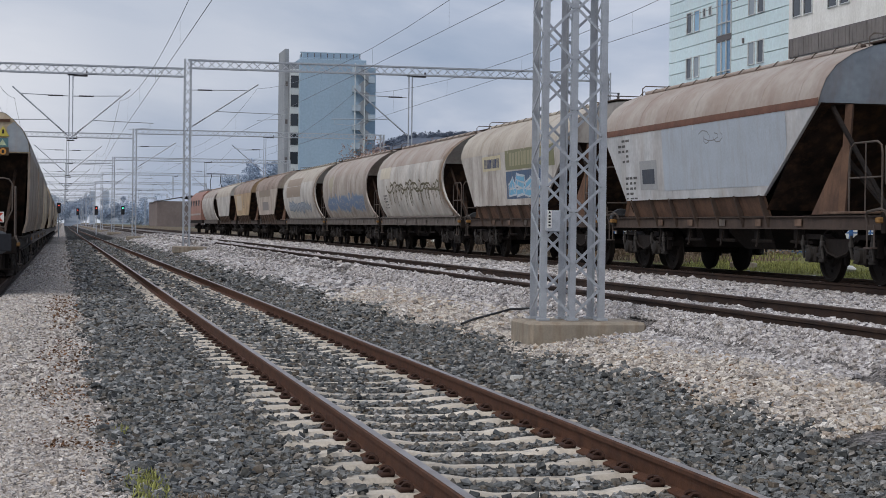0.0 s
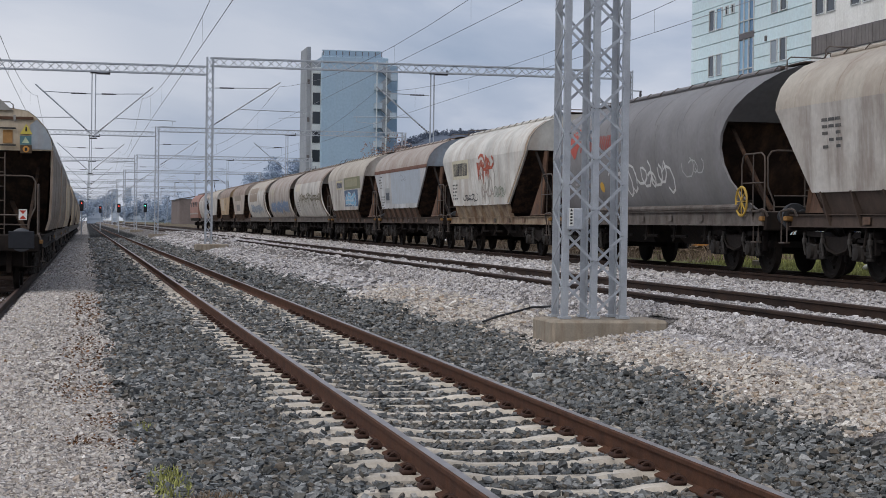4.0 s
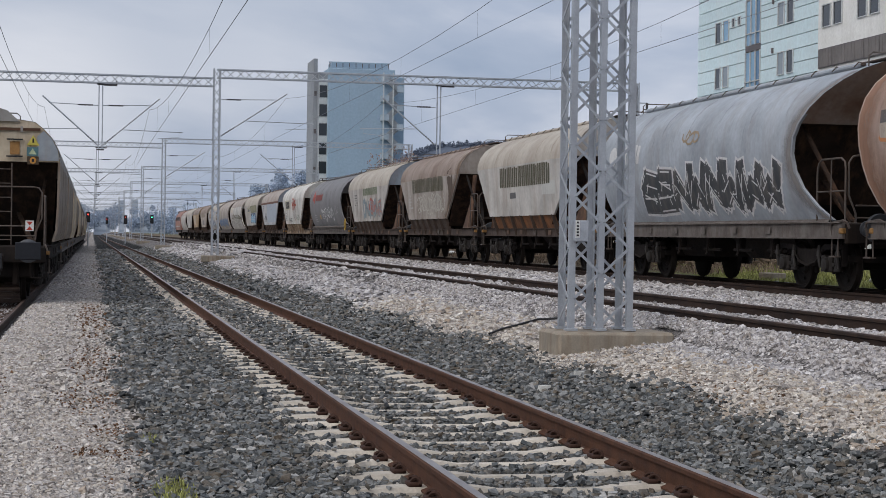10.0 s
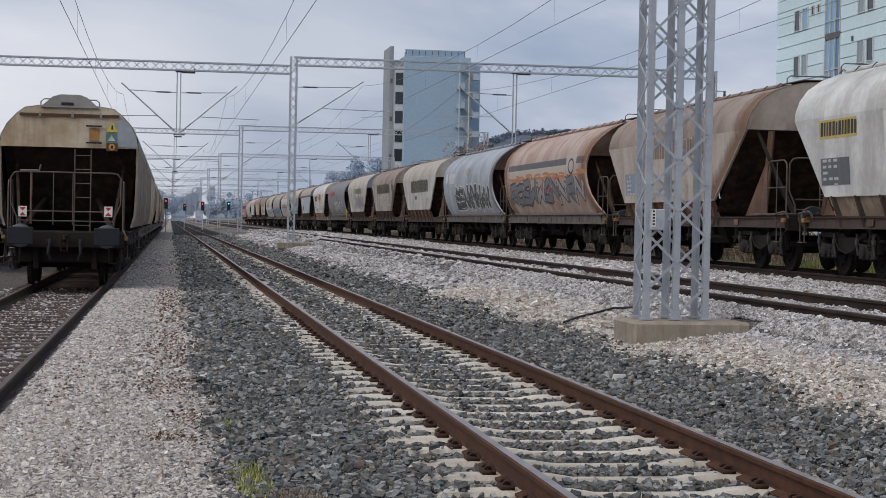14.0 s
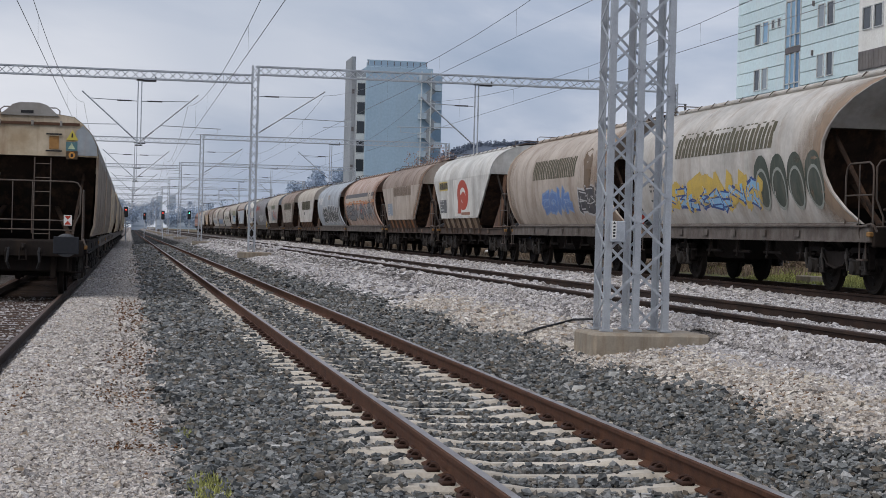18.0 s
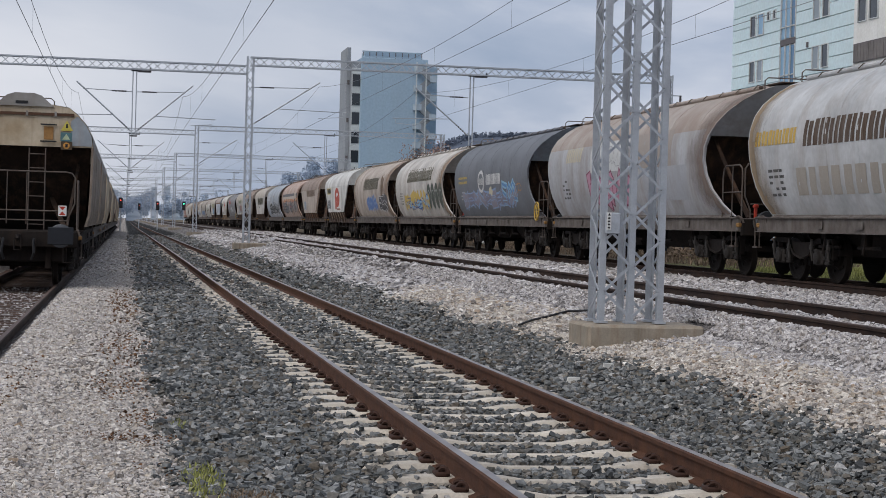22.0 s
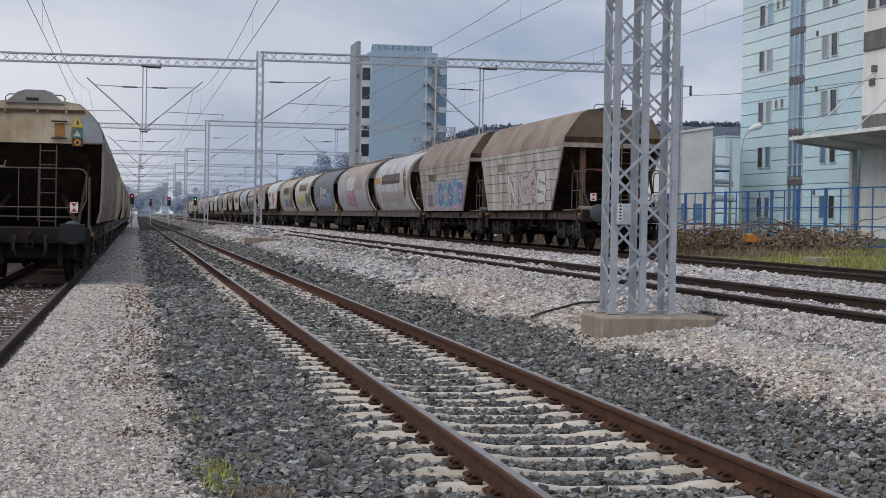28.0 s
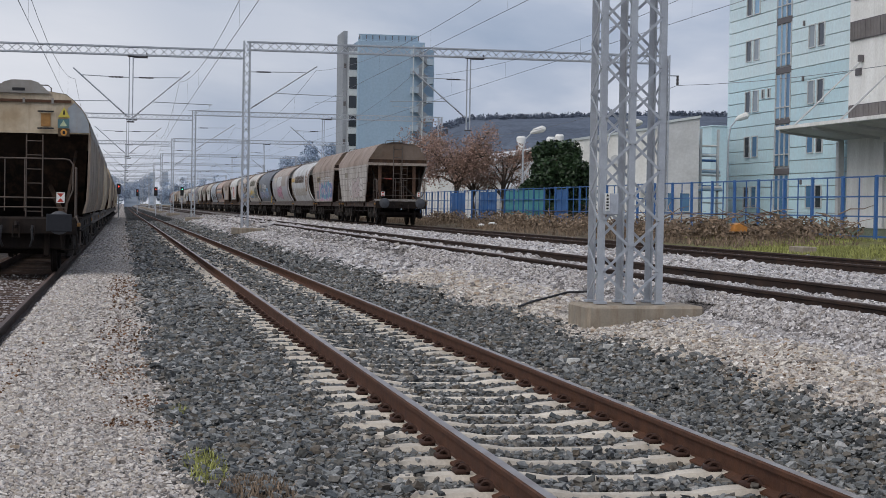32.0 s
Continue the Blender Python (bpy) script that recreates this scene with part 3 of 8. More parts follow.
def portal(y, near=False):
    root = thing("catenary_portal", "grey lattice catenary portal that spans the tracks on concrete footings", "catenary portal", pose(0, 0, 0), "catenary portals")
    f = float(fall(y))
    cx = 5.45
    base = 0.32
    top = 8.80
    if near:
        # six legs in two rows; the nearest portal is built bar by bar
        xs, ya, yb = (5.34, 5.68, 6.03), 18.9, 19.36
        for x in xs:
            for yy, sg in ((ya, 1), (yb, -1)):
                g = Geo().box(x, yy, 4.55, 0.072, 0.009, 8.5).box(x + (-0.032 if sg > 0 else 0.032), yy + sg * 0.036, 4.55, 0.009, 0.064, 8.5)
                g.box(x, yy + sg * 0.03, 0.30, 0.13, 0.13, 0.025)
                part("leg", g, M_STEEL, root)

        def lace(q0, q1, nrm):
            part("lacing_bar", Geo().bar(q0, q1, 0.030, 0.008, nrm), M_STEEL, root)
        n = 29
        for k in range(n):
            z0, z1 = 0.36 + k * 0.29, 0.36 + (k + 1) * 0.29
            for a in (0, 1):
                xa, xb = xs[a] + 0.02, xs[a + 1] - 0.02
                p, q = ((xa, z0), (xb, z1)) if (k + a) % 2 else ((xb, z0), (xa, z1))
                lace((p[0], ya - 0.006, p[1]), (q[0], ya - 0.006, q[1]), (0, 1, 0))
                p, q = ((xb, z0), (xa, z1)) if (k + a) % 2 else ((xa, z0), (xb, z1))
                lace((p[0], yb + 0.006, p[1]), (q[0], yb + 0.006, q[1]), (0, 1, 0))
            for x in (xs[0] - 0.04, xs[1] + 0.04, xs[2] + 0.04):
                p, q = (ya + 0.02, yb - 0.02) if k % 2 else (yb - 0.02, ya + 0.02)
                lace((x, p, z0), (x, q, z1), (1, 0, 0))
        g = Geo().box(5.80, y - 0.03, 0.05, 1.36, 0.9, 0.46, 0.03)
        part("footing", g, M_CONC, root, "weathered concrete footing block")
        box = part("switch_box", Geo().box(5.42, 18.83, 1.42, 0.16, 0.1, 0.24, 0.01), mat("grey_box", (0.42, 0.45, 0.50), 0.5, 0.1), root, "grey steel switch box")
        part("mast_plate", Geo().box(5.362, 18.776, 1.44, 0.052, 0.006, 0.2), M_WHITE, box, "small white mast plate with dark marks")
        g = Geo().prism([(5.345, 1.505), (5.379, 1.505), (5.362, 1.535)], 18.7705, 18.7725)
        for zz in (1.475, 1.44, 1.405, 1.37):
            g.box(5.362, 18.7715, zz, 0.026, 0.002, 0.02)
        part("plate_marks", g, M_BLACK, box)
    else:
        lattice(root, (cx, y, base), (cx, y, top), 0.34, 0.36, (1, 0, 0), 0.07, 0.42, leg_name="leg")
        part("footing", Geo().box(cx + 0.15, y, 0.16, 1.5, 0.9, 0.3, 0.03), M_CONC, root, "weathered concrete footing block")
    if not near:
        lattice(root, (-11, y, 8.18), (cx - 0.2, y, 8.18), 0.4, 0.42, (0, 1, 0), 0.06, 0.42)
        lattice(root, (cx, y, 8.58), (25.3, y, 8.58), 0.4, 0.42, (0, 1, 0), 0.06, 0.42)
        hanger(root, 0.28, 7.93, y)
        hanger(root, 15.75, 8.36, y)
        cantilever(root, 0.28 - 0.1, 5.2, -2.45, 2.15, y)
        cantilever(root, 0.28 + 0.1, 5.2, 2.5, 2.15, y)
        cantilever(root, cx + 0.2, 5.75, 3.0, 2.0, y)
        cantilever(root, 15.6, 5.6, -2.5, 2.1, y)
    else:
        lattice(root, (-11, y, 8.18), (5.5, y, 8.18), 0.4, 0.42, (0, 1, 0), 0.06, 0.42)
        lattice(root, (5.9, y, 8.58), (25.3, y, 8.58), 0.4, 0.42, (0, 1, 0), 0.06, 0.42)
        cantilever(root, 6.2, 5.75, 2.4, 2.0, y)
        hanger(root, 0.28, 7.93, y)
        hanger(root, 15.75, 8.36, y)
    for x, b, tp in ((-11, -0.2 + f, 8.4), (25.3, 0.55, 8.8)):
        lattice(root, (x, y, b), (x, y, tp), 0.34, 0.36, (1, 0, 0), 0.07, 0.42, leg_name="leg")
        part("footing", Geo().box(x, y, b - 0.05, 1.0, 0.9, 0.3, 0.03), M_CONC, root)
    return root


PORTALS = [19.1] + [79 + 59.5 * k for k in range(9)]
for k, y in enumerate(PORTALS):
    portal(y, near=(k == 0))


def overhead_wires():
    for name, x, zc, zm in (("siding", TRACK_X["siding"] + 0.04, 5.35, 6.95), ("near", TRACK_X["near"] - 0.3, 5.35, 6.95), ("raised", TRACK_X["raised"] + 0.95, 5.95, 7.55), ("train", TRACK_X["train"] - 0.1, 5.95, 7.45)):
        root = thing("overhead_wire", "thin contact wire and carrier wire with droppers above the track", "overhead wire", pose(x, 0, 0), "overhead wires")
        sup = [-40.5] + PORTALS
        pts, con = [], []
        drops = []
        for a, c in zip(sup, sup[1:]):
            for k in range(12):
                y = a + (c - a) * k / 12
                t = k / 12
                sag = 4 * 1.08 * t * (1 - t)
                dx = 0.05 * math.cos(math.pi * ((y - 19.1) / 59.7))
                pts.append((dx, y, zm - sag + (float(fall(y)) if x < 5 else 0)))
                con.append((dx * 1.2, y, zc + (float(fall(y)) if x < 5 else 0)))
                if k in (2, 4, 6, 8, 10):
                    drops.append((pts[-1], con[-1]))
        part("carrier_wire", Geo().tube(pts, 0.007, 5), M_WIRE, root)
        part("contact_wire", Geo().tube(con, 0.007, 5), M_WIRE, root)
        for a, c in drops[:40]:
            part("dropper", Geo().tube([a, c], 0.003, 4), M_WIRE, root)


overhead_wires()


def feeder_wire():
    """A thick wire slung along the outer portal legs, with an insulator at each."""
    root = thing("feeder_wire", "thick dark feeder wire slung along the outer portal legs", "overhead wire", pose(25.9, 0, 0))
    pts = []
    sup = [-40.5] + PORTALS
    for a, c in zip(sup, sup[1:]):
        for k in range(12):
            t = k / 12
            pts.append((0, a + (c - a) * t, 7.4 - 4 * 0.9 * t * (1 - t)))
    part("wire", Geo().tube(pts, 0.012, 5), M_WIRE, root)
    for y in PORTALS:
        part("bracket", Geo().bar((-0.5, y, 7.85), (0.05, y, 7.85), 0.05, 0.05), M_STEEL, root)
        part("insulator", Geo().tube([(0, y, 7.85 - 0.09 * k) for k in range(6)], [0.05 if k % 2 else 0.07 for k in range(6)], 8), M_INSUL, root, "dark ribbed insulator")


feeder_wire()


# ---------------- hopper wagons ----------------
# height above rail, half width, set-back of the front edge, set-back of the rear edge
def angled_shape(crease, foot):
    """Flat leaning flanks under a rounded roof; crease, foot: how far the rear edge stands in at the fold and at the bottom."""
    up = ((3.05, 1.455), (3.28, 1.38), (3.50, 1.22), (3.69, 0.95), (3.82, 0.62), (3.89, 0.30), (3.91, 0.0))
    return [(1.45, 1.36, 1.85, foot), (2.90, 1.47, 0.50, crease)] + [(z, w, 0.50, crease - 0.02 - 0.16 * (z - 2.9)) for z, w in up]


SHAPE_ANGLED = angled_shape(2.30, 4.70)
SHAPE_LONG = angled_shape(1.95, 4.20)
SHAPE_ROUND = [(1.20, 1.14, 0.95, 1.15), (1.45, 1.27, 0.75, 1.55), (1.75, 1.37, 0.60, 1.92), (2.05, 1.43, 0.50, 2.13), (2.35, 1.465, 0.44, 2.20), (2.62, 1.475, 0.42, 2.12), (2.85, 1.45, 0.42, 1.95), (3.1, 1.38, 0.46, 1.68), (3.33, 1.24, 0.52, 1.40), (3.54, 1.02, 0.60, 1.16), (3.72, 0.74, 0.66, 0.98), (3.84, 0.42, 0.72, 0.90), (3.88, 0.0, 0.75, 0.88)]


M_SILL_GREY = mat("grey_sole_bar", (0.16, 0.142, 0.13), 0.75, dark=(0.07, 0.056, 0.048), scale=3, amount=0.8, streak=(0.08, 0.05, 0.035), streak_amount=0.6, streak_scale=4)


SHAPE_STAND = [(1.25, 1.36, 1.0, 1.50), (1.5, 1.43, 0.8, 1.52), (1.95, 1.455, 0.6, 1.54), (2.4, 1.465, 0.5, 1.52), (2.95, 1.47, 0.50, 1.5), (3.2, 1.44, 0.50, 1.5), (3.45, 1.31, 0.5, 1.5), (3.66, 1.12, 0.5, 1.5), (3.80, 0.94, 0.5, 1.5), (3.85, 0.6, 0.5, 1.5), (3.87, 0.0, 0.5, 1.5)]
SHAPE_FACET = [(1.14, 1.33, 1.1, 3.65), (2.95, 1.47, 0.40, 1.75), (3.2, 1.43, 0.40, 1.72), (3.83, 1.02, 0.40, 1.6), (3.96, 0.80, 0.40, 1.55), (4.0, 0.0, 0.40, 1.5)]
SHAPES = {"angled": SHAPE_ANGLED, "long": SHAPE_LONG, "round": SHAPE_ROUND, "stand": SHAPE_STAND, "facet": SHAPE_FACET}


def paint(name, base, dark=None, streak=(0.20, 0.13, 0.09), amount=0.55, streaks=0.55, rough=0.6):
    base = tuple(c * 0.98 for c in base)
    return mat(name, base, rough, 0.0, dark=dark or tuple(c * 0.66 for c in base), scale=0.8, amount=min(1.0, amount + 0.35), grain=0.09, fine=9, bump=0.05, bump_scale=3, streak=streak, streak_amount=min(0.85, streaks + 0.15), streak_scale=1.25)


def half_width(shape, z):
    return float(np.interp(z, [r[0] for r in shape], [r[1] for r in shape]))


def shell(shape, L, z0, z1, thick=0.0, inset=0.0):
    """Both flanks (or the roof) between two heights, cut to the set-backs of the shape."""
    zs = sorted(set([z0, z1] + [r[0] for r in shape if z0 < r[0] < z1]))
    rows = []
    for z in zs:
        hw, vf, vr = (float(np.interp(z, [r[0] for r in shape], [r[k] for r in shape])) for k in (1, 2, 3))
        rows.append((z, hw - inset, vf + inset, L - vr - inset))
    return rows


def flank(shape, L, z0, z1, side, n=10, skin=0.0):
    out = []
    for z, hw, vf, vr in shell(shape, L, z0, z1):
        out.append([(side * (hw + skin), -(vf + (vr - vf) * k / n), z) for k in range(n + 1)])
    return out


BOGIE = {}


def bogie_meshes():
    if BOGIE:
        return BOGIE
    g = Geo()
    for s in (-1, 1):
        # cast side frame with drooping middle
        top = [(-1.30, 0.80), (-0.62, 0.80), (-0.42, 0.72), (0.42, 0.72), (0.62, 0.80), (1.30, 0.80)]
        low = [(1.30, 0.72), (0.70, 0.71), (0.40, 0.52), (0.18, 0.42), (-0.18, 0.42), (-0.40, 0.52), (-0.70, 0.71), (-1.30, 0.72)]
        g.prism(top + low, s * 1.0 - 0.07, s * 1.0 + 0.07, "x")
        for y in (-1.27, -0.55, 0.55, 1.27):
            g.box(s * 1.0, y, 0.58, 0.10, 0.07, 0.30, 0.01)
        g.tube([(s * 1.09, -0.62, 0.70), (s * 1.10, -0.35, 0.50), (s * 1.10, 0, 0.43), (s * 1.10, 0.35, 0.50), (s * 1.09, 0.62, 0.70)], 0.022, 5)
    g.box(0, 0, 0.62, 1.9, 0.5, 0.22, 0.03)
    for y in (-1.3, 1.3):
        g.box(0, y, 0.56, 1.9, 0.1, 0.12, 0.01)
    BOGIE["frame"] = g.mesh("bogie", M_DARK, 0.5)
    g = Geo()
    for s in (-1, 1):
        g.lathe([(s * 0.66, 0.20), (s * 0.675, 0.42), (s * 0.69, 0.46), (s * 0.715, 0.48), (s * 0.72, 0.455), (s * 0.80, 0.448), (s * 0.805, 0.40), (s * 0.765, 0.37), (s * 0.755, 0.20), (s * 0.79, 0.15)], "x", 24)
        for k in range(4):
            a = k * math.pi / 2
            g.tube([(s * 0.77, 0.27 * math.cos(a), 0.27 * math.sin(a)), (s * 0.79, 0.27 * math.cos(a), 0.27 * math.sin(a))], 0.03, 6)
    g.lathe([(-0.95, 0.07), (-0.6, 0.085), (0.6, 0.085), (0.95, 0.07)], "x", 10)
    BOGIE["wheelset"] = g.mesh("wheelset", M_WHEEL, 0.5)
    g = Geo().box(0, 0, 0.46, 0.16, 0.32, 0.26, 0.03).lathe([(0.07, 0.12), (0.13, 0.11), (0.15, 0.05)], "x", 12, (0, 0, 0.46))
    g.box(0, -0.22, 0.46, 0.12, 0.1, 0.06).box(0, 0.22, 0.46, 0.12, 0.1, 0.06)
    BOGIE["box"] = g.mesh("axle_box", mat("axle_box_steel", (0.022, 0.019, 0.017), 0.8, 0.0, streak=(0.03, 0.02, 0.017), streak_amount=0.6, streak_scale=6), 0.6)
    g = Geo()
    for k in range(5):
        g.lathe([(0.36 + k * 0.055, 0.072), (0.385 + k * 0.055, 0.08), (0.41 + k * 0.055, 0.072)], "z", 10)
    BOGIE["spring"] = g.mesh("coil_spring", mat("spring_steel", (0.035, 0.031, 0.029), 0.6, 0.3), 0.7)
    g = Geo().box(0, 0, 0.46, 0.06, 0.13, 0.34, 0.02)
    BOGIE["shoe"] = g.mesh("brake_shoe", M_DARK, 0.5)
    g = Geo().tube([(0, 0, 0.78), (0, 0.02, 0.62), (0.02, 0, 0.40)], [0.022, 0.03, 0.018], 6).box(0, 0, 0.64, 0.07, 0.08, 0.10, 0.015)
    BOGIE["link"] = g.mesh("spring_link", M_LINK, 0.6)
    return BOGIE


SPIN = {1: [], -1: []}


def bogie(root, y, detail=True):
    B = bogie_meshes()
    b = part("bogie", B["frame"], None, root, m=pose(0, y, 0))
    for e in (-1, 1):
        w = part("wheelset", B["wheelset"], None, b, m=pose(0, e * 0.9, 0.46))
        SPIN[e].append(w)
        for s in (-1, 1):
            part("axle_box", B["box"], None, b, m=pose(s * 1.07, e * 0.9, 0, 0, 0, 0 if s > 0 else 180))
            if not detail:
                continue
            for d in (-0.26, 0.26):
                part("coil_spring", B["spring"], None, b, m=pose(s * 1.05, e * 0.9 + d, -0.02))
                part("spring_link", B["link"], None, b, m=pose(s * 1.12, e * 0.9 + d * 1.42, 0))
            part("brake_shoe", B["shoe"], None, b, m=pose(s * 0.76, e * 0.36, 0))
    return b


SHARED = {}


def shared(key, make):
    if key not in SHARED:
        SHARED[key] = make()
    return SHARED[key]


def buffer_mesh():
    g = Geo().lathe([(0, 0.13), (-0.05, 0.13), (-0.06, 0.09), (-0.28, 0.085), (-0.29, 0.06), (-0.40, 0.06), (-0.405, 0.235), (-0.43, 0.245), (-0.455, 0.20), (-0.465, 0.0)], "y", 20)
    return g.mesh("buffer", mat("buffer_steel", (0.085, 0.09, 0.10), 0.45, 0.4, streak=(0.02, 0.018, 0.016), streak_amount=0.6), 0.5)


def coupling_mesh():
    g = Geo().box(0, -0.1, 1.02, 0.1, 0.24, 0.12, 0.02)
    g.tube([(0, -0.2, 1.02), (0, -0.3, 1.06), (0, -0.34, 1.0), (0, -0.28, 0.95)], 0.03, 6)
    g.tube([(-0.06, -0.24, 1.0), (-0.07, -0.27, 0.75), (0.07, -0.27, 0.75), (0.06, -0.24, 1.0)], 0.018, 5)
    for s in (-1, 1):
        g.tube([(s * 0.35, -0.02, 0.98), (s * 0.36, -0.14, 0.9), (s * 0.34, -0.16, 0.66), (s * 0.30, -0.12, 0.62)], 0.022, 6)
    return g.mesh("coupling", M_DARK, 0.6)


def handrail_mesh(kind):
    g = Geo()
    r = 0.017
    if kind == "side":      # hoop along one side of the end platform
        g.tube([(0, 0, 0), (0, 0, 0.85), (0, -0.06, 1.0), (0, -0.18, 1.06), (0, -0.95, 1.06), (0, -1.08, 1.0), (0, -1.12, 0.88), (0, -1.12, 0)], r, 6)
        g.tube([(0, -0.0, 0.52), (0, -1.12, 0.52)], r * 0.8, 6)
        g.tube([(0, -0.56, 0), (0, -0.56, 1.06)], r * 0.7, 6)
    elif kind == "end":     # across the end of the platform
        g.tube([(-1.0, 0, 0), (-1.0, 0, 0.15), (-1.13, 0, 0.45), (-1.13, 0, 0.98), (-1.06, 0, 1.08), (-0.95, 0, 1.10), (0.95, 0, 1.10), (1.06, 0, 1.08), (1.13, 0, 0.98), (1.13, 0, 0.45), (1.0, 0, 0.15), (1.0, 0, 0)], r, 6)
        g.tube([(-1.0, 0, 0.28), (1.0, 0, 0.28)], r * 0.9, 6)
        g.tube([(-1.0, 0, 0.08), (1.0, 0, 0.08)], r * 0.9, 6)
        for x in (-0.26, 0.14):
            g.tube([(x, 0, 0), (x, 0, 1.1)], r * 0.7, 6)
    elif kind == "ladder":
        for x in (-0.17, 0.17):
            g.tube([(x, 0, 0), (x, 0, 1.75)], 0.016, 6)
        for k in range(6):
            g.tube([(-0.17, 0, 0.12 + k * 0.3), (0.17, 0, 0.12 + k * 0.3)], 0.012, 5)
    elif kind == "step":    # corner step and grab iron
        g.tube([(0, 0.16, -0.12), (-0.03, 0.17, 0.02), (-0.05, 0.10, 0.09), (-0.05, -0.34, 0.13), (-0.04, -0.46, 0.10), (0, -0.47, 0.0)], 0.021, 6)
        g.box(0.02, 0.12, -0.46, 0.10, 0.26, 0.025)
        g.tube([(0.02, 0.0, -0.1), (0.02, 0.0, -0.46)], 0.014, 5)
        g.tube([(0.02, 0.24, -0.1), (0.02, 0.24, -0.46)], 0.014, 5)
    return g.mesh("handrail" if kind in ("side", "end") else kind, shared("rail_mat", lambda: mat("worn_handrail", (0.12, 0.10, 0.088), 0.6, 0.3, streak=RUST, streak_amount=0.7, streak_scale=8)), 0.8)


def strut_pair(L, side):
    g = Geo()
    g.bar((side * 0.95, -(L - 0.8), 1.16), (side * 0.30, -(L - 4.2), 2.35), 0.09, 0.06)
    g.bar((side * 0.95, -(L - 0.86), 1.16), (side * 1.18, -(L - 2.4), 2.85), 0.06, 0.05, (0, 1, 0))
    return g


def hopper_wagon(label, style, L, body, roof, sill=None, band=None, group="", detail=True, ribs=True, hood=None, recess=None, wide_band=0.0, sole=None, apron=None):
    """A covered grain hopper. Local origin: the front coupling plane on the rail; -y runs to the rear."""
    root = thing("hopper_wagon", label, "freight wagon", None, group)
    ang = style not in ("round", "stand")
    shape = SHAPES[style]
    at_z = lambda z, k: float(np.interp(z, [r[0] for r in shape], [r[k] for r in shape]))
    drop = shape[-1][0] - 4.14
    zc = 2.95 if style in ("facet", "stand") else 2.90 if ang else 3.0
    zb = shape[0][0]
    sill = sill or (M_SILL if ang else M_SILL_GREY)
    hood = hood or body
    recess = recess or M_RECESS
    # flanks, each a plate of its own with a folded edge
    for s in (-1, 1):
        outer = flank(shape, L, zb, zc, s)
        inner = flank(shape, L, zb, zc, s, skin=-0.05)
        g = Geo().grid([[(r[0][0] - s * 0.05, r[0][1], r[0][2])] + r + [(r[-1][0] - s * 0.05, r[-1][1], r[-1][2])] for r in [inner[0]] + outer])
        part("side_wall", g, body, root)
        # pressed seams between the plates
        seams = Geo()
        for k in (range(1, 5) if ang else range(1, 7)):
            f = k / (5 if ang else 7)
            pts = []
            for z, hw, vf, vr in shell(shape, L, zb + 0.02, zc):
                lo, hi = shell(shape, L, zb, zc)[0][2:], None
                y = -(2.1 + (L - 5.3 - 2.1) * f) if ang else -(1.5 + (L - 3.2 - 1.5) * f)
                pts.append((s * (hw + 0.002), y, z))
            seams.grid([[(px + s * o, py + d, pz) for d, o in ((-0.022, -0.004), (-0.018, 0.003), (0.018, 0.003), (0.022, -0.004))] for px, py, pz in pts])
            part("plate_seam", seams, body, root)
            seams = Geo()
    # roof: two rows of plates, ribs, walkway, hatches
    rows = []
    for s in (-1, 1):
        r = flank(shape, L, zc, shape[-1][0], s)
        rows += r if s < 0 else list(reversed(r))[1:]
    part("roof", Geo().grid(rows), roof, root)
    zs = [r for r in shell(shape, L, zc, shape[-1][0])]
    nr = 4 if style == "facet" else 7
    for k in range(nr):
        f = (k + 0.5) / nr
        yr = -(zs[0][2] + (zs[0][3] - zs[0][2]) * f)
        pts = [(-hw - 0.006, z + 0.004) for z, hw, a, c in zs] + [(hw + 0.006, z + 0.004) for z, hw, a, c in reversed(zs)]
        part("roof_rib", Geo().grid([[(px * (1 - k), yr + d, pz - k) for d, k in ((-0.034, 0.009), (-0.026, 0.0), (0.026, 0.0), (0.034, 0.009))] for px, pz in pts]), roof, root)
    vf, vr = zs[-1][2], zs[-1][3]
    part("roof_walkway", Geo().box(0.0, -(vf + vr) / 2, 4.175 + drop, 0.62, vr - vf - 0.1, 0.025, 0.006), M_WEB, root)
    for s in (-0.52, 0.52):
        part("hatch_cover", Geo().box(s, -(vf + vr) / 2, 4.07 + drop, 0.30, vr - vf - 0.9, 0.09, 0.03), roof, root)
    if detail:
        latch = shared("latch", lambda: Geo().box(-0.60, 0, 4.10, 0.07, 0.09, 0.05, 0.01).tube([(-0.58, 0, 4.12), (-0.66, 0.05, 4.14), (-0.74, 0.06, 4.05)], 0.011, 4).mesh("hatch_latch", M_WEB))
        for k in range(14):
            part("hatch_latch", latch, None, root, m=pose(0, -(vf + 0.4 + (vr - vf - 0.8) * k / 13), drop - 0.02))
        hoop = shared("hoop", lambda: Geo().tube([(-0.62, 0, 3.98), (-0.62, 0, 4.20), (-0.55, 0, 4.26), (0.55, 0, 4.26), (0.62, 0, 4.20), (0.62, 0, 3.98)], 0.014, 5).mesh("roof_handrail", M_SILL_GREY))
        for y in (-(vf + 0.15), -(vr - 0.15)):
            part("roof_handrail", hoop, None, root, m=pose(0, y, drop))
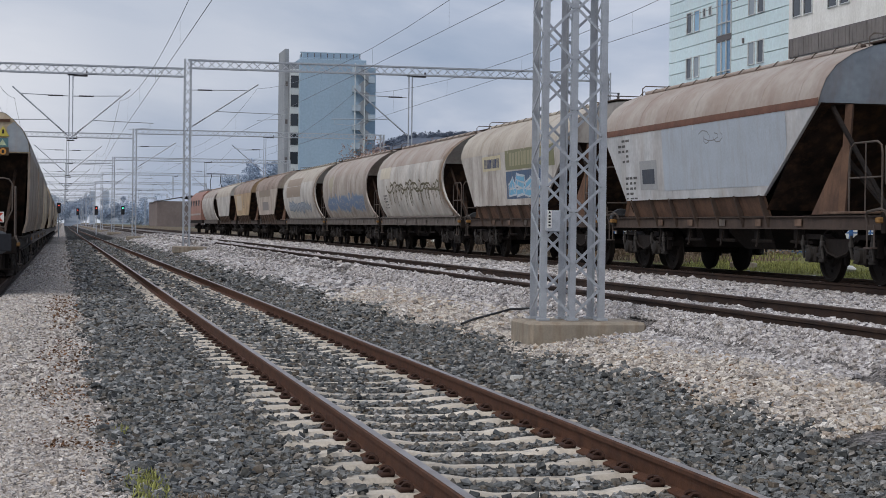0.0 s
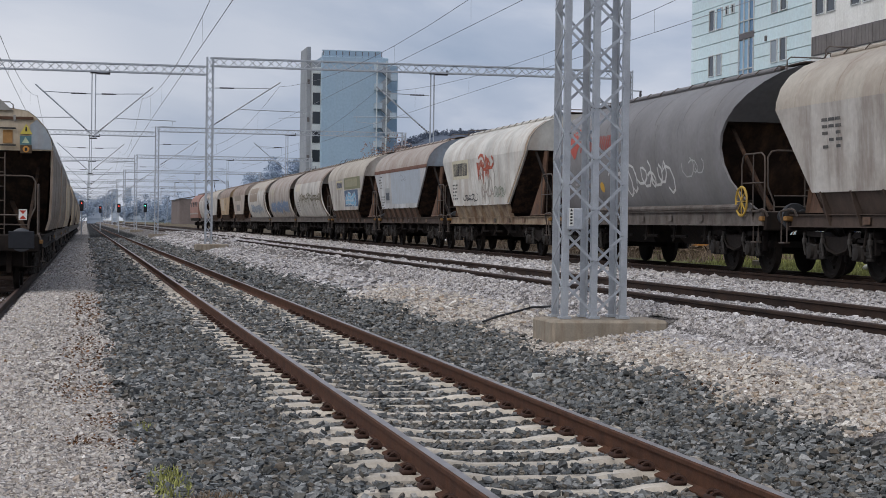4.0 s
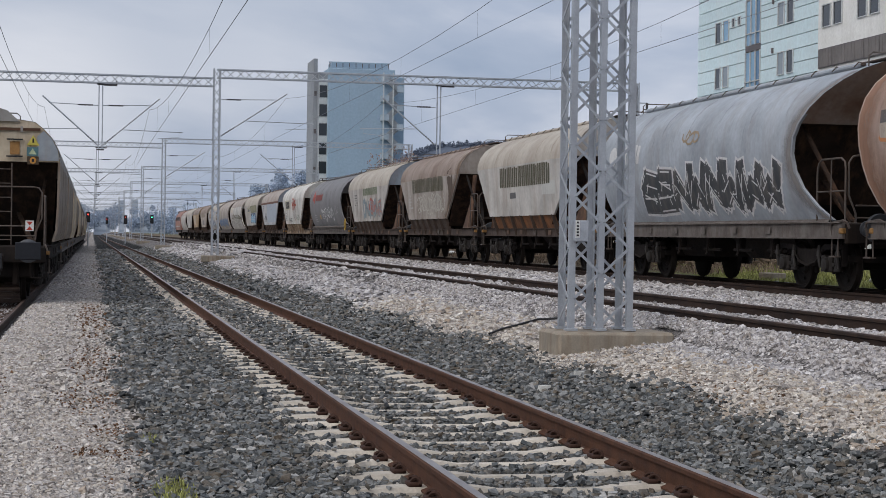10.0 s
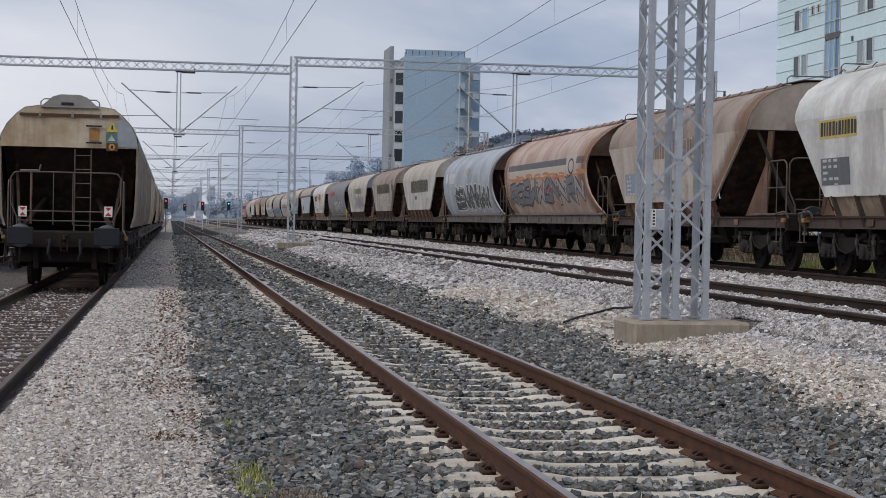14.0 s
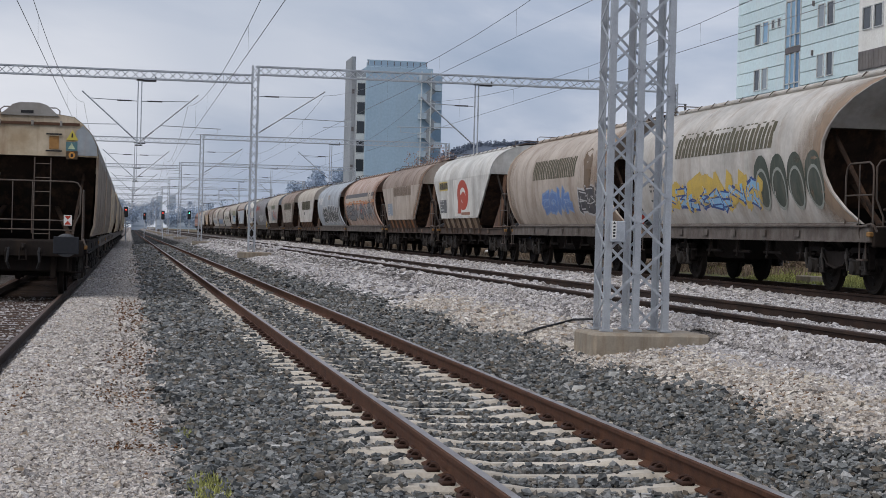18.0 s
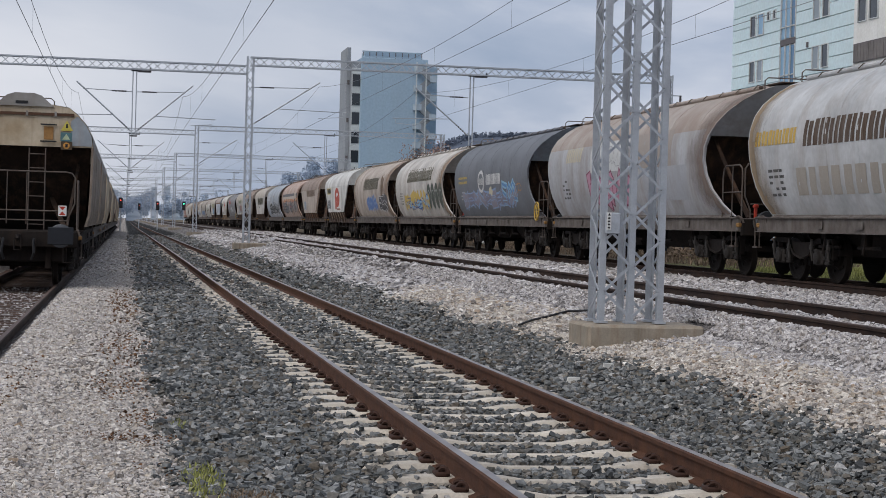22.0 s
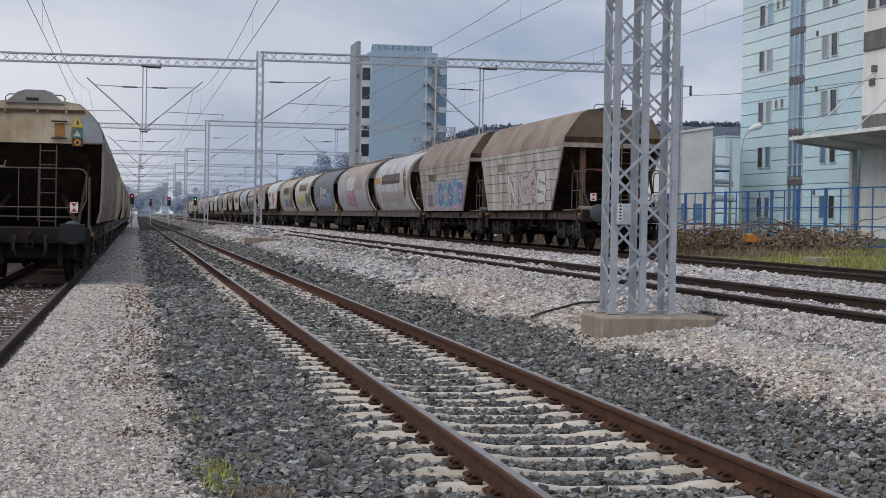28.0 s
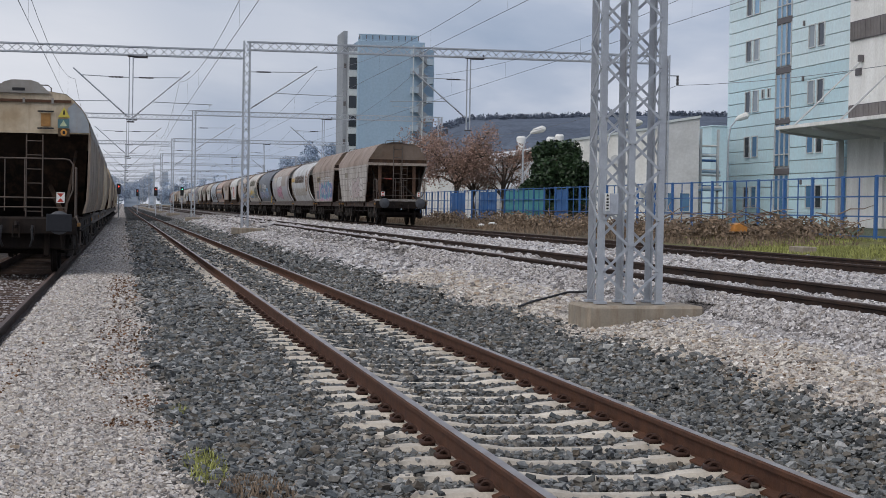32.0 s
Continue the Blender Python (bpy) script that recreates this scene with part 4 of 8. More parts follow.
    # crease rail where wall meets roof
    if band is not None:
        for s in (-1, 1):
            hw0, hw1 = half_width(shape, zc - 0.02), half_width(shape, zc + 0.10 + wide_band)
            vf_, vr_ = shell(shape, L, zc, zc + 0.1)[0][2:]
            g = Geo().grid([[(s * (half_width(shape, zz) + 0.008), -(vf_ + (vr_ - vf_) * k / 8), zz) for k in range(9)] for zz in np.linspace(zc - 0.05, zc + 0.08 + wide_band, 5)])
            part("crease_band", g, band, root)
    if style == "facet":
        for s in (-1, 1):
            for zz in (1.42, 1.72, 2.02, 2.32, 2.60, 2.84):
                hw, a, c = (float(np.interp(zz, [r[0] for r in shape], [r[k] for r in shape])) for k in (1, 2, 3))
                part("pressed_bead", Geo().tube([(s * (hw + 0.002), -(a + 0.1), zz), (s * (hw + 0.002), -(L - c - 0.1), zz)], 0.010, 4), M_SILL_GREY, root)
        part("hood_lip", Geo().box(0, -(L - 1.70), 2.97, 2.92, 0.08, 0.13), mat("worn_pale_lip", (0.36, 0.31, 0.27), 0.7, dark=(0.2, 0.15, 0.12), amount=0.8), root)
    # hoods and sloping end walls
    zh = zc if ang or style == "stand" else 2.85
    rear = at_z(zh, 3)
    for end in (0, 1):
        g = Geo()
        rows = []
        for z, hw, a, c in shell(shape, L, zh, shape[-1][0]):
            y = -(c - 0.012) if end else -(a + 0.012)
            rows.append([(-(hw - 0.012), y, z), ((hw - 0.012), y, z)])
        yy = rows[0][0][1]
        g.grid(rows)
        part("end_hood", g, hood, root)
        if style == "facet":
            hw = half_width(shape, 3.5) - 0.03
            part("hood_panel", Geo().prism([(-1.44, 3.03), (-1.40, 3.2), (-hw, 3.48), (hw, 3.48), (1.40, 3.2), (1.44, 3.03)], yy - 0.03, yy - 0.022), recess, root, "dark brown lower hood panel")
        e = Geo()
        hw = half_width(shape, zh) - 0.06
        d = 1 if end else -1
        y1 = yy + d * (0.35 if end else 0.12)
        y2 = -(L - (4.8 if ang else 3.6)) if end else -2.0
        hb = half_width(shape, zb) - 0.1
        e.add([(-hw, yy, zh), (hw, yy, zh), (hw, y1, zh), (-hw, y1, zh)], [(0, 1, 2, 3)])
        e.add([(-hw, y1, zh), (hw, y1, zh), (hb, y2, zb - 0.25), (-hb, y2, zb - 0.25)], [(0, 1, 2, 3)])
        part("end_wall", e, recess, root, "dark brown sloping end wall")
    # lower chutes
    g = Geo()
    a0, a1 = (1.95, L - 5.1) if ang else (2.1, L - 3.0)
    for k in range(2):
        p, q = a0 + (a1 - a0) * k / 2 + 0.1, a0 + (a1 - a0) * (k + 1) / 2 - 0.1
        g.add([(x, -y, z) for x, y, z in ((-1.2, p, 1.5), (1.2, p, 1.5), (1.2, q, 1.5), (-1.2, q, 1.5), (-0.5, p + 0.9, 0.5), (0.5, p + 0.9, 0.5), (0.5, q - 0.9, 0.5), (-0.5, q - 0.9, 0.5))],
              [(0, 1, 5, 4), (1, 2, 6, 5), (2, 3, 7, 6), (3, 0, 4, 7), (4, 5, 6, 7), (0, 3, 2, 1)])
    part("discharge_chute", g, M_DARK, root)
    # underframe
    for s in (-1, 1):
        xs = 1.13 if ang else 1.24
        zs_ = 0.985 if ang else 1.03
        hs_ = 0.20 if ang else 0.26
        part("sole_bar", Geo().box(s * xs, -L / 2, zs_, 0.08, L - 1.05, hs_, 0.012).box(s * (xs + 0.03), -L / 2, zs_ + hs_ / 2, 0.12, L - 1.05, 0.02).box(s * (xs + 0.03), -L / 2, zs_ - hs_ / 2, 0.11, L - 1.05, 0.02), (sole or M_WEB) if ang else sill, root)
        if ang and style != "facet":
            n = 7
            lower = Geo().add([(s * 1.31, -1.9, 1.46), (s * 1.31, -(L - shape[0][3] - 0.05), 1.46), (s * 1.16, -(L - shape[0][3] - 0.1), 1.10), (s * 1.16, -1.9, 1.10)], [(0, 1, 2, 3)])
            part("lower_apron", lower, apron or (M_DARK if style == "facet" else M_APRON), root, "rust-stained lower apron plate")
            for k in range(n):
                y = -(2.2 + (L - shape[0][3] - 0.2 - 2.2) * k / (n - 1))
                part("gusset", Geo().prism([(s * 1.10, 0.90), (s * 1.20, 0.90), (s * 1.38, 1.46), (s * 1.31, 1.48), (s * 1.14, 1.10)], y - 0.022, y + 0.022), sole or M_WEB, root)
        elif not ang:
            part("saddle", Geo().grid([[(s * 1.14, -(1.1 + (L - 2.4) * k / 6), 1.23) for k in range(7)], [(s * 1.22, -(1.0 + (L - 2.2) * k / 6), 1.165) for k in range(7)]]), sill, root)
        if detail:
            for k in range(5):
                y = -(3.6 + (L - 7.2) * k / 4)
                part("side_plate", Geo().box(s * (1.205 if ang else 1.315), y, zs_, 0.012, 0.26, 0.12), M_SILL_GREY if k == 2 else sill, root)
                part("release_gear", Geo().box(s * 1.0, y + 0.4, 0.82, 0.14, 0.22, 0.30, 0.03).tube([(s * 1.0, y - 0.2, 0.66), (s * 1.05, y + 0.6, 0.66)], 0.03, 6).tube([(s * 1.1, y + 0.15, 1.0), (s * 1.16, y + 0.15, 0.62), (s * 1.2, y + 0.1, 0.55)], 0.02, 5), M_DARK, root)
    for y in (-0.52, -(L - 0.52)):
        part("cross_beam", Geo().box(0, y, 0.98, 2.45, 0.12, 0.34, 0.02), M_DARK, root)
    if style == "facet":
        part("platform_edge", Geo().box(0, -(L - 0.50), 1.20, 2.62, 0.06, 0.10, 0.01), mat("pale_grey_edge", (0.30, 0.285, 0.265), 0.6, dark=(0.14, 0.12, 0.10), amount=0.8), root, "pale grey platform edge")
    part("centre_sill", Geo().box(0, -L / 2, 1.02, 0.5, L - 1.1, 0.24), M_DARK, root)
    part("end_platform", Geo().box(0, -(L - 1.55), 1.14, 2.5, 2.0, 0.04, 0.008), sill, root)
    for s in (-1, 1):
        part("strut", strut_pair(L, s), M_DARK if ang else recess, root)
        if style == "facet":
            part("end_post", Geo().box(s * 0.85, -(L - 1.9), 2.1, 0.16, 0.10, 1.66, 0.01), M_APRON, root, "rusty end post")
        if style in ("angled", "long"):
            for tag, y0, y1, ya, za in (("r", -(L - 3.35), -(L - 2.2), -(L - 2.35), 2.2), ("f", -1.95, -1.05, -1.15, 1.95)):
                g = Geo()
                for o in (0.0, -0.03):
                    g.add([(s * (1.08 + o), y0, 1.12), (s * (1.08 + o), y1, 1.12), (s * (0.94 + o), ya, za), (s * (0.96 + o), ya + (0.16 if tag == "r" else -0.16), za)], [(0, 1, 2, 3)])
                g.bar((s * 1.08, y1, 1.12), (s * 0.9, ya, za + 0.68), 0.12, 0.07)
                part("end_stiffener", g, M_APRON, root, "rust-brown triangular stiffener plate")
    for end, y, turn in ((0, -0.46, 180), (1, -(L - 0.46), 0)):
        for s in (-1, 1):
            part("buffer", shared("buffer", buffer_mesh), None, root, m=pose(s * 0.875, y, 1.06, 0, 0, turn))
        part("coupling", shared("coupling", coupling_mesh), None, root, m=pose(0, y, 0, 0, 0, turn))
    bogie(root, -2.3, detail)
    bogie(root, -(L - 2.3), detail)
    if detail:
        for s in (-1, 1):
            part("handrail", shared("side", lambda: handrail_mesh("side")), None, root, m=pose(s * 1.18, -(L - 1.75), 1.16))
            part("corner_step", shared("step", lambda: handrail_mesh("step")), None, root, m=pose(s * 1.26, -(L - 0.75), 1.06))
            part("corner_step", shared("step", lambda: handrail_mesh("step")), None, root, m=pose(s * 1.26, -0.55, 1.06))
        part("handrail", shared("end", lambda: handrail_mesh("end")), None, root, m=pose(0, -(L - 0.62), 1.29 if style == "stand" else 1.16))
        part("ladder", shared("ladder", lambda: handrail_mesh("ladder")), None, root, m=pose(0.3, -(L - rear) - 0.08, 1.16))
        guard = shared("guard", lambda: Geo().box(0, 0, 1.02, 0.20, 0.14, 0.09, 0.02).mesh("corner_guard", M_YELLOW))
        for x, y in ((-1.2, -(L - 0.56)), (1.2, -(L - 0.56)), (-1.2, -0.56)):
            part("corner_guard", guard, None, root, "dirty yellow corner guard", m=pose(x, y, 0))
    return root


# how far the train has rolled after t seconds
def rolled(t):
    return 8.459 * t + 0.015365 * t * t - 0.0000825 * t ** 3


TRAIN = []     # (object, place of its front at the start)


def run_train():
    P = {
        "grey_patch": paint("pale_grey_paint", (0.55, 0.56, 0.57), streak=(0.30, 0.24, 0.20), streaks=0.35),
        "cream": paint("cream_paint", (0.66, 0.645, 0.605), streak=(0.33, 0.22, 0.15), streaks=0.4),
        "dark_grey": paint("dark_grey_paint", (0.22, 0.215, 0.22), dark=(0.16, 0.155, 0.16), streak=(0.20, 0.19, 0.18), streaks=0.3),
        "dirty_grey": paint("dirty_grey_paint", (0.55, 0.525, 0.49), dark=(0.36, 0.32, 0.285), streak=(0.14, 0.10, 0.08), streaks=0.6),
        "brown_grey": paint("brown_grey_paint", (0.44, 0.395, 0.355), dark=(0.29, 0.245, 0.21), streak=(0.13, 0.09, 0.065), streaks=0.65),
        "beige": paint("beige_paint", (0.58, 0.555, 0.52), streak=(0.28, 0.20, 0.14), streaks=0.45),
        "steel_blue": paint("steel_blue_grey_paint", (0.40, 0.435, 0.48), streak=(0.24, 0.21, 0.19), streaks=0.35),
        "rust_orange": paint("rusty_salmon_paint", (0.48, 0.385, 0.335), dark=(0.36, 0.25, 0.20), streak=(0.27, 0.15, 0.10), streaks=0.8),
        "white": paint("grimy_white_paint", (0.66, 0.655, 0.63), streak=(0.27, 0.22, 0.18), streaks=0.4),
        "slate": paint("slate_grey_paint", (0.165, 0.175, 0.195), dark=(0.125, 0.133, 0.15), streak=(0.16, 0.16, 0.17), streaks=0.25),
        "warm": paint("warm_grey_paint", (0.50, 0.44, 0.385), dark=(0.37, 0.31, 0.26), streak=(0.20, 0.14, 0.10), streaks=0.55),
        "cool_grey": paint("cool_grey_paint", (0.45, 0.46, 0.485), dark=(0.33, 0.325, 0.33), streak=(0.24, 0.18, 0.14), streaks=0.5),
        "orange": paint("faded_orange_paint", (0.50, 0.36, 0.22), streak=(0.25, 0.15, 0.09), streaks=0.5),
        "roof_brown": paint("dusty_brown_roof", (0.30, 0.235, 0.195), dark=(0.165, 0.11, 0.08), streak=(0.36, 0.31, 0.265), streaks=0.6),
        "roof_dust": paint("dusty_grey_roof", (0.40, 0.355, 0.32), dark=(0.30, 0.24, 0.20), streak=(0.25, 0.18, 0.15), streaks=0.5),
        "roof_pale": paint("pale_dusty_roof", (0.47, 0.43, 0.37), dark=(0.36, 0.31, 0.26), streak=(0.27, 0.21, 0.16), streaks=0.5),
        "band_rust": mat("rust_red_band", (0.17, 0.085, 0.06), 0.8, dark=(0.09, 0.05, 0.04), scale=3),
        "hood_rust": paint("rusty_hood", (0.36, 0.29, 0.25), dark=(0.22, 0.13, 0.09), streak=(0.17, 0.085, 0.05), streaks=0.7),
        "hood_brown": paint("sooty_brown_hood", (0.235, 0.185, 0.15), dark=(0.12, 0.085, 0.06), streaks=0.5),
        "hood_blue": paint("blue_grey_hood", (0.33, 0.38, 0.44), streaks=0.3),
    }
    rows = [  # front place, length, style, body, roof, band, hood, label
        (151.0, 14.0, "round", "dirty_grey", "roof_dust", None, None, "grey round-sided grain hopper wagon, dusty and streaked"),
        (137.0, 14.5, "angled", "beige", "roof_pale", None, None, "beige angular grain hopper wagon with pale side panels"),
        (122.5, 14.0, "angled", "orange", "roof_brown", None, None, "faded orange angular grain hopper wagon"),
        (108.5, 14.0, "angled", "warm", "roof_brown", None, None, "brownish grey angular grain hopper wagon"),
        (94.5, 14.7, "round", "beige", "roof_pale", None, None, "beige round-sided hopper wagon with a brown patch and faded graffiti"),
        (79.8, 14.2, "round", "brown_grey", "roof_dust", None, None, "brown-grey round-sided hopper wagon with blue graffiti"),
        (65.6, 14.2, "round", "beige", "roof_dust", None, None, "pale round-sided hopper wagon with dripping dark scrawls"),
        (51.4, 14.1, "angled", "dirty_grey", "roof_pale", None, None, "dirty grey angular hopper wagon with blue graffiti panel"),
        (37.3, 14.0, "angled", "grey_patch", "roof_dust", "band_rust", "hood_blue", "pale grey angular hopper wagon with a blue-grey repainted patch"),
        (23.3, 14.1, "angled", "cream", "cream", None, None, "cream angular hopper wagon with red spray marks"),
        (9.2, 14.5, "round", "dark_grey", "dark_grey", None, None, "dark grey round-sided hopper wagon with white spray scrawls"),
        (-5.3, 14.0, "angled", "dirty_grey", "roof_pale", None, "hood_blue", "dirty grey angular hopper wagon with faded coloured graffiti"),
        (-19.3, 13.7, "angled", "brown_grey", "roof_brown", None, None, "brown-grey angular hopper wagon with dark faded lettering bars"),
        (-33.0, 13.5, "long", "beige", "roof_pale", None, None, "beige angular hopper wagon with brown lettering bars"),
        (-46.5, 13.9, "round", "steel_blue", "steel_blue", None, "hood_rust", "steel blue-grey round-sided hopper wagon with black and white graffiti"),
        (-60.4, 14.7, "round", "rust_orange", "rust_orange", None, "hood_rust", "rusty salmon round-sided hopper wagon covered in grey graffiti"),
        (-75.1, 14.1, "angled", "warm", "roof_brown", None, None, "rust-streaked warm grey angular hopper wagon"),
        (-89.2, 13.55, "angled", "white", "white", None, None, "grimy white angular hopper wagon with a red oval logo"),
        (-102.75, 14.05, "round", "warm", "warm", None, None, "warm grey round-sided hopper wagon with blue and black graffiti"),
        (-116.8, 13.9, "round", "beige", "beige", None, None, "beige round-sided hopper wagon with yellow and blue graffiti"),
        (-130.7, 14.05, "round", "slate", "slate", None, "hood_blue", "slate grey round-sided hopper wagon with a white emblem and graffiti"),
        (-144.75, 15.95, "round", "cool_grey", "roof_dust", None, None, "pale grey round-sided hopper wagon with pink graffiti"),
        (-160.7, 13.9, "round", "grey_patch", "grey_patch", None, "cream", "pale grey round-sided hopper wagon with brown lettering bars"),
        (-174.6, 13.4, "facet", "brown_grey", "roof_brown", None, "hood_brown", "brown-grey angular hopper wagon with blue and pink graffiti"),
        (-188.0, 13.8, "facet", "dirty_grey", "roof_brown", None, "hood_brown", "dusty grey angular hopper wagon at the train's end with tail plates"),
    ]
    M_CREAM_SOLE = mat("rusty_cream_steel", (0.36, 0.29, 0.21), 0.75, dark=(0.16, 0.095, 0.06), scale=2, amount=0.8, streak=RUST, streak_amount=0.6, streak_scale=3)
    M_ORANGE_RUST = mat("orange_rust_plate", (0.27, 0.115, 0.045), 0.8, dark=(0.10, 0.05, 0.03), scale=1.8, amount=0.9, streak=(0.05, 0.03, 0.022), streak_amount=0.6, streak_scale=3)
    special = {23.3: (M_CREAM_SOLE, M_CREAM_SOLE), -33.0: (None, M_ORANGE_RUST), -75.1: (None, M_ORANGE_RUST), -89.2: (None, M_CREAM_SOLE), -5.3: (None, M_WEB), -19.3: (None, M_WEB)}
    for u, L, style, body, roof, band, hood, label in rows:
        sole, apron = special.get(u, (None, None))
        w = hopper_wagon(label, style, L, P[body], P[roof], band=P.get(band), hood=P.get(hood), group="wagons of the moving train", detail=u < 100, sole=sole, apron=apron)
        TRAIN.append((w, u, L, style))
    return P


PAINT = run_train()


# ---------------- the standing train ----------------
def tail_plate(parent, x, y, z, parts_parent=None):
    p = part("tail_plate", Geo().box(x, y, z, 0.17, 0.012, 0.22, 0.003), M_WHITE, parent, "white tail plate with red triangles")
    g = Geo()
    g.add([(x - 0.07, y - 0.008, z + 0.09), (x + 0.07, y - 0.008, z + 0.09), (x, y - 0.008, z + 0.01)], [(0, 1, 2)])
    g.add([(x - 0.07, y - 0.008, z - 0.09), (x + 0.07, y - 0.008, z - 0.09), (x, y - 0.008, z - 0.01)], [(0, 2, 1)])
    part("red_triangle", g, M_RED, p)


MOVING_SPIN = {k: list(v) for k, v in SPIN.items()}
P_STAND = paint("stained_cream_paint", (0.60, 0.52, 0.40), dark=(0.36, 0.27, 0.17), streak=(0.22, 0.13, 0.07), streaks=0.7)
P_STAND_ROOF = paint("worn_grey_roof", (0.30, 0.29, 0.275), dark=(0.2, 0.18, 0.16))
P_STAND2 = paint("worn_brown_paint", (0.27, 0.23, 0.19), dark=(0.13, 0.095, 0.07), streaks=0.5)


# near-black brown for the standing wagon's recessed end, streaked brown
M_STAND_END = mat("near_black_end_wall", (0.032, 0.02, 0.014), 0.8, dark=(0.009, 0.007, 0.006), scale=1.6, amount=0.9, streak=(0.12, 0.066, 0.04), streak_amount=0.6, streak_scale=3)


def stand_train():
    L = 14.0
    first = hopper_wagon("standing hopper wagon with cream end hood and near-black end wall", "stand", L, P_STAND2, P_STAND_ROOF, hood=P_STAND, sill=M_DARK, recess=M_STAND_END, group="wagons of the standing train")
    first.matrix_basis = pose(TRACK_X["siding"], 36.4 + L, -0.1 + float(fall(40)))
    yh = -(L - 1.5) - 0.004
    orange = mat("ochre_stain", (0.38, 0.20, 0.07), 0.7)
    part("end_band", Geo().box(0, yh - 0.02, 3.64, 2.1, 0.03, 0.06), mat("rust_brown_band", (0.10, 0.05, 0.03), 0.8), first)
    for x in (-0.62, 0.06, 0.66):
        part("band_clamp", Geo().box(x, yh - 0.035, 3.64, 0.05, 0.04, 0.12), P_STAND_ROOF, first)
    part("hatch_end", Geo().prism([(-0.62, 3.80), (-0.36, 4.03), (-0.2, 4.08), (0.2, 4.08), (0.36, 4.03), (0.62, 3.80)], yh - 0.06, yh + 0.3), P_STAND_ROOF, first)
    part("hatch_slot", Geo().box(-0.05, yh - 0.068, 3.88, 0.26, 0.012, 0.06), M_BLACK, first)
    part("bare_corner", Geo().prism([(1.0, 2.98), (1.44, 2.98), (1.42, 3.2), (1.29, 3.45), (1.12, 3.62), (0.98, 3.5)], yh - 0.006, yh - 0.002), paint("bare_grey_steel", (0.36, 0.40, 0.44), streak=(0.30, 0.22, 0.15), streaks=0.4), first, "bare blue-grey corner of the hood")
    part("grab_bar", Geo().box(0.52, yh - 0.05, 3.42, 0.34, 0.05, 0.03), M_BLACK, first)
    part("grab_bar", Geo().box(0.52, yh - 0.05, 3.06, 0.34, 0.05, 0.03), M_BLACK, first)
    part("ochre_patch", Geo().box(0.52, yh - 0.003, 3.24, 0.2, 0.006, 0.28), orange, first)
    warn = part("warning_sign", Geo().prism([(0.77, 3.30), (1.03, 3.30), (0.9, 3.52)], yh - 0.014, yh - 0.004), mat("warning_yellow", (0.62, 0.52, 0.10), 0.5), first, "yellow triangular warning sign")
    part("sign_mark", Geo().prism([(0.88, 3.36), (0.92, 3.36), (0.915, 3.45), (0.885, 3.45)], yh - 0.018, yh - 0.0145), M_BLACK, warn)
    pl = part("placard", Geo().box(0.89, yh - 0.008, 3.17, 0.24, 0.01, 0.19), mat("teal_placard", (0.10, 0.20, 0.22), 0.5), first, "dark teal placard with a pale triangle")
    part("placard_mark", Geo().prism([(0.81, 3.11), (0.97, 3.11), (0.89, 3.24)], yh - 0.018, yh - 0.0135), mat("pale_green", (0.50, 0.58, 0.38), 0.5), pl)
    pl = part("placard", Geo().box(0.9, yh - 0.008, 2.98, 0.24, 0.01, 0.17), mat("brown_placard", (0.09, 0.06, 0.035), 0.5), first, "brown placard with an orange ring")
    part("placard_ring", Geo().lathe([(yh - 0.018, 0.07), (yh - 0.0135, 0.07)], "y", 16, (0.9, 0, 2.98)), mat("orange_ring", (0.60, 0.28, 0.06), 0.5), pl)
    part("placard_centre", Geo().box(0.9, yh - 0.02, 2.98, 0.05, 0.002, 0.07), M_BLACK, pl)
    for x in (-0.875, 0.875):
        part("buffer_plate", Geo().box(x, -(L - 0.005), 1.06, 0.52, 0.03, 0.36, 0.012), mat("blue_black_plate", (0.018, 0.02, 0.026), 0.6, 0.1), first, "wide rectangular buffer plate")
    # added dark boxes stand in for the black shade beneath the wagon end
    part("under_shade_boxes", Geo().box(0, -(L - 1.05), 0.70, 1.95, 0.5, 0.42, 0.03).box(-0.6, -(L - 0.8), 0.6, 0.12, 0.2, 0.5, 0.02).box(0.6, -(L - 0.8), 0.6, 0.12, 0.2, 0.5, 0.02), M_DARK, first)
    for x in (-0.3, 0.32):
        part("brake_hose", Geo().tube([(x, -(L - 0.36), 0.98), (x, -(L - 0.2), 0.9), (x * 1.05, -(L - 0.16), 0.7), (x * 0.9, -(L - 0.25), 0.56)], 0.028, 6), M_BLACK, first)
    part("step_iron", Geo().tube([(-1.2, -(L - 0.5), 0.95), (-1.24, -(L - 0.5), 0.5), (-0.92, -(L - 0.5), 0.5), (-0.9, -(L - 0.5), 0.95)], 0.02, 6), M_DARK, first)
    part("step_iron", Geo().tube([(1.2, -(L - 0.5), 0.95), (1.24, -(L - 0.5), 0.5), (0.92, -(L - 0.5), 0.5), (0.9, -(L - 0.5), 0.95)], 0.02, 6), M_DARK, first)
    tail_plate(first, -0.88, -(L - 0.58), 1.56)
    tail_plate(first, 0.88, -(L - 0.58), 1.58)
    g = Geo().tube([(-0.72, -(L - 0.7), 1.3), (-0.72, -(L - 0.7), 2.42)], 0.025, 6)
    part("brake_post", g, M_SILL, first)
    part("brake_handle", Geo().tube([(-0.95, -(L - 0.7), 2.42), (-0.56, -(L - 0.7), 2.42), (-0.53, -(L - 0.7), 2.55)], 0.022, 6), M_SILL_GREY, first, "worn brake handle")
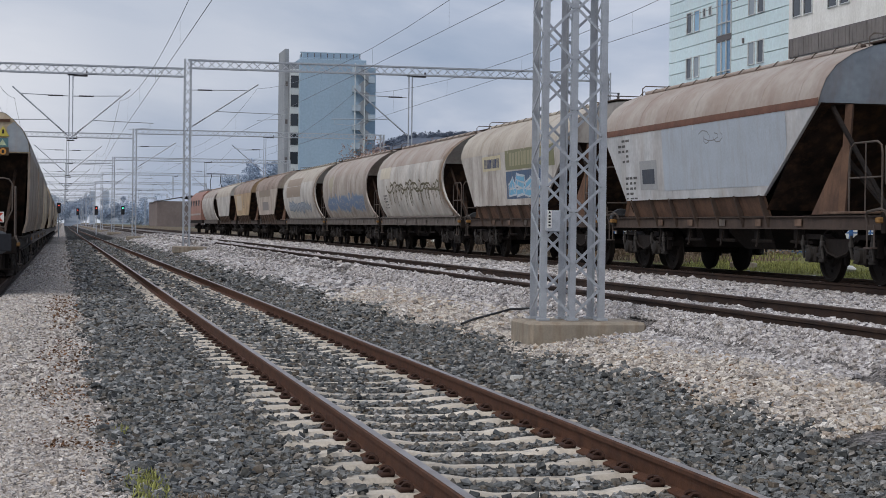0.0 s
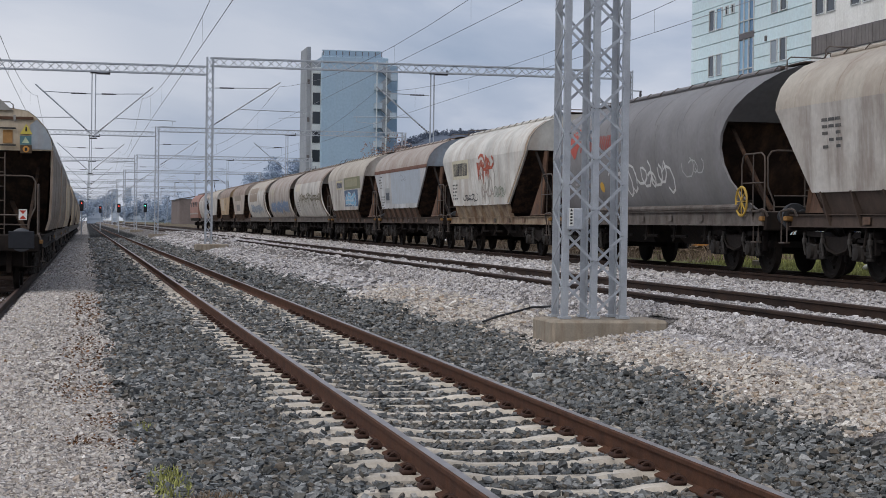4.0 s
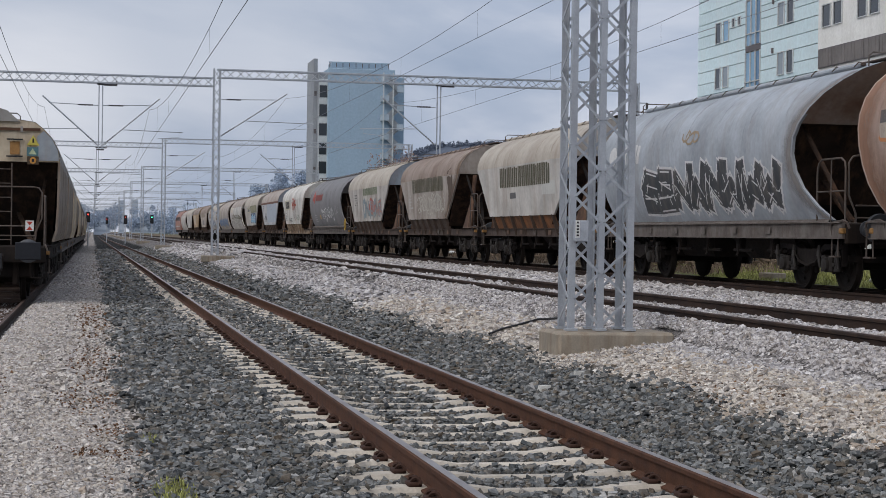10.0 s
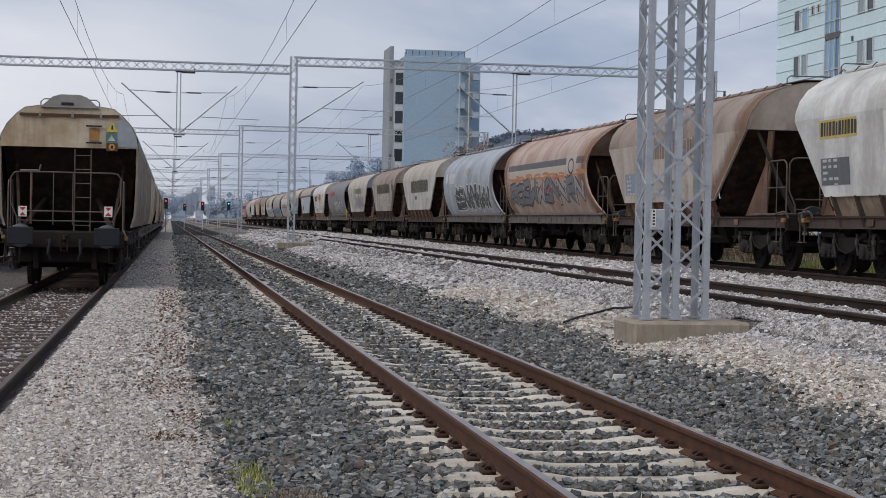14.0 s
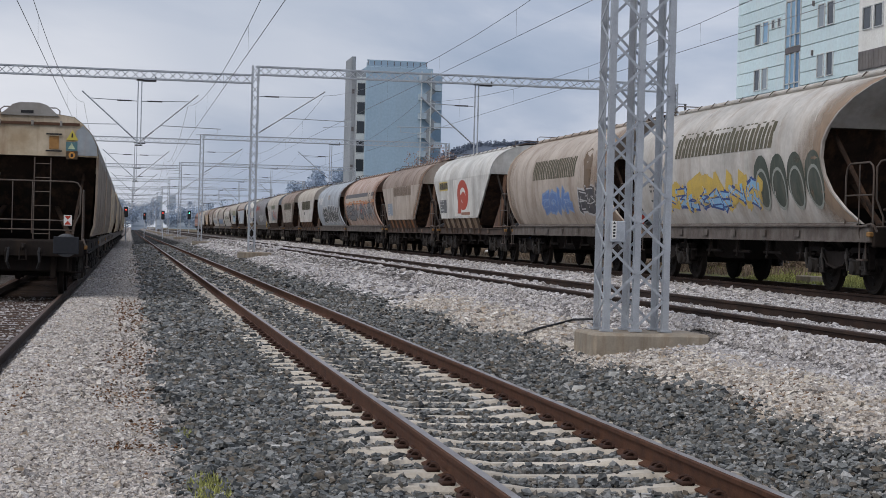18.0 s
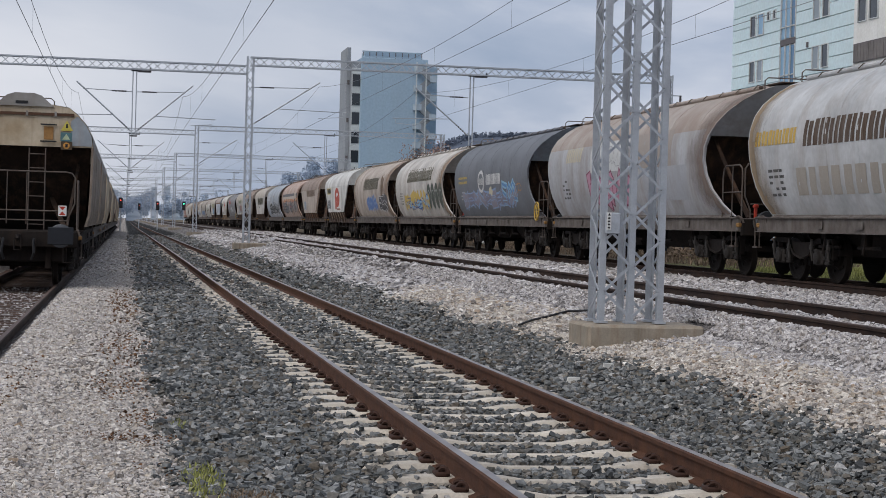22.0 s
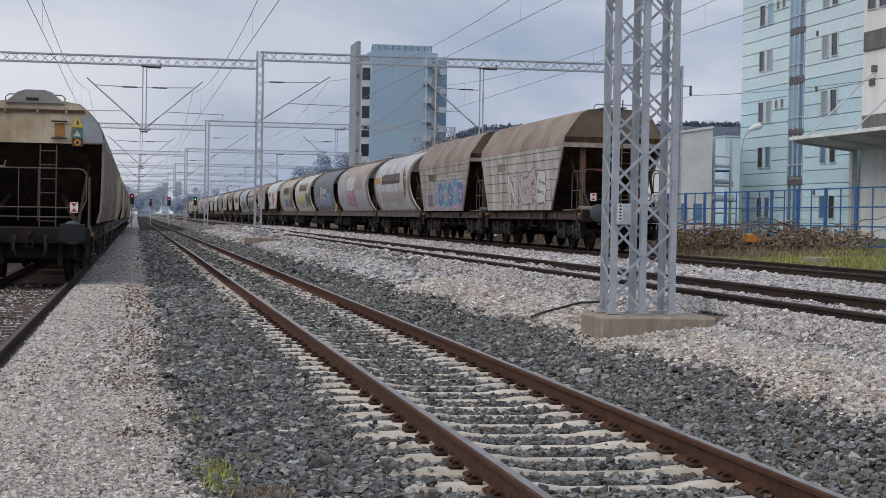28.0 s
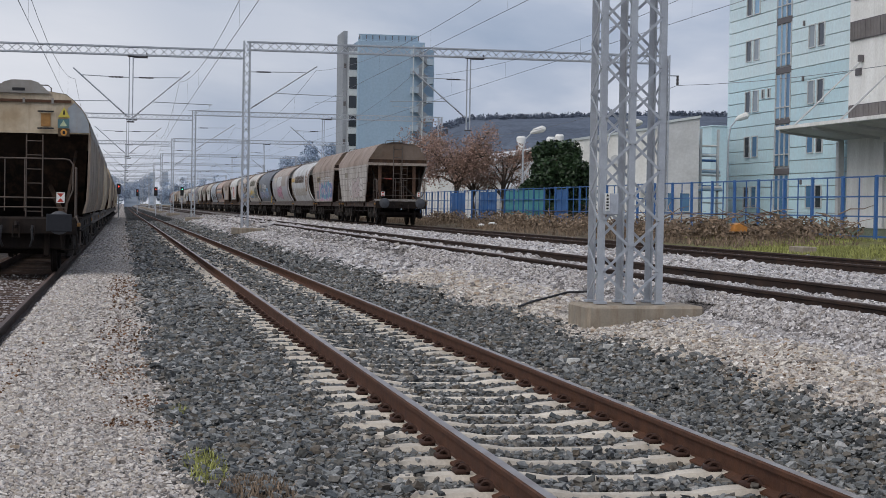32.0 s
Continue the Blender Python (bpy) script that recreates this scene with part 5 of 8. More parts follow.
    for k in range(1, 13):
        w = hopper_wagon("standing hopper wagon with dusty brown sides", "stand" if k % 3 else "round", L, P_STAND2 if k % 2 else P_STAND, P_STAND_ROOF, group="wagons of the standing train", detail=k < 4)
        w.matrix_basis = pose(TRACK_X["siding"], 36.4 + L * (k + 1), -0.1 + float(fall(36 + L * k)))


stand_train()


def blue_wagon():
    root = thing("container_wagon", "blue and grey ribbed freight wagon standing on the far siding", "freight wagon", pose(-6.8, 52, -0.2))
    blue = paint("faded_blue_paint", (0.07, 0.13, 0.26), streaks=0.3)
    grey = paint("ribbed_grey_paint", (0.15, 0.16, 0.175), streaks=0.4)
    part("lower_body", Geo().box(0, 8, 1.65, 2.8, 16, 0.9, 0.03), blue, root)
    part("upper_body", Geo().box(0, 8, 2.55, 2.74, 16, 0.9, 0.03), grey, root)
    for k in range(26):
        for s in (-1, 1):
            part("side_rib", Geo().box(s * 1.39, 0.3 + k * 0.6, 2.2, 0.06, 0.08, 1.6), grey, root)
    for k in range(5):
        part("end_rib", Geo().box(-1.1 + k * 0.55, -0.03, 2.5, 0.08, 0.06, 0.9), grey, root)
    part("underframe", Geo().box(0, 8, 1.05, 2.6, 16, 0.3, 0.02), M_DARK, root)
    for s in (-0.875, 0.875):
        part("buffer", shared("buffer", buffer_mesh), None, root, m=pose(s, 0, 1.06))
    B = bogie_meshes()
    for y in (2.5, 13.5):
        b = part("bogie", B["frame"], None, root, m=pose(0, y, 0))
        for e in (-1, 1):
            part("wheelset", B["wheelset"], None, b, m=pose(0, e * 0.9, 0.46))


blue_wagon()


def locomotive():
    root = thing("locomotive", "red electric locomotive with raised pantograph at the head of the train", "locomotive")
    red = paint("faded_red_paint", (0.36, 0.19, 0.15), streaks=0.5)
    grey = paint("loco_grey", (0.20, 0.20, 0.21))
    prof = [(-1.45, 1.2), (-1.5, 2.6), (-1.32, 3.3), (-0.9, 3.75), (0.9, 3.75), (1.32, 3.3), (1.5, 2.6), (1.45, 1.2)]
    part("body", Geo().prism(prof, 0.6, 15.0), red, root)
    part("roof_deck", Geo().box(0, 7.8, 3.85, 1.5, 11, 0.2, 0.05), grey, root)
    part("waist_band", Geo().box(0, 7.8, 1.7, 3.03, 14.3, 0.16), paint("loco_band", (0.45, 0.40, 0.37)), root)
    for y in (0.585, 15.015):
        for s in (-0.55, 0.55):
            part("windscreen", Geo().box(s, y, 2.85, 0.9, 0.03, 0.6, 0.01), M_BLACK, root)
    for k in range(4):
        part("side_window", Geo().box(-1.5, 3 + k * 3, 2.7, 0.04, 1.1, 0.5, 0.01), M_BLACK, root)
    part("underframe", Geo().box(0, 7.8, 1.05, 2.8, 14.6, 0.3, 0.03), M_DARK, root)
    g = Geo()
    for s in (-0.5, 0.5):
        g.tube([(s, 2.4, 3.95), (s * 0.9, 3.7, 4.6), (s * 0.8, 2.6, 5.28)], 0.03, 5)
    g.tube([(-0.85, 2.6, 5.3), (0.85, 2.6, 5.3)], 0.03, 5).tube([(-0.85, 2.85, 5.3), (0.85, 2.85, 5.3)], 0.03, 5)
    part("pantograph", g, M_DARK, root, "raised pantograph")
    for s in (-0.875, 0.875):
        part("buffer", shared("buffer", buffer_mesh), None, root, m=pose(s, 0.55, 1.06))
    B = bogie_meshes()
    for y in (3.4, 12.2):
        b = part("bogie", B["frame"], None, root, m=pose(0, y, 0))
        for e in (-1, 1):
            w = part("wheelset", B["wheelset"], None, b, m=pose(0, e * 0.9, 0.46))
            MOVING_SPIN[e].append(w)
    TRAIN.append((root, 151.0, 16.0, "loco"))


locomotive()
for s in (-0.875, 0.875):
    tail_plate(TRAIN[24][0], s, -(TRAIN[24][2] - 0.58), 1.50)
part("tall_ladder", Geo().tube([(-0.22, -12.19, 1.3), (-0.22, -12.19, 4.25)], 0.02, 6).tube([(0.2, -12.19, 1.3), (0.2, -12.19, 4.25)], 0.02, 6).tube([(-0.22, -12.19, 1.7), (0.2, -12.19, 1.7)], 0.014, 5).tube([(-0.22, -12.19, 2.1), (0.2, -12.19, 2.1)], 0.014, 5).tube([(-0.22, -12.19, 2.5), (0.2, -12.19, 2.5)], 0.014, 5).tube([(-0.22, -12.19, 2.9), (0.2, -12.19, 2.9)], 0.014, 5).tube([(-0.22, -12.19, 3.3), (0.2, -12.19, 3.3)], 0.014, 5).tube([(-0.22, -12.19, 3.7), (0.2, -12.19, 3.7)], 0.014, 5), M_SILL_GREY, TRAIN[24][0], "tall end ladder")
part("brake_lever", Geo().tube([(-0.80, -13.1, 2.25), (-0.80, -13.1, 2.24), (-0.42, -13.1, 2.22)], 0.024, 6), M_RED, TRAIN[24][0], "red brake lever")


# ---------------- buildings ----------------
M_TOWER = mat("pale_blue_render", (0.33, 0.44, 0.55), 0.85, dark=(0.29, 0.40, 0.51), scale=0.15, amount=0.6, fine=3, bump=0.0, streak=(0.30, 0.36, 0.42), streak_amount=0.3, streak_scale=0.25)
M_STAIR = mat("pale_blue_stair", (0.40, 0.48, 0.56), 0.85, scale=0.3, amount=0.4, fine=3, bump=0)
M_TOWER_CORE = mat("pale_grey_concrete", (0.31, 0.335, 0.365), 0.85, scale=0.2, amount=0.4, fine=3, bump=0)
M_PANEL = mat("pale_turquoise_panel", (0.50, 0.68, 0.74), 0.45, dark=(0.51, 0.65, 0.70), scale=0.25, amount=0.7, fine=4, bump=0, rand=0.05, streak=(0.50, 0.58, 0.60), streak_amount=0.5, streak_scale=0.5)
M_PANEL_L = mat("paler_turquoise_panel", (0.60, 0.735, 0.775), 0.45, dark=(0.55, 0.68, 0.72), scale=0.25, amount=0.7, fine=4, bump=0, rand=0.05, streak=(0.62, 0.68, 0.69), streak_amount=0.5, streak_scale=0.5)
M_PANEL_W = mat("off_white_panel", (0.56, 0.60, 0.61), 0.5, scale=0.3, amount=0.3, fine=4, bump=0, rand=0.05)
M_WALL = mat("white_render", (0.80, 0.80, 0.78), 0.85, dark=(0.62, 0.61, 0.58), scale=0.4, amount=0.6, fine=6, bump=0, streak=(0.38, 0.36, 0.33), streak_amount=0.35, streak_scale=0.6)
M_GREYWALL = mat("grey_sheet_wall", (0.55, 0.56, 0.57), 0.6, scale=0.5, amount=0.4, fine=6, bump=0)
M_DKGREY = mat("dark_grey_panel", (0.13, 0.12, 0.125), 0.6, scale=1, amount=0.4, bump=0)
M_SHUTTER = mat("grey_brown_shutter", (0.19, 0.175, 0.17), 0.7, scale=0.6, amount=0.5, fine=5, bump=0)
M_FRAME = mat("pale_window_frame", (0.55, 0.57, 0.58), 0.5, bump=0)
M_FENCE = mat("blue_fence_paint", (0.05, 0.14, 0.34), 0.5, dark=(0.03, 0.09, 0.24), scale=2, amount=0.5, bump=0)
M_GREENPANEL = mat("sea_green_panel", (0.08, 0.30, 0.31), 0.5, dark=(0.05, 0.2, 0.24), scale=1, amount=0.5, bump=0)


def glass(name, tint, rough=0.08):
    m = bpy.data.materials.new(name)
    m.use_nodes = True
    b = m.node_tree.nodes["Principled BSDF"]
    b.inputs["Base Color"].default_value = (*tint, 1)
    b.inputs["Roughness"].default_value = rough
    b.inputs["Specular IOR Level"].default_value = 0.7
    return m


G_DARK = glass("dark_window_glass", (0.02, 0.025, 0.03))
G_BLUE = glass("blue_window_glass", (0.07, 0.17, 0.30))
G_SKY = glass("pale_blue_window_glass", (0.20, 0.36, 0.52))
G_PALE = glass("pale_window_glass", (0.22, 0.26, 0.29))


def window(root, x, y, z, w, h, panes, mats, depth=0.12, name="window"):
    """A window on a wall that faces -y: a frame with its panes and a sill."""
    g = Geo()
    t = 0.06
    g.box(x, y - 0.01, z + h / 2 - t / 2, w, depth, t).box(x, y - 0.01, z - h / 2 + t / 2, w, depth, t)
    for k in range(panes + 1):
        g.box(x - w / 2 + t / 2 + (w - t) * k / panes, y - 0.012, z, t, depth, h - 2 * t)
    wi = part(name, g, M_FRAME, root)
    for k in range(panes):
        pw = (w - t) / panes
        part("pane", Geo().box(x - w / 2 + t / 2 + pw * (k + 0.5), y + 0.0, z, pw - t, 0.03, h - 2 * t), mats[k % len(mats)], wi)
    return wi


def tower_block():
    root = thing("tower_block", "pale blue high-rise block with an outside fire stair", "building", pose(0, 265, 0.5))
    part("main_wall", Geo().box(40.6, 8, 13.3, 10.4, 16, 26.6, 0.05), M_TOWER, root)
    part("window_bay", Geo().box(34.75, 8.6, 13.0, 1.36, 15, 26.0), M_TOWER_CORE, root)
    part("stair_core", Geo().box(33.76, 7.0, 14.15, 0.62, 8, 28.3, 0.04), M_TOWER_CORE, root)
    part("side_wing", Geo().box(46.85, 9.0, 12.9, 2.0, 12, 25.8, 0.04), M_TOWER, root)
    for k in range(8):
        z = 2.4 + k * 2.95
        b = part("window_band", Geo().box(34.75, 1.04, z + 1.48, 1.34, 0.12, 0.9), M_PANEL_W, root)
        w = part("window", Geo().box(34.75, 1.02, z, 1.36, 0.1, 2.0, 0.02), M_FRAME, root)
        for q in (-0.29, 0.29):
            part("pane", Geo().box(34.75 + q, 0.955, z, 0.6, 0.03, 1.86), G_DARK, w)
        part("core_vent", Geo().box(33.76, 2.98, z - 0.2, 0.36, 0.06, 0.7), M_DKGREY, root) if k % 2 else None
    # roof parapet of posts and rails
    for k in range(10):
        part("parapet_post", Geo().box(35.6 + k * 1.02, 0.2, 27.1, 0.12, 0.12, 1.0), M_DKGREY, root)
    for z in (26.75, 27.55):
        part("parapet_rail", Geo().box(40.2, 0.2, z, 9.5, 0.14, 0.16), M_TOWER, root)
    part("roof_house", Geo().box(40.4, 3, 27.1, 8.8, 4, 1.0), M_TOWER, root)
    # fire stair: landings and flights that zigzag
    for k in range(9):
        z = 1.4 + k * 2.95
        part("landing", Geo().box(44.1, -0.9, z, 1.1, 1.7, 0.95), M_STAIR, root)
        if k < 8:
            part("landing", Geo().box(46.4, -0.9, z + 1.45, 1.0, 1.7, 0.95), M_STAIR, root)
        for sgn in ((0, 1) if k < 8 else ()):
            a, c = ((44.5, z), (46.1, z + 1.45)) if not sgn else ((46.1, z + 1.45), (44.5, z + 2.95))
            part("flight", Geo().bar((a[0], -0.9 - 0.3 * sgn, a[1]), (c[0], -0.9 - 0.3 * sgn, c[1]), 0.9, 0.75, (0, 1, 0)), M_TOWER_CORE, root)
    for x in (43.75, 45.25):
        part("stair_post", Geo().box(x, -1.8, 13, 0.16, 0.16, 26), M_PANEL_W, root)


tower_block()


def office_block():
    root = thing("office_block", "turquoise panelled office block with a glazed stairwell strip", "building", pose(43.0, 119.6, 0.6, 0, 0, -90))
    W = 21.5
    part("core_wall", Geo().box(W / 2, 7.2, 11, W - 0.05, 14, 22), M_GREYWALL, root)
    rnd = random.Random(5)
    for a, c in ((0.0, 9.3), (12.05, W)):
        z, k = 0.0, 0
        while z < 21.5:
            h = 0.855
            # panels from 9.5 m up take the paler tone
            part("facade_panel", Geo().box((a + c) / 2, 0.1 + rnd.uniform(0, 0.01), z + h / 2, c - a - 0.02, 0.14, h - 0.045, 0.012), M_PANEL if z < 9.5 else M_PANEL_L, root)
            z += h
            k += 1
    for k, zt in enumerate((2.66, 6.16, 9.32, 12.88, 16.07, 19.5)):
        zc = zt - 0.75
        # reflecting pane of each pair: the reflection is put into its glass tint
        lit = (G_BLUE, G_BLUE, G_PALE, G_PALE, G_SKY, G_SKY)[k]
        window(root, 4.25, 0.02, zc, 1.05, 1.5, 1, (G_DARK,))
        window(root, 5.75, 0.02, zc, 1.05, 1.5, 1, (lit,))
        window(root, 15.55, 0.02, zc, 1.05, 1.5, 1, (G_BLUE if k < 2 else G_PALE,))
        window(root, 17.05, 0.02, zc, 1.05, 1.5, 1, (G_DARK,))
        part("wall_lamp", Geo().box(14.2, -0.02, zc + 0.95, 0.16, 0.14, 0.34, 0.02), M_DKGREY, root)
        if k in (2, 4):
            window(root, 7.15, 0.02, zc + 0.4, 0.5, 0.65, 1, (G_DARK,))
            window(root, 8.25, 0.02, zc + 0.4, 0.5, 0.65, 1, (G_DARK,))
    # glazed stairwell strip, storey by storey
    for k, (z0, z1) in enumerate(((0.2, 3.38), (3.92, 6.75), (7.06, 10.1), (10.6, 13.42), (13.83, 16.9), (17.3, 20.3))):
        part("spandrel", Geo().box(10.68, 0.10, z1 + 0.22, 2.72, 0.12, 0.40, 0.01), M_DKGREY if k < 4 else M_GREYWALL, root)
        for q in range(3):
            for a, c in ((z0 + 0.05, z0 + 0.78), (z0 + 0.84, z1 - 0.05)):
                part("strip_pane", Geo().box(9.82 + q * 0.87, 0.10, (a + c) / 2, 0.76, 0.05, c - a), (G_BLUE if k < 2 else G_SKY) if q < 2 else G_BLUE, root)
        for q in range(4):
            part("strip_mullion", Geo().box(9.37 + q * 0.87, 0.05, (z0 + z1) / 2, 0.09, 0.12, z1 - z0), M_FRAME, root)
        part("strip_transom", Geo().box(10.68, 0.04, z0 + 0.81, 2.6, 0.10, 0.07), M_FRAME, root)


office_block()


def white_block():
    root = thing("white_factory_block", "white rendered factory block with dark window bands and a loading canopy", "building", pose(42.9, 98.05, 0.6, 0, 0, -90))
    part("wall", Geo().box(14, 8, 11, 28, 16, 22, 0.03), M_WALL, root)
    for z0, z1 in ((6.0, 7.35), (11.2, 12.35)):
        b = part("window_band", Geo().box(13.9, -0.03, (z0 + z1) / 2, 27.2, 0.14, z1 - z0), M_DKGREY, root)
        for q in range(13):
            part("shutter", Geo().box(1.5 + q * 2.05, -0.11, (z0 + z1) / 2, 1.98, 0.03, z1 - z0 - 0.1), M_SHUTTER, b)
        for q in range(60):
            part("band_slat", Geo().box(0.5 + q * 0.45, -0.13, (z0 + z1) / 2, 0.04, 0.03, z1 - z0 - 0.1), M_SHUTTER, b)
    for x in (1.3, 2.9, 6.2, 7.8):
        window(root, x, -0.02, 14.3, 1.25, 1.4, 1, (G_DARK,))
    part("wall_vent", Geo().box(1.5, -0.04, 9.3, 0.75, 0.1, 0.42), M_DKGREY, root)
    part("canopy_roof", Geo().prism([(-4.2, 5.78), (-4.2, 6.0), (0.0, 5.75), (0.0, 5.32)], -0.6, 26.0, "x"), M_GREYWALL, root, "thin grey loading canopy")
    part("canopy_edge", Geo().bar((-0.65, -4.25, 5.92), (26.0, -4.25, 5.92), 0.1, 0.2), M_WALL, root, "pale canopy edge trim")
    for k in range(6):
        x = -0.4 + k * 5.0
        part("canopy_rib", Geo().bar((x, -4.15, 5.72), (x, -0.05, 5.24), 0.12, 0.14), M_GREYWALL, root)
    part("canopy_post", Geo().box(-0.45, -0.25, 2.6, 0.45, 0.35, 5.2, 0.02), M_GREYWALL, root, "grey corner column")
    for x in (2.0, 8.6, 15.2):
        part("stay_rod", Geo().tube([(x, -4.2, 6.0), (x, -0.05, 9.95)], 0.05, 5), M_GREYWALL, root)
        part("rod_bracket", Geo().box(x, -0.12, 10.05, 0.3, 0.3, 0.4), M_DKGREY, root)
    part("downpipe", Geo().tube([(5.4, -0.1, 0.1), (5.4, -0.1, 5.0)], 0.06, 6), M_GREYWALL, root)


white_block()


def hall(name, label, x0, x1, y, depth, h, wall, roofrise=0.0, roof=None):
    root = thing(name, label, "building", pose((x0 + x1) / 2, y, 0.55))
    w = x1 - x0
    part("wall", Geo().box(0, depth / 2, h / 2, w, depth, h, 0.03), wall, root)
    if roofrise:
        part("roof", Geo().prism([(-w / 2 - 0.3, h), (0, h + roofrise), (w / 2 + 0.3, h), (w / 2 + 0.3, h - 0.12), (0, h + roofrise - 0.12), (-w / 2 - 0.3, h - 0.12)], -0.3, depth + 0.3), roof or wall, root)
    else:
        part("parapet", Geo().box(0, depth / 2, h + 0.06, w + 0.16, depth + 0.16, 0.12, 0.02), roof or wall, root)
    return root


def works_hall(name, label, x0, x1, z0, z1, front, wall):
    """A mono-pitch hall front, square to the office block."""
    root = thing(name, label, "building", pose(38.0, 111, 0.55, 0, 0, -17))
    part("wall", Geo().add(
        [(x, y, z) for y in (front, 14) for x, z in ((x0, 0), (x1, 0), (x1, z1), (x0, z0))],
        [(0, 1, 2, 3), (7, 6, 5, 4), (0, 4, 5, 1), (1, 5, 6, 2), (2, 6, 7, 3), (3, 7, 4, 0)]), wall, root)
    part("roof_edge", Geo().bar((x0 - 0.08, front - 0.05, z0 + 0.05), (x1 + 0.08, front - 0.05, z1 + 0.05), 0.12, 0.16), M_PANEL_W, root)
    return root


hall_a = works_hall("factory_hall", "large white factory hall with a pale roof edge", -8.64, -2.64, 5.5, 6.5, 0.0, M_WALL)
part("air_unit", Geo().box(-3.4, -0.35, 2.4, 0.9, 0.5, 0.7, 0.03), M_GREYWALL, hall_a)
part("wall_vent", Geo().lathe([(-0.05, 0.32), (0.0, 0.32)], "y", 14, (-5.6, 0, 4.3)), M_GREYWALL, hall_a, "round wall vent")
hall_b = works_hall("grey_hall", "pale grey clad hall beside the office block", -2.6, 0.0, 6.75, 7.2, -0.2, M_GREYWALL)
for x in (-2.0, -0.9):
    window(hall_b, x, -0.23, 1.5, 0.75, 1.3, 1, (G_BLUE,))
pipes = thing("pipe_rack", "blue and grey pipe rack between the buildings", "pipe rack", pose(40.4, 119, 0.6))
for k in range(11):
    zp = 1.7 + k * 0.38 + 0.12 * math.sin(k * 2.3)
    part("pipe", Geo().tube([(-1.2, 0.15 * k, zp), (0.2, 0.15 * k, zp), (0.5, 0.15 * k, zp + (0.25 if k % 3 else -0.2)), (2.2, 0.15 * k, zp + (0.25 if k % 3 else -0.2))], 0.06 + 0.03 * (k % 3), 8), (M_PANEL_W, M_TOWER, M_WHITE, M_FENCE)[k % 4], pipes)
for x in (-0.9, 0.6, 1.9):
    part("rack_post", Geo().box(x, 0.4, 3.4, 0.16, 0.16, 6.8), M_GREYWALL, pipes)
hall("far_hall", "distant pale blue industrial hall", 56, 62, 160, 18, 9.2, M_PANEL)
low_hall = hall("vaulted_hall", "grey low-pitched factory roof with white roof vents", 33.0, 40.5, 152, 20, 5.2, M_GREYWALL, 1.3, M_GREYWALL)
for x, z in ((-1.05, 7.15), (1.75, 7.15), (2.55, 7.4)):
    part("roof_vent", Geo().lathe([(z - 0.9, 0.25), (z - 0.3, 0.28), (z - 0.25, 0.4), (z + 0.2, 0.46), (z + 0.4, 0.3)], "z", 12, (x, 2, 0)), M_WHITE, low_hall, "white domed roof vent")
for x0, x1, y, h, wl in ((24.0, 31, 140, 3.2, M_WALL), (27, 33, 150, 4.4, M_PANEL_W), (24.5, 27.5, 134, 3.9, M_WALL), (31.5, 35, 138, 2.6, M_WALL)):
    hall("site_shed", "low white industrial shed behind the fence", x0, x1, y, 9, h, wl, 0.5, M_GREYWALL)
hall("brown_warehouse", "long brown brick warehouse beside the far tracks", 22, 38, 420, 40, 6.2, mat("brown_brick", (0.20, 0.165, 0.155), 0.9, scale=0.3, fine=2, bump=0), 1.5, M_DKGREY)


# ---------------- street furniture along the works ----------------
def street_lamp(x, y, h, reach):
    root = thing("street_lamp", "grey street lamp with a white drooping head", "street lamp", pose(x, y, 0.55), "lamps of the works yard")
    part("pole", Geo().tube([(0, 0, 0), (0, 0, h * 0.8), (reach * 0.15, 0, h * 0.93), (reach * 0.6, 0, h)], [0.09, 0.06, 0.05, 0.04], 8), M_STEEL, root)
    part("lamp_head", Geo().tube([(reach * 0.5, 0, h - 0.02), (reach * 0.8, 0, h + 0.12), (reach * 1.4, 0, h + 0.32), (reach * 1.6, 0, h + 0.34)], [0.06, 0.2, 0.24, 0.1], 8), M_WHITE, root, "white lamp head")


street_lamp(27.5, 118, 6.2, 1.0)
street_lamp(29.3, 103, 6.0, 1.4)
street_lamp(40.6, 112.5, 7.2, 0.9)


def fence():
    post = Geo().box(0, 0, 0.98, 0.09, 0.12, 1.96, 0.01).mesh("post", M_FENCE)
    thin = Geo().box(0, 0, 0.98, 0.035, 0.035, 1.9).mesh("upright", M_FENCE)
    rail = Geo().box(0, 1.21, 0, 0.035, 2.42, 0.045).mesh("rail", M_FENCE)
    wire = Geo()
    for k in range(23):
        wire.box(0, 0.1 + k * 0.1, 0.98, 0.006, 0.006, 1.84)
    wire = wire.mesh("mesh_wires", M_FENCE)
    y = 36.0
    k = 0
    while y < 156:
        root = thing("fence_panel", "blue steel fence panel of posts and thin wires", "fence", pose(22.0, y, 0.6), "fence panels of the works")
        part("post", post, None, root)
        part("upright", thin, None, root, m=pose(0, 1.21, 0))
        for z in (0.12, 0.72, 1.32, 1.92):
            part("rail", rail, None, root, m=pose(0, 0, z))
        if 88 < y < 97:
            part("infill_sheet", Geo().box(0.06, 1.21, 0.95, 0.02, 2.3, 1.8), M_GREENPANEL, root, "sea green infill sheet")
        elif 84 < y < 86 or 100 < y < 104 or 110 < y < 114:
            part("infill_sheet", Geo().box(0.06, 1.21, 0.95, 0.02, 2.3, 1.75), M_FENCE, root)
        y += 2.42
        k += 1


fence()


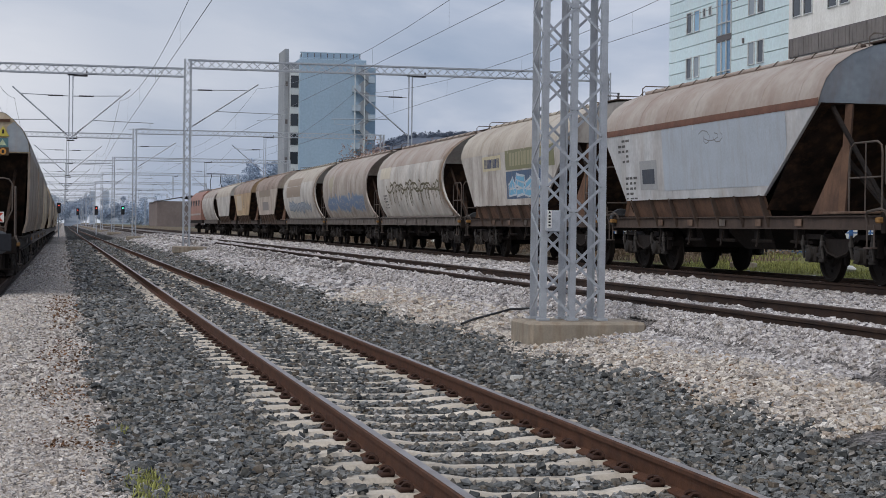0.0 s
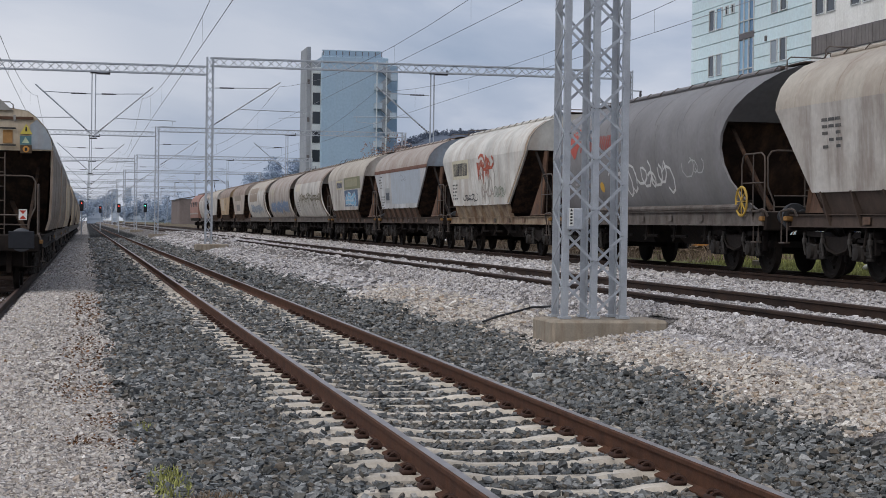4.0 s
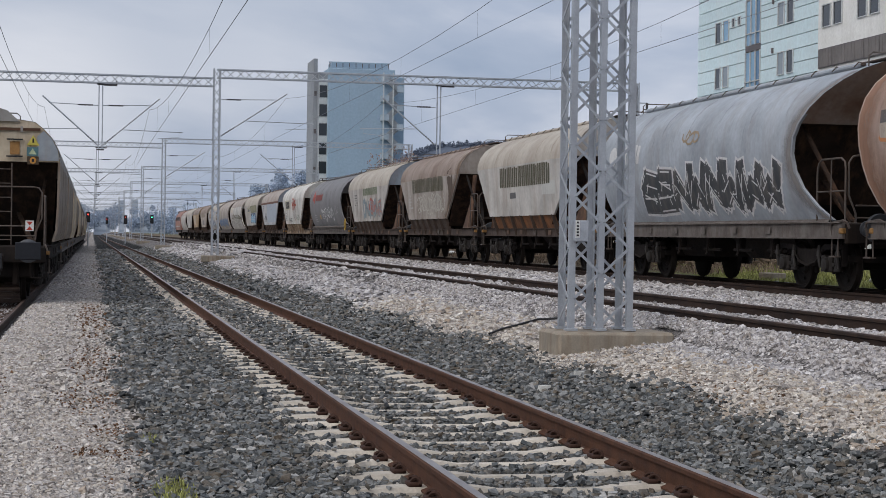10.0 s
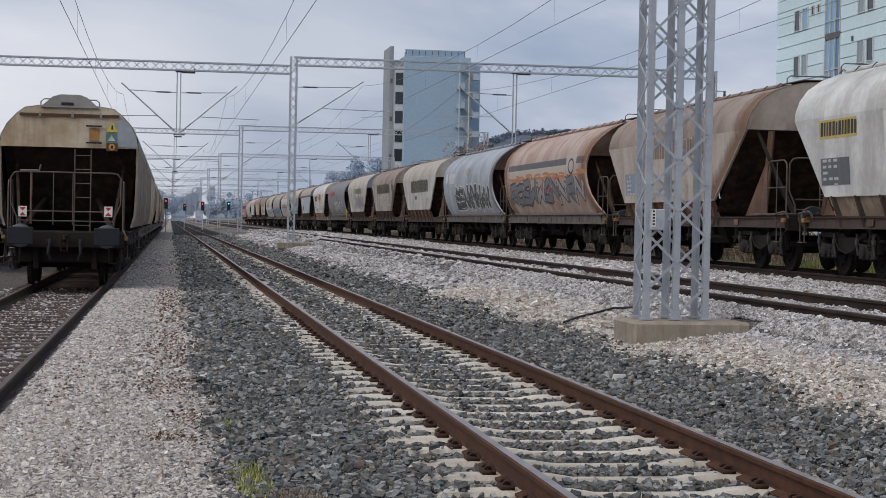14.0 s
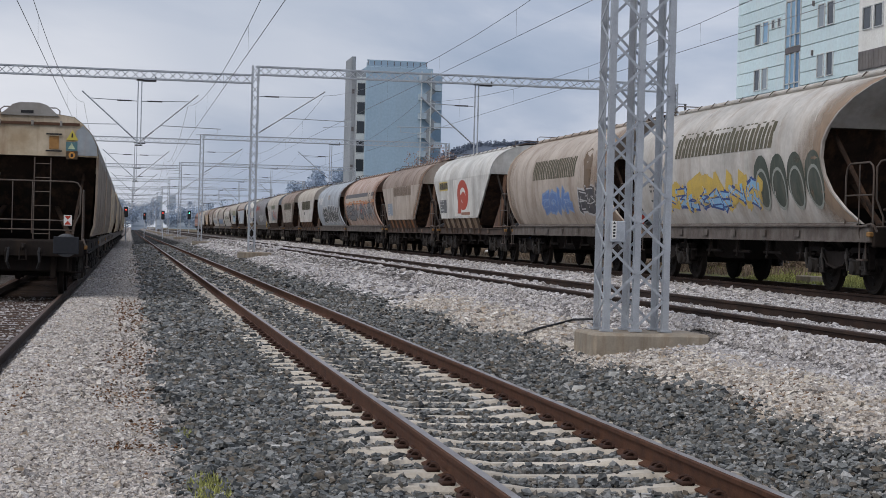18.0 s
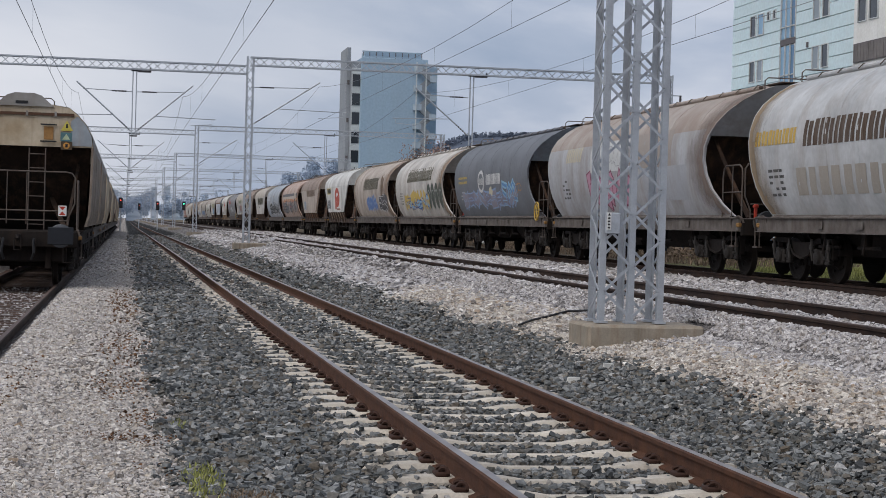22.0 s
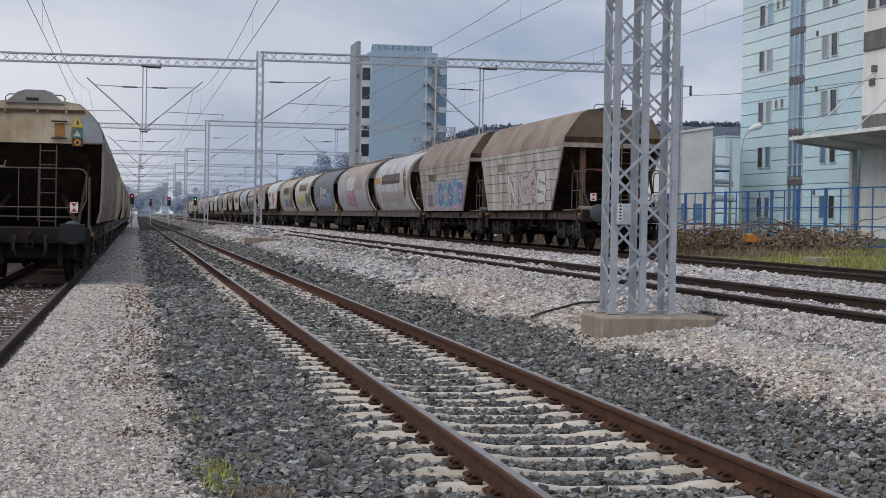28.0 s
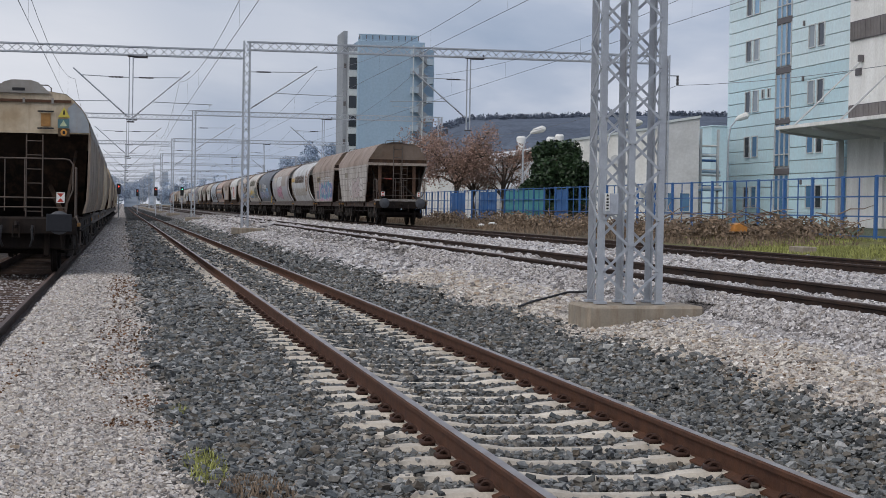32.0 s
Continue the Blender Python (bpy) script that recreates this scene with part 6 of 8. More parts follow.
# ---------------- plants ----------------
def leaf_cloud(name, centres, radii, count, size, material, parent, seed, flat=0.0, squash=1.0):
    """Many small leaves scattered in clumps, as one mesh."""
    rng = np.random.default_rng(seed)
    centres, radii = np.array(centres, float), np.array(radii, float)
    which = rng.integers(0, len(centres), count)
    d = rng.normal(size=(count, 3))
    d /= np.linalg.norm(d, axis=1)[:, None]
    r = radii[which] * (0.45 + 0.6 * rng.random(count) ** 0.6)
    p = centres[which] + d * r[:, None] * np.array([1, 1, squash])
    a = rng.normal(size=(count, 3))
    a /= np.linalg.norm(a, axis=1)[:, None]
    b = np.cross(a, rng.normal(size=(count, 3)))
    b /= np.linalg.norm(b, axis=1)[:, None]
    s = size * (0.6 + 0.8 * rng.random(count))[:, None]
    v = np.stack([p - a * s, p + b * s * 0.5, p + a * s, p - b * s * 0.5], 1).reshape(-1, 3)
    f = np.arange(count * 4).reshape(-1, 4)
    me = bpy.data.meshes.new(name)
    me.from_pydata(v.tolist(), [], f.tolist())
    me.materials.append(material)
    ob = new(name, me)
    if parent:
        ob.parent = parent
        tagged(ob, kind="stuff")
    return ob


def tree(label, x, y, z, h, spread, leaf_mat, count, size, seed, trunk_mat, limbs=14, start=0.3, crown=0.55):
    root = thing("tree", label, "tree", pose(x, y, z))
    rnd = random.Random(seed)
    part("trunk", Geo().tube([(0, 0, -0.1), (0.05, 0.02, h * 0.2), (-0.05, 0.05, h * 0.45), (0.02, 0, h * 0.8)], [h * 0.035, h * 0.028, h * 0.02, h * 0.006], 8), trunk_mat, root)
    tips = []
    for k in range(limbs):
        a = k * 2.4 + rnd.uniform(-0.3, 0.3)
        z0 = h * rnd.uniform(start, 0.6)
        r = spread * rnd.uniform(0.55, 1.0)
        z1 = h * rnd.uniform(max(start, 0.45), 0.98)
        p0, p2 = Vector((0, 0, z0)), Vector((math.cos(a) * r, math.sin(a) * r, z1))
        p1 = p0.lerp(p2, 0.5) + Vector((0, 0, h * 0.05))
        part("limb", Geo().tube([p0, p1, p2], [h * 0.014, h * 0.009, h * 0.003], 6), trunk_mat, root)
        g = Geo()
        for q in range(5):
            e = p1.lerp(p2, rnd.random()) + Vector((rnd.uniform(-1, 1), rnd.uniform(-1, 1), rnd.uniform(-0.3, 1))) * spread * 0.35
            g.tube([p1.lerp(p2, rnd.uniform(0, 0.9)), e], [h * 0.005, h * 0.0015], 4)
            tips.append(e)
        part("twigs", g, trunk_mat, root)
        tips += [p2, p1.lerp(p2, 0.6)]
    if count:
        leaf_cloud("crown", tips, [spread * crown * rnd.uniform(0.35, 0.7) for _ in tips], count, size, leaf_mat, root, seed)
    return root


M_BARK = mat("grey_brown_bark", (0.10, 0.08, 0.065), 0.9, scale=3)
M_DRYLEAF = mat("dry_brown_leaf", (0.34, 0.225, 0.18), 0.8, island=0.45, scale=2, bump=0)
M_IVY = mat("dark_ivy_leaf", (0.028, 0.055, 0.022), 0.45, island=0.6, scale=2, bump=0, spec=0.4)
M_TWIG = mat("bare_twig_haze", (0.13, 0.12, 0.115), 0.9, island=0.4, scale=2, bump=0)
M_DRYGRASS = mat("dry_grass", (0.235, 0.175, 0.125), 0.9, island=0.5, scale=2, bump=0)
M_GRASS = mat("green_grass", (0.29, 0.30, 0.10), 0.8, island=0.5, scale=2, bump=0)
M_BRANCH = mat("cut_branch_bark", (0.24, 0.175, 0.13), 0.9, dark=(0.09, 0.058, 0.042), scale=4, rand=0.5)

tree("broad tree with dry brown leaves behind the blue fence", 23.2, 120, 0.5, 6.6, 2.9, M_DRYLEAF, 15000, 0.075, 11, M_BARK, 20, 0.28)
tree("thin tree with sparse brown leaves behind the fence", 26.8, 121, 0.5, 5.4, 1.8, M_DRYLEAF, 4200, 0.07, 12, M_BARK, 14)
tree("thin bare tree with few brown leaves", 25.2, 124, 0.5, 4.6, 1.3, M_DRYLEAF, 1800, 0.07, 13, M_BARK, 14)


def ivy_tree():
    root = thing("ivy_covered_tree", "dense dark green ivy-covered tree above the fence", "tree", pose(24.2, 95.5, 0.5))
    part("trunk", Geo().tube([(0, 0, -0.1), (0.1, 0, 2.2), (0, 0, 4.2)], [0.25, 0.18, 0.06], 8), M_BARK, root)
    rnd = random.Random(4)
    cs, rs = [], []
    for k in range(46):
        a, z = rnd.uniform(0, 6.28), rnd.uniform(0.7, 4.3)
        r = 1.65 * math.sin(min(1, (4.9 - z) / 2.0) * 1.57) * rnd.uniform(0.45, 1.0)
        cs.append((math.cos(a) * r, math.sin(a) * r, z))
        rs.append(rnd.uniform(0.4, 0.75))
    leaf_cloud("crown", cs, rs, 26000, 0.12, M_IVY, root, 9)


ivy_tree()


def treeline(label, x0, x1, y, h, n, seed, mat_):
    """A belt of bare far trees as one mass of crowns."""
    rnd = random.Random(seed)
    cs, rs = [], []
    for k in range(n):
        x = x0 + (x1 - x0) * rnd.random()
        hh = h * rnd.uniform(0.55, 1.0)
        for q in range(5):
            cs.append((x + rnd.uniform(-1.5, 1.5), y + rnd.uniform(-6, 6), hh * rnd.uniform(0.3, 0.95)))
            rs.append(rnd.uniform(1.0, 2.4))
    ob = leaf_cloud("far_trees", cs, rs, n * 520, 0.34, mat_, None, seed)
    tagged(ob, label, "trees", kind="stuff")


# distance haze is put into this pale blue tree colour
M_FARTREE_HAZE = mat("far_wood_haze", (0.36, 0.44, 0.56), 0.9, island=0.35, scale=0.2, bump=0)
treeline("bare haze-tinted winter trees on the slope beside the tower", 47.0, 56.0, 520, 17, 34, 21, M_FARTREE_HAZE)
treeline("tall bare haze-tinted trees before the tower", 54.0, 72.0, 520, 22.5, 70, 25, M_FARTREE_HAZE)
treeline("bare winter trees along the far line", 22, 60, 620, 9, 34, 22, M_FARTREE_HAZE)
treeline("hazy bare trees round the end of the straight", -16, 40, 700, 13, 44, 24, M_FARTREE_HAZE)
treeline("bare trees left of the far line", -70, -12, 560, 9, 40, 23, M_FARTREE_HAZE)


def hills():
    rng = np.random.default_rng(8)
    xs, ys = np.linspace(40, 900, 150), np.linspace(700, 1500, 40)
    X, Y = np.meshgrid(xs, ys)
    ridge = np.interp(X[0], [40, 80, 130, 180, 212, 320, 500, 900], [1, 3, 11, 38, 58, 64, 68, 66])
    t = (Y - 700) / 420
    Z = np.minimum(1, np.sin(np.clip(t, 0, 1) * np.pi / 2)) * ridge[None, :] + rng.normal(0, 0.25, X.shape)
    h, w = X.shape
    i = np.arange(h * w).reshape(h, w)
    f = np.stack([i[:-1, :-1], i[:-1, 1:], i[1:, 1:], i[1:, :-1]], -1).reshape(-1, 4)
    me = bpy.data.meshes.new("wooded_hill")
    me.from_pydata(np.stack([X, Y, Z], -1).reshape(-1, 3).tolist(), [], f.tolist())
    # the blue in the hill's tones is painted aerial haze over winter woods
    me.materials.append(mat("hazed_winter_hill", (0.100, 0.122, 0.165), 0.95, dark=(0.058, 0.074, 0.105), scale=0.035, amount=0.9, grain=0.3, fine=0.4, bump=0, world_space=True))
    me.polygons.foreach_set("use_smooth", [True] * len(me.polygons))
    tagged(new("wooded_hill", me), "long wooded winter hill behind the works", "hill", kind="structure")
    rnd = random.Random(3)
    cs, rs = [], []
    for k in range(700):
        x = rnd.uniform(125, 520)
        yy = rnd.uniform(1060, 1125)
        zz = float(np.interp(x, xs, ridge)) * math.sin(min(1, (yy - 700) / 420) * math.pi / 2)
        cs.append((x, yy, zz + rnd.uniform(-1.0, 1.6)))
        rs.append(rnd.uniform(1.6, 3.4))
    # crowns carry the same painted haze blue as the slope
    ob = leaf_cloud("hill_woods", cs, rs, 36000, 0.8, mat("hazed_hill_crowns", (0.115, 0.14, 0.19), 0.95, island=0.15, scale=0.05, bump=0), None, 31)
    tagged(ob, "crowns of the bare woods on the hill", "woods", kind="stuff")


hills()


def brush():
    """Cut branches piled beside the outer track, dry stalks and grass."""
    rnd = random.Random(17)
    for cx, cy, n in ((19.0, 51.0, 70), (17.9, 55.0, 44), (18.4, 63.0, 18), (18.6, 70, 12), (20.4, 50.5, 50), (19, 78, 9), (19.5, 88, 8), (19, 100, 7)):
        root = thing("brush_pile", "pile of cut brown branches and twigs", "brushwood", pose(cx, cy, float(land(cx, cy))), "brush piles beside the fence")
        for k in range(n):
            a = rnd.uniform(0, 6.28)
            ln = rnd.uniform(0.5, 1.5)
            px, py, pz = rnd.uniform(-1.0, 1.0), rnd.uniform(-2.4, 2.4), rnd.uniform(0.0, 0.85)
            up = rnd.uniform(-0.2, 0.42)
            p = [Vector((px, py, pz))]
            for q in range(3):
                a += rnd.uniform(-0.5, 0.5)
                p.append(p[-1] + Vector((math.cos(a), math.sin(a), up + rnd.uniform(-0.3, 0.2))) * ln / 3)
                p[-1].z = max(0.02, p[-1].z)
            r = rnd.uniform(0.010, 0.030)
            part("branch", Geo().tube(p, [r, r * 0.8, r * 0.6, r * 0.3], 5), M_BRANCH, root)
        leaf_cloud("twig_litter", [(rnd.uniform(-1.1, 1.1), rnd.uniform(-2.6, 2.6), rnd.uniform(0.1, 0.5)) for _ in range(24)], [0.5] * 24, 1500, 0.07, M_DRYGRASS, root, int(cy), squash=0.6)
    block = thing("concrete_block", "small weathered concrete block on the grass", "concrete block", pose(16.2, 39.5, 0.40))
    part("block", Geo().box(0, 0, 0.06, 0.35, 0.9, 0.22, 0.02), M_CONC, block)
    for x, y, s in ((16.9, 35.2, 0.16), (17.3, 83, 0.18), (18.5, 86, 0.2)):
        bag = thing("rubbish_bag", "crumpled white rubbish bag on the grass", "rubbish", pose(x, y, float(land(x, y))))
        g = Geo()
        rows = []
        for i in range(7):
            rows.append([(s * (1 + 0.25 * math.sin(3 * j + i)) * math.sin(math.pi * i / 6) * math.cos(j * math.pi / 5), s * 1.5 * (1 + 0.2 * math.cos(2 * j + i)) * math.sin(math.pi * i / 6) * math.sin(j * math.pi / 5), s * (0.6 - 0.6 * math.cos(math.pi * i / 6) * 0.9)) for j in range(11)])
        part("bag", g.grid(rows), M_WHITE, bag)
    o = thing("orange_crate", "ochre orange plastic sheet lying on the branches", "crate", pose(18.42, 50.0, 0.80))
    part("sheet", Geo().prism([(-0.2, 0), (-0.17, 0.2), (0.08, 0.26), (0.22, 0.16), (0.2, 0)], -0.2, 0.25), mat("ochre_orange", (0.55, 0.24, 0.06), 0.6), o)


brush()


def blades(name, label, x0, x1, y0, y1, n, h, material, seed, zoff=0.0, oval=False):
    """Grass blades as one mesh."""
    rng = np.random.default_rng(seed)
    x, y = rng.uniform(x0, x1, n), rng.uniform(y0, y1, n)
    keep = noise_field(x * 0.9, y * 0.5, seed) > 0.35
    if oval:
        keep = rng.random(n) > ((x - (x0 + x1) / 2) / (x1 - x0) * 2) ** 2 + ((y - (y0 + y1) / 2) / (y1 - y0) * 2) ** 2
    x, y = x[keep], y[keep]
    n = len(x)
    z = land(x, y) + zoff
    a = rng.uniform(0, 6.28, n)
    hh = h * rng.uniform(0.4, 1.2, n)
    w = np.minimum(0.012, hh * 0.12) + hh * 0.05
    lean = rng.normal(0, 0.35, (n, 2)) * hh[:, None]
    p = np.stack([x, y, z], 1)
    d = np.stack([np.cos(a), np.sin(a), np.zeros(n)], 1) * w[:, None]
    top = p + np.stack([lean[:, 0], lean[:, 1], hh], 1)
    v = np.stack([p - d, p + d, top], 1).reshape(-1, 3)
    me = bpy.data.meshes.new(name)
    me.from_pydata(v.tolist(), [], np.arange(n * 3).reshape(-1, 3).tolist())
    me.materials.append(material)
    tagged(new(name, me), label, "grass", kind="stuff")


def noise_field(x, y, seed):
    rng = np.random.default_rng(seed + 100)
    t = np.zeros_like(x)
    for k in range(6):
        fx, fy, ph = rng.normal(0, 1.2), rng.normal(0, 1.2), rng.uniform(0, 6.28)
        t += np.sin(fx * x + fy * y + ph)
    return 0.5 + t / 7


blades("grass", "short green grass beside the outer track", 15.3, 18.5, 22, 48, 14000, 0.09, M_GRASS, 41)
blades("dry_grass", "tall dry brown stalks before the fence", 16.2, 22, 44, 130, 18000, 0.22, M_DRYGRASS, 42)
blades("grass", "green grass strip before the fence", 18, 22, 30, 60, 9000, 0.11, M_GRASS, 43)
blades("weeds", "small green weeds on the gravel edge", 0.36, 0.64, 9.4, 10.8, 1500, 0.048, M_GRASS, 44, 0.015, True)
blades("weeds", "small tuft of green weeds beside the path", 0.38, 0.50, 12.7, 13.2, 130, 0.045, M_GRASS, 47, 0.015, True)
blades("weeds", "dry weeds on the gravel edge", 0.5, 0.95, 8.8, 9.8, 2600, 0.048, M_DRYGRASS, 45, 0.015, True)
blades("weeds", "weeds between path and ballast far along", 0.0, 0.5, 45, 130, 700, 0.10, M_DRYGRASS, 46)


# ---------------- signals and the far town ----------------
def signal(x, y, h, lit):
    root = thing("railway_signal", "railway light signal on a mast with a red lamp", "signal", pose(x, y, float(land(x, y))), "light signals")
    part("mast", Geo().tube([(0, 0, 0), (0, 0, h)], 0.07, 6), M_STEEL, root)
    part("head", Geo().box(0, -0.06, h - 0.5, 0.5, 0.2, 1.3, 0.05), M_BLACK, root)
    part("lamp", Geo().lathe([(-0.2, 0.085), (-0.16, 0.085)], "y", 12, (0, 0, h - 0.2)), lit, root, "lit signal lamp")


RED_GLOW = glow("red_signal_light", (1.0, 0.06, 0.04), 2.0)
GREEN_GLOW = glow("green_signal_light", (0.1, 1.0, 0.55), 3.0)
for x, y, h, m in ((-0.56, 215, 4.0, RED_GLOW), (2.6, 330, 4.5, RED_GLOW), (4.65, 255, 4.0, RED_GLOW), (8.6, 260, 3.4, GREEN_GLOW)):
    signal(x, y, h, m)

# far town colours are paled and blued to paint in the distance haze
M_DISTWIN = mat("hazed_town_window", (0.36, 0.42, 0.50), 0.6, bump=0)
M_HAZE = mat("hazed_town_wall", (0.44, 0.50, 0.58), 0.95, dark=(0.40, 0.46, 0.54), scale=0.1, fine=1, bump=0)
for x, y, w, h in ((14.5, 900, 2.6, 18), (23, 980, 3.4, 20), (5, 1000, 9, 14), (-9, 990, 10, 17), (-24, 1050, 12, 10), (33, 1050, 12, 11), (-44, 950, 16, 12), (-75, 1000, 20, 15), (52, 1100, 16, 12)):
    b = thing("far_building", "hazy far town building", "building", pose(x, y, -0.6))
    part("wall", Geo().box(0, 8, h / 2, w, 16, h), M_HAZE, b)
    for fl in range(int(h // 4)):
        part("window_strip", Geo().box(0, -0.06, 2.4 + fl * 4, w * 0.86, 0.1, 1.2), M_DISTWIN, b)


# ---------------- paint on the wagon sides ----------------
FLAT = {}


def flat(c, wear=0.5):
    key = tuple(round(x, 3) for x in c)
    if key not in FLAT:
        FLAT[key] = mat("side_paint", c, 0.65, dark=tuple(x * 0.7 + 0.06 for x in c), scale=2.2, amount=wear, fine=30, bump=0, streak=(0.27, 0.22, 0.18), streak_amount=0.35, streak_scale=3)
    return FLAT[key]


def creeping_rust(c):
    """Rust that is solid at the plate's edge and breaks up inwards."""
    key = ("rust",) + tuple(round(x, 3) for x in c)
    if key in FLAT:
        return FLAT[key]
    m = bpy.data.materials.new("creeping_rust")
    m.use_nodes = True
    nt = m.node_tree
    n, ln = nt.nodes.new, nt.links.new
    b = nt.nodes["Principled BSDF"]
    b.inputs["Base Color"].default_value, b.inputs["Roughness"].default_value = (*c, 1), 0.8
    b.inputs["Specular IOR Level"].default_value = 0.2
    uv = n("ShaderNodeUVMap")
    sep = n("ShaderNodeSeparateXYZ")
    ln(uv.outputs[0], sep.inputs[0])
    mp = n("ShaderNodeMapping")
    mp.inputs["Scale"].default_value = (2.2, 2.2, 0.9)
    ln(n("ShaderNodeTexCoord").outputs["Object"], mp.inputs["Vector"])
    no = n("ShaderNodeTexNoise")
    no.inputs["Scale"].default_value, no.inputs["Detail"].default_value, no.inputs["Roughness"].default_value = 1.5, 7, 0.65
    ln(mp.outputs[0], no.inputs["Vector"])
    ad = n("ShaderNodeMath")
    ad.operation = "SUBTRACT"
    ln(no.outputs["Fac"], ad.inputs[0])
    ln(sep.outputs["X"], ad.inputs[1])
    mr = n("ShaderNodeMapRange")
    mr.inputs["From Min"].default_value, mr.inputs["From Max"].default_value = -0.42, 0.5
    mr.inputs["To Max"].default_value = 0.92
    ln(ad.outputs[0], mr.inputs["Value"])
    tr = n("ShaderNodeBsdfTransparent")
    mx = n("ShaderNodeMixShader")
    ln(mr.outputs[0], mx.inputs["Fac"])
    ln(tr.outputs[0], mx.inputs[1])
    ln(b.outputs[0], mx.inputs[2])
    ln(mx.outputs[0], nt.nodes["Material Output"].inputs["Surface"])
    FLAT[key] = m
    return m


class Side:
    """Draws on the near flank of a wagon in metres along it (from its front) and up."""

    def __init__(self, index):
        self.root, self.u, self.L, self.style = TRAIN[index]
        self.shape = SHAPES[self.style]
        self.zmin = self.shape[0][0] + 0.03

    def at(self, v, z, off):
        z = max(self.zmin, min(z, 3.9))
        lo = float(np.interp(z, [r[0] for r in self.shape], [r[2] for r in self.shape])) + 0.05
        hi = self.L - float(np.interp(z, [r[0] for r in self.shape], [r[3] for r in self.shape])) - 0.05
        v = max(lo, min(v, hi))
        return (-(half_width(self.shape, z) + off), -v, z)

    def patch(self, g, v0, v1, z0, z1, off=0.006, slant=0.0, n=6):
        rows = []
        for i in range(n + 1):
            z = z0 + (z1 - z0) * i / n
            rows.append([self.at(v0 + (v1 - v0) * k / n + slant * (z - z0), z, off) for k in range(n + 1)])
        g.grid(rows)

    def stroke(self, g, pts, w, off):
        p = []
        for a, c in zip(pts, pts[1:]):
            n = max(1, int(math.dist(a, c) / 0.16))
            p += [(a[0] + (c[0] - a[0]) * k / n, a[1] + (c[1] - a[1]) * k / n) for k in range(n)]
        p.append(pts[-1])
        rows = []
        for i, q in enumerate(p):
            a, c = p[max(0, i - 1)], p[min(len(p) - 1, i + 1)]
            d = max(1e-6, math.dist(a, c))
            nx, nz = -(c[1] - a[1]) / d * w / 2, (c[0] - a[0]) / d * w / 2
            rows.append([self.at(q[0] + nx, q[1] + nz, off), self.at(q[0], q[1], off), self.at(q[0] - nx, q[1] - nz, off)])
        g.grid(rows)

    def edge(self, width, c, rear=True, z0=None, z1=3.7):
        """Rust that creeps in from the cut edge of the flank."""
        g = Geo()
        rows = []
        k = 3 if rear else 2
        lo = z0 or self.zmin
        zs = sorted(set([round(lo + (z1 - lo) * i / 16, 4) for i in range(17)] + [r[0] for r in self.shape if lo < r[0] < z1]))
        for i, z in enumerate(zs):
            a = float(np.interp(z, [r[0] for r in self.shape], [r[k] for r in self.shape])) + 0.06
            w = width * 1.9
            p, q = (self.L - a - w, self.L - a) if rear else (a, a + w)
            rows.append([(-(half_width(self.shape, z) + 0.007), -(p + (q - p) * j / 3), z) for j in range(4)])
        me = g.grid(rows).mesh("rust_edge", creeping_rust(c))
        across = me.uv_layers.new(name="across")
        for lp in me.loops:
            j = (lp.vertex_index % 4) / 3
            across.data[lp.index].uv = ((1 - j) if rear else j, 0)
        part("rust_edge", me, None, self.root, "rust-brown stained edge")

    def rect(self, name, v0, v1, z0, z1, c, label="", off=0.006, slant=0.0):
        g = Geo()
        self.patch(g, v0, v1, z0, z1, off, slant)
        return part(name, g, flat(c), self.root, label)

    def bars(self, v0, v1, z0, z1, c, n, seed=1, off=0.007, name="lettering", tilt=0.0):
        """A faded word as rows of plain leaning bars, two to a letter."""
        rnd = random.Random(seed)
        g = Geo()
        st = (v1 - v0) / n
        h = z1 - z0
        for k in range(n):
            a = v0 + st * k + st * 0.06
            zz = z0 + tilt * k / n
            split = rnd.uniform(0.36, 0.52)
            self.patch(g, a, a + st * (split - 0.07), zz, zz + h, off, 0.16, 3)
            self.patch(g, a + st * (split + 0.05), a + st * 0.84, zz, zz + h * rnd.choice((1, 1, 0.94)), off, 0.16, 3)
        return part(name, g, flat(c), self.root)

    def data(self, v, z, c=(0.08, 0.08, 0.08)):
        g = Geo()
        rnd = random.Random(int(v * 10))
        for r in range(5):
            for q in range(3):
                if rnd.random() < 0.8:
                    self.patch(g, v + q * 0.26, v + q * 0.26 + rnd.uniform(0.12, 0.24), z - r * 0.11, z - r * 0.11 + 0.05, 0.008, 0, 1)
        part("data_marks", g, flat(c), self.root)

    GLYPHS = (
        (((0, 0), (0.05, 1), (0.9, 0.05), (1, 1)),),
        (((1, 0.92), (0.2, 1), (0.05, 0.6), (0.9, 0.42), (0.85, 0.05), (0, 0.0)),),
        (((0.1, 0), (0.05, 0.9), (0.8, 1), (0.85, 0.55), (0.2, 0.4), (0.9, 0.1)),),
        (((0.12, 0.1), (0.05, 0.85), (0.6, 1), (0.95, 0.75), (0.85, 0.1), (0.4, 0), (0.12, 0.1)),),
        (((0, 1), (0.12, 0.1), (0.5, 0.45), (0.85, 0.08), (1, 1)),),
        (((0.9, 0.8), (0.5, 1), (0.1, 0.8), (0.05, 0.2), (0.5, 0), (0.95, 0.25), (0.6, 0.5)),),
    )

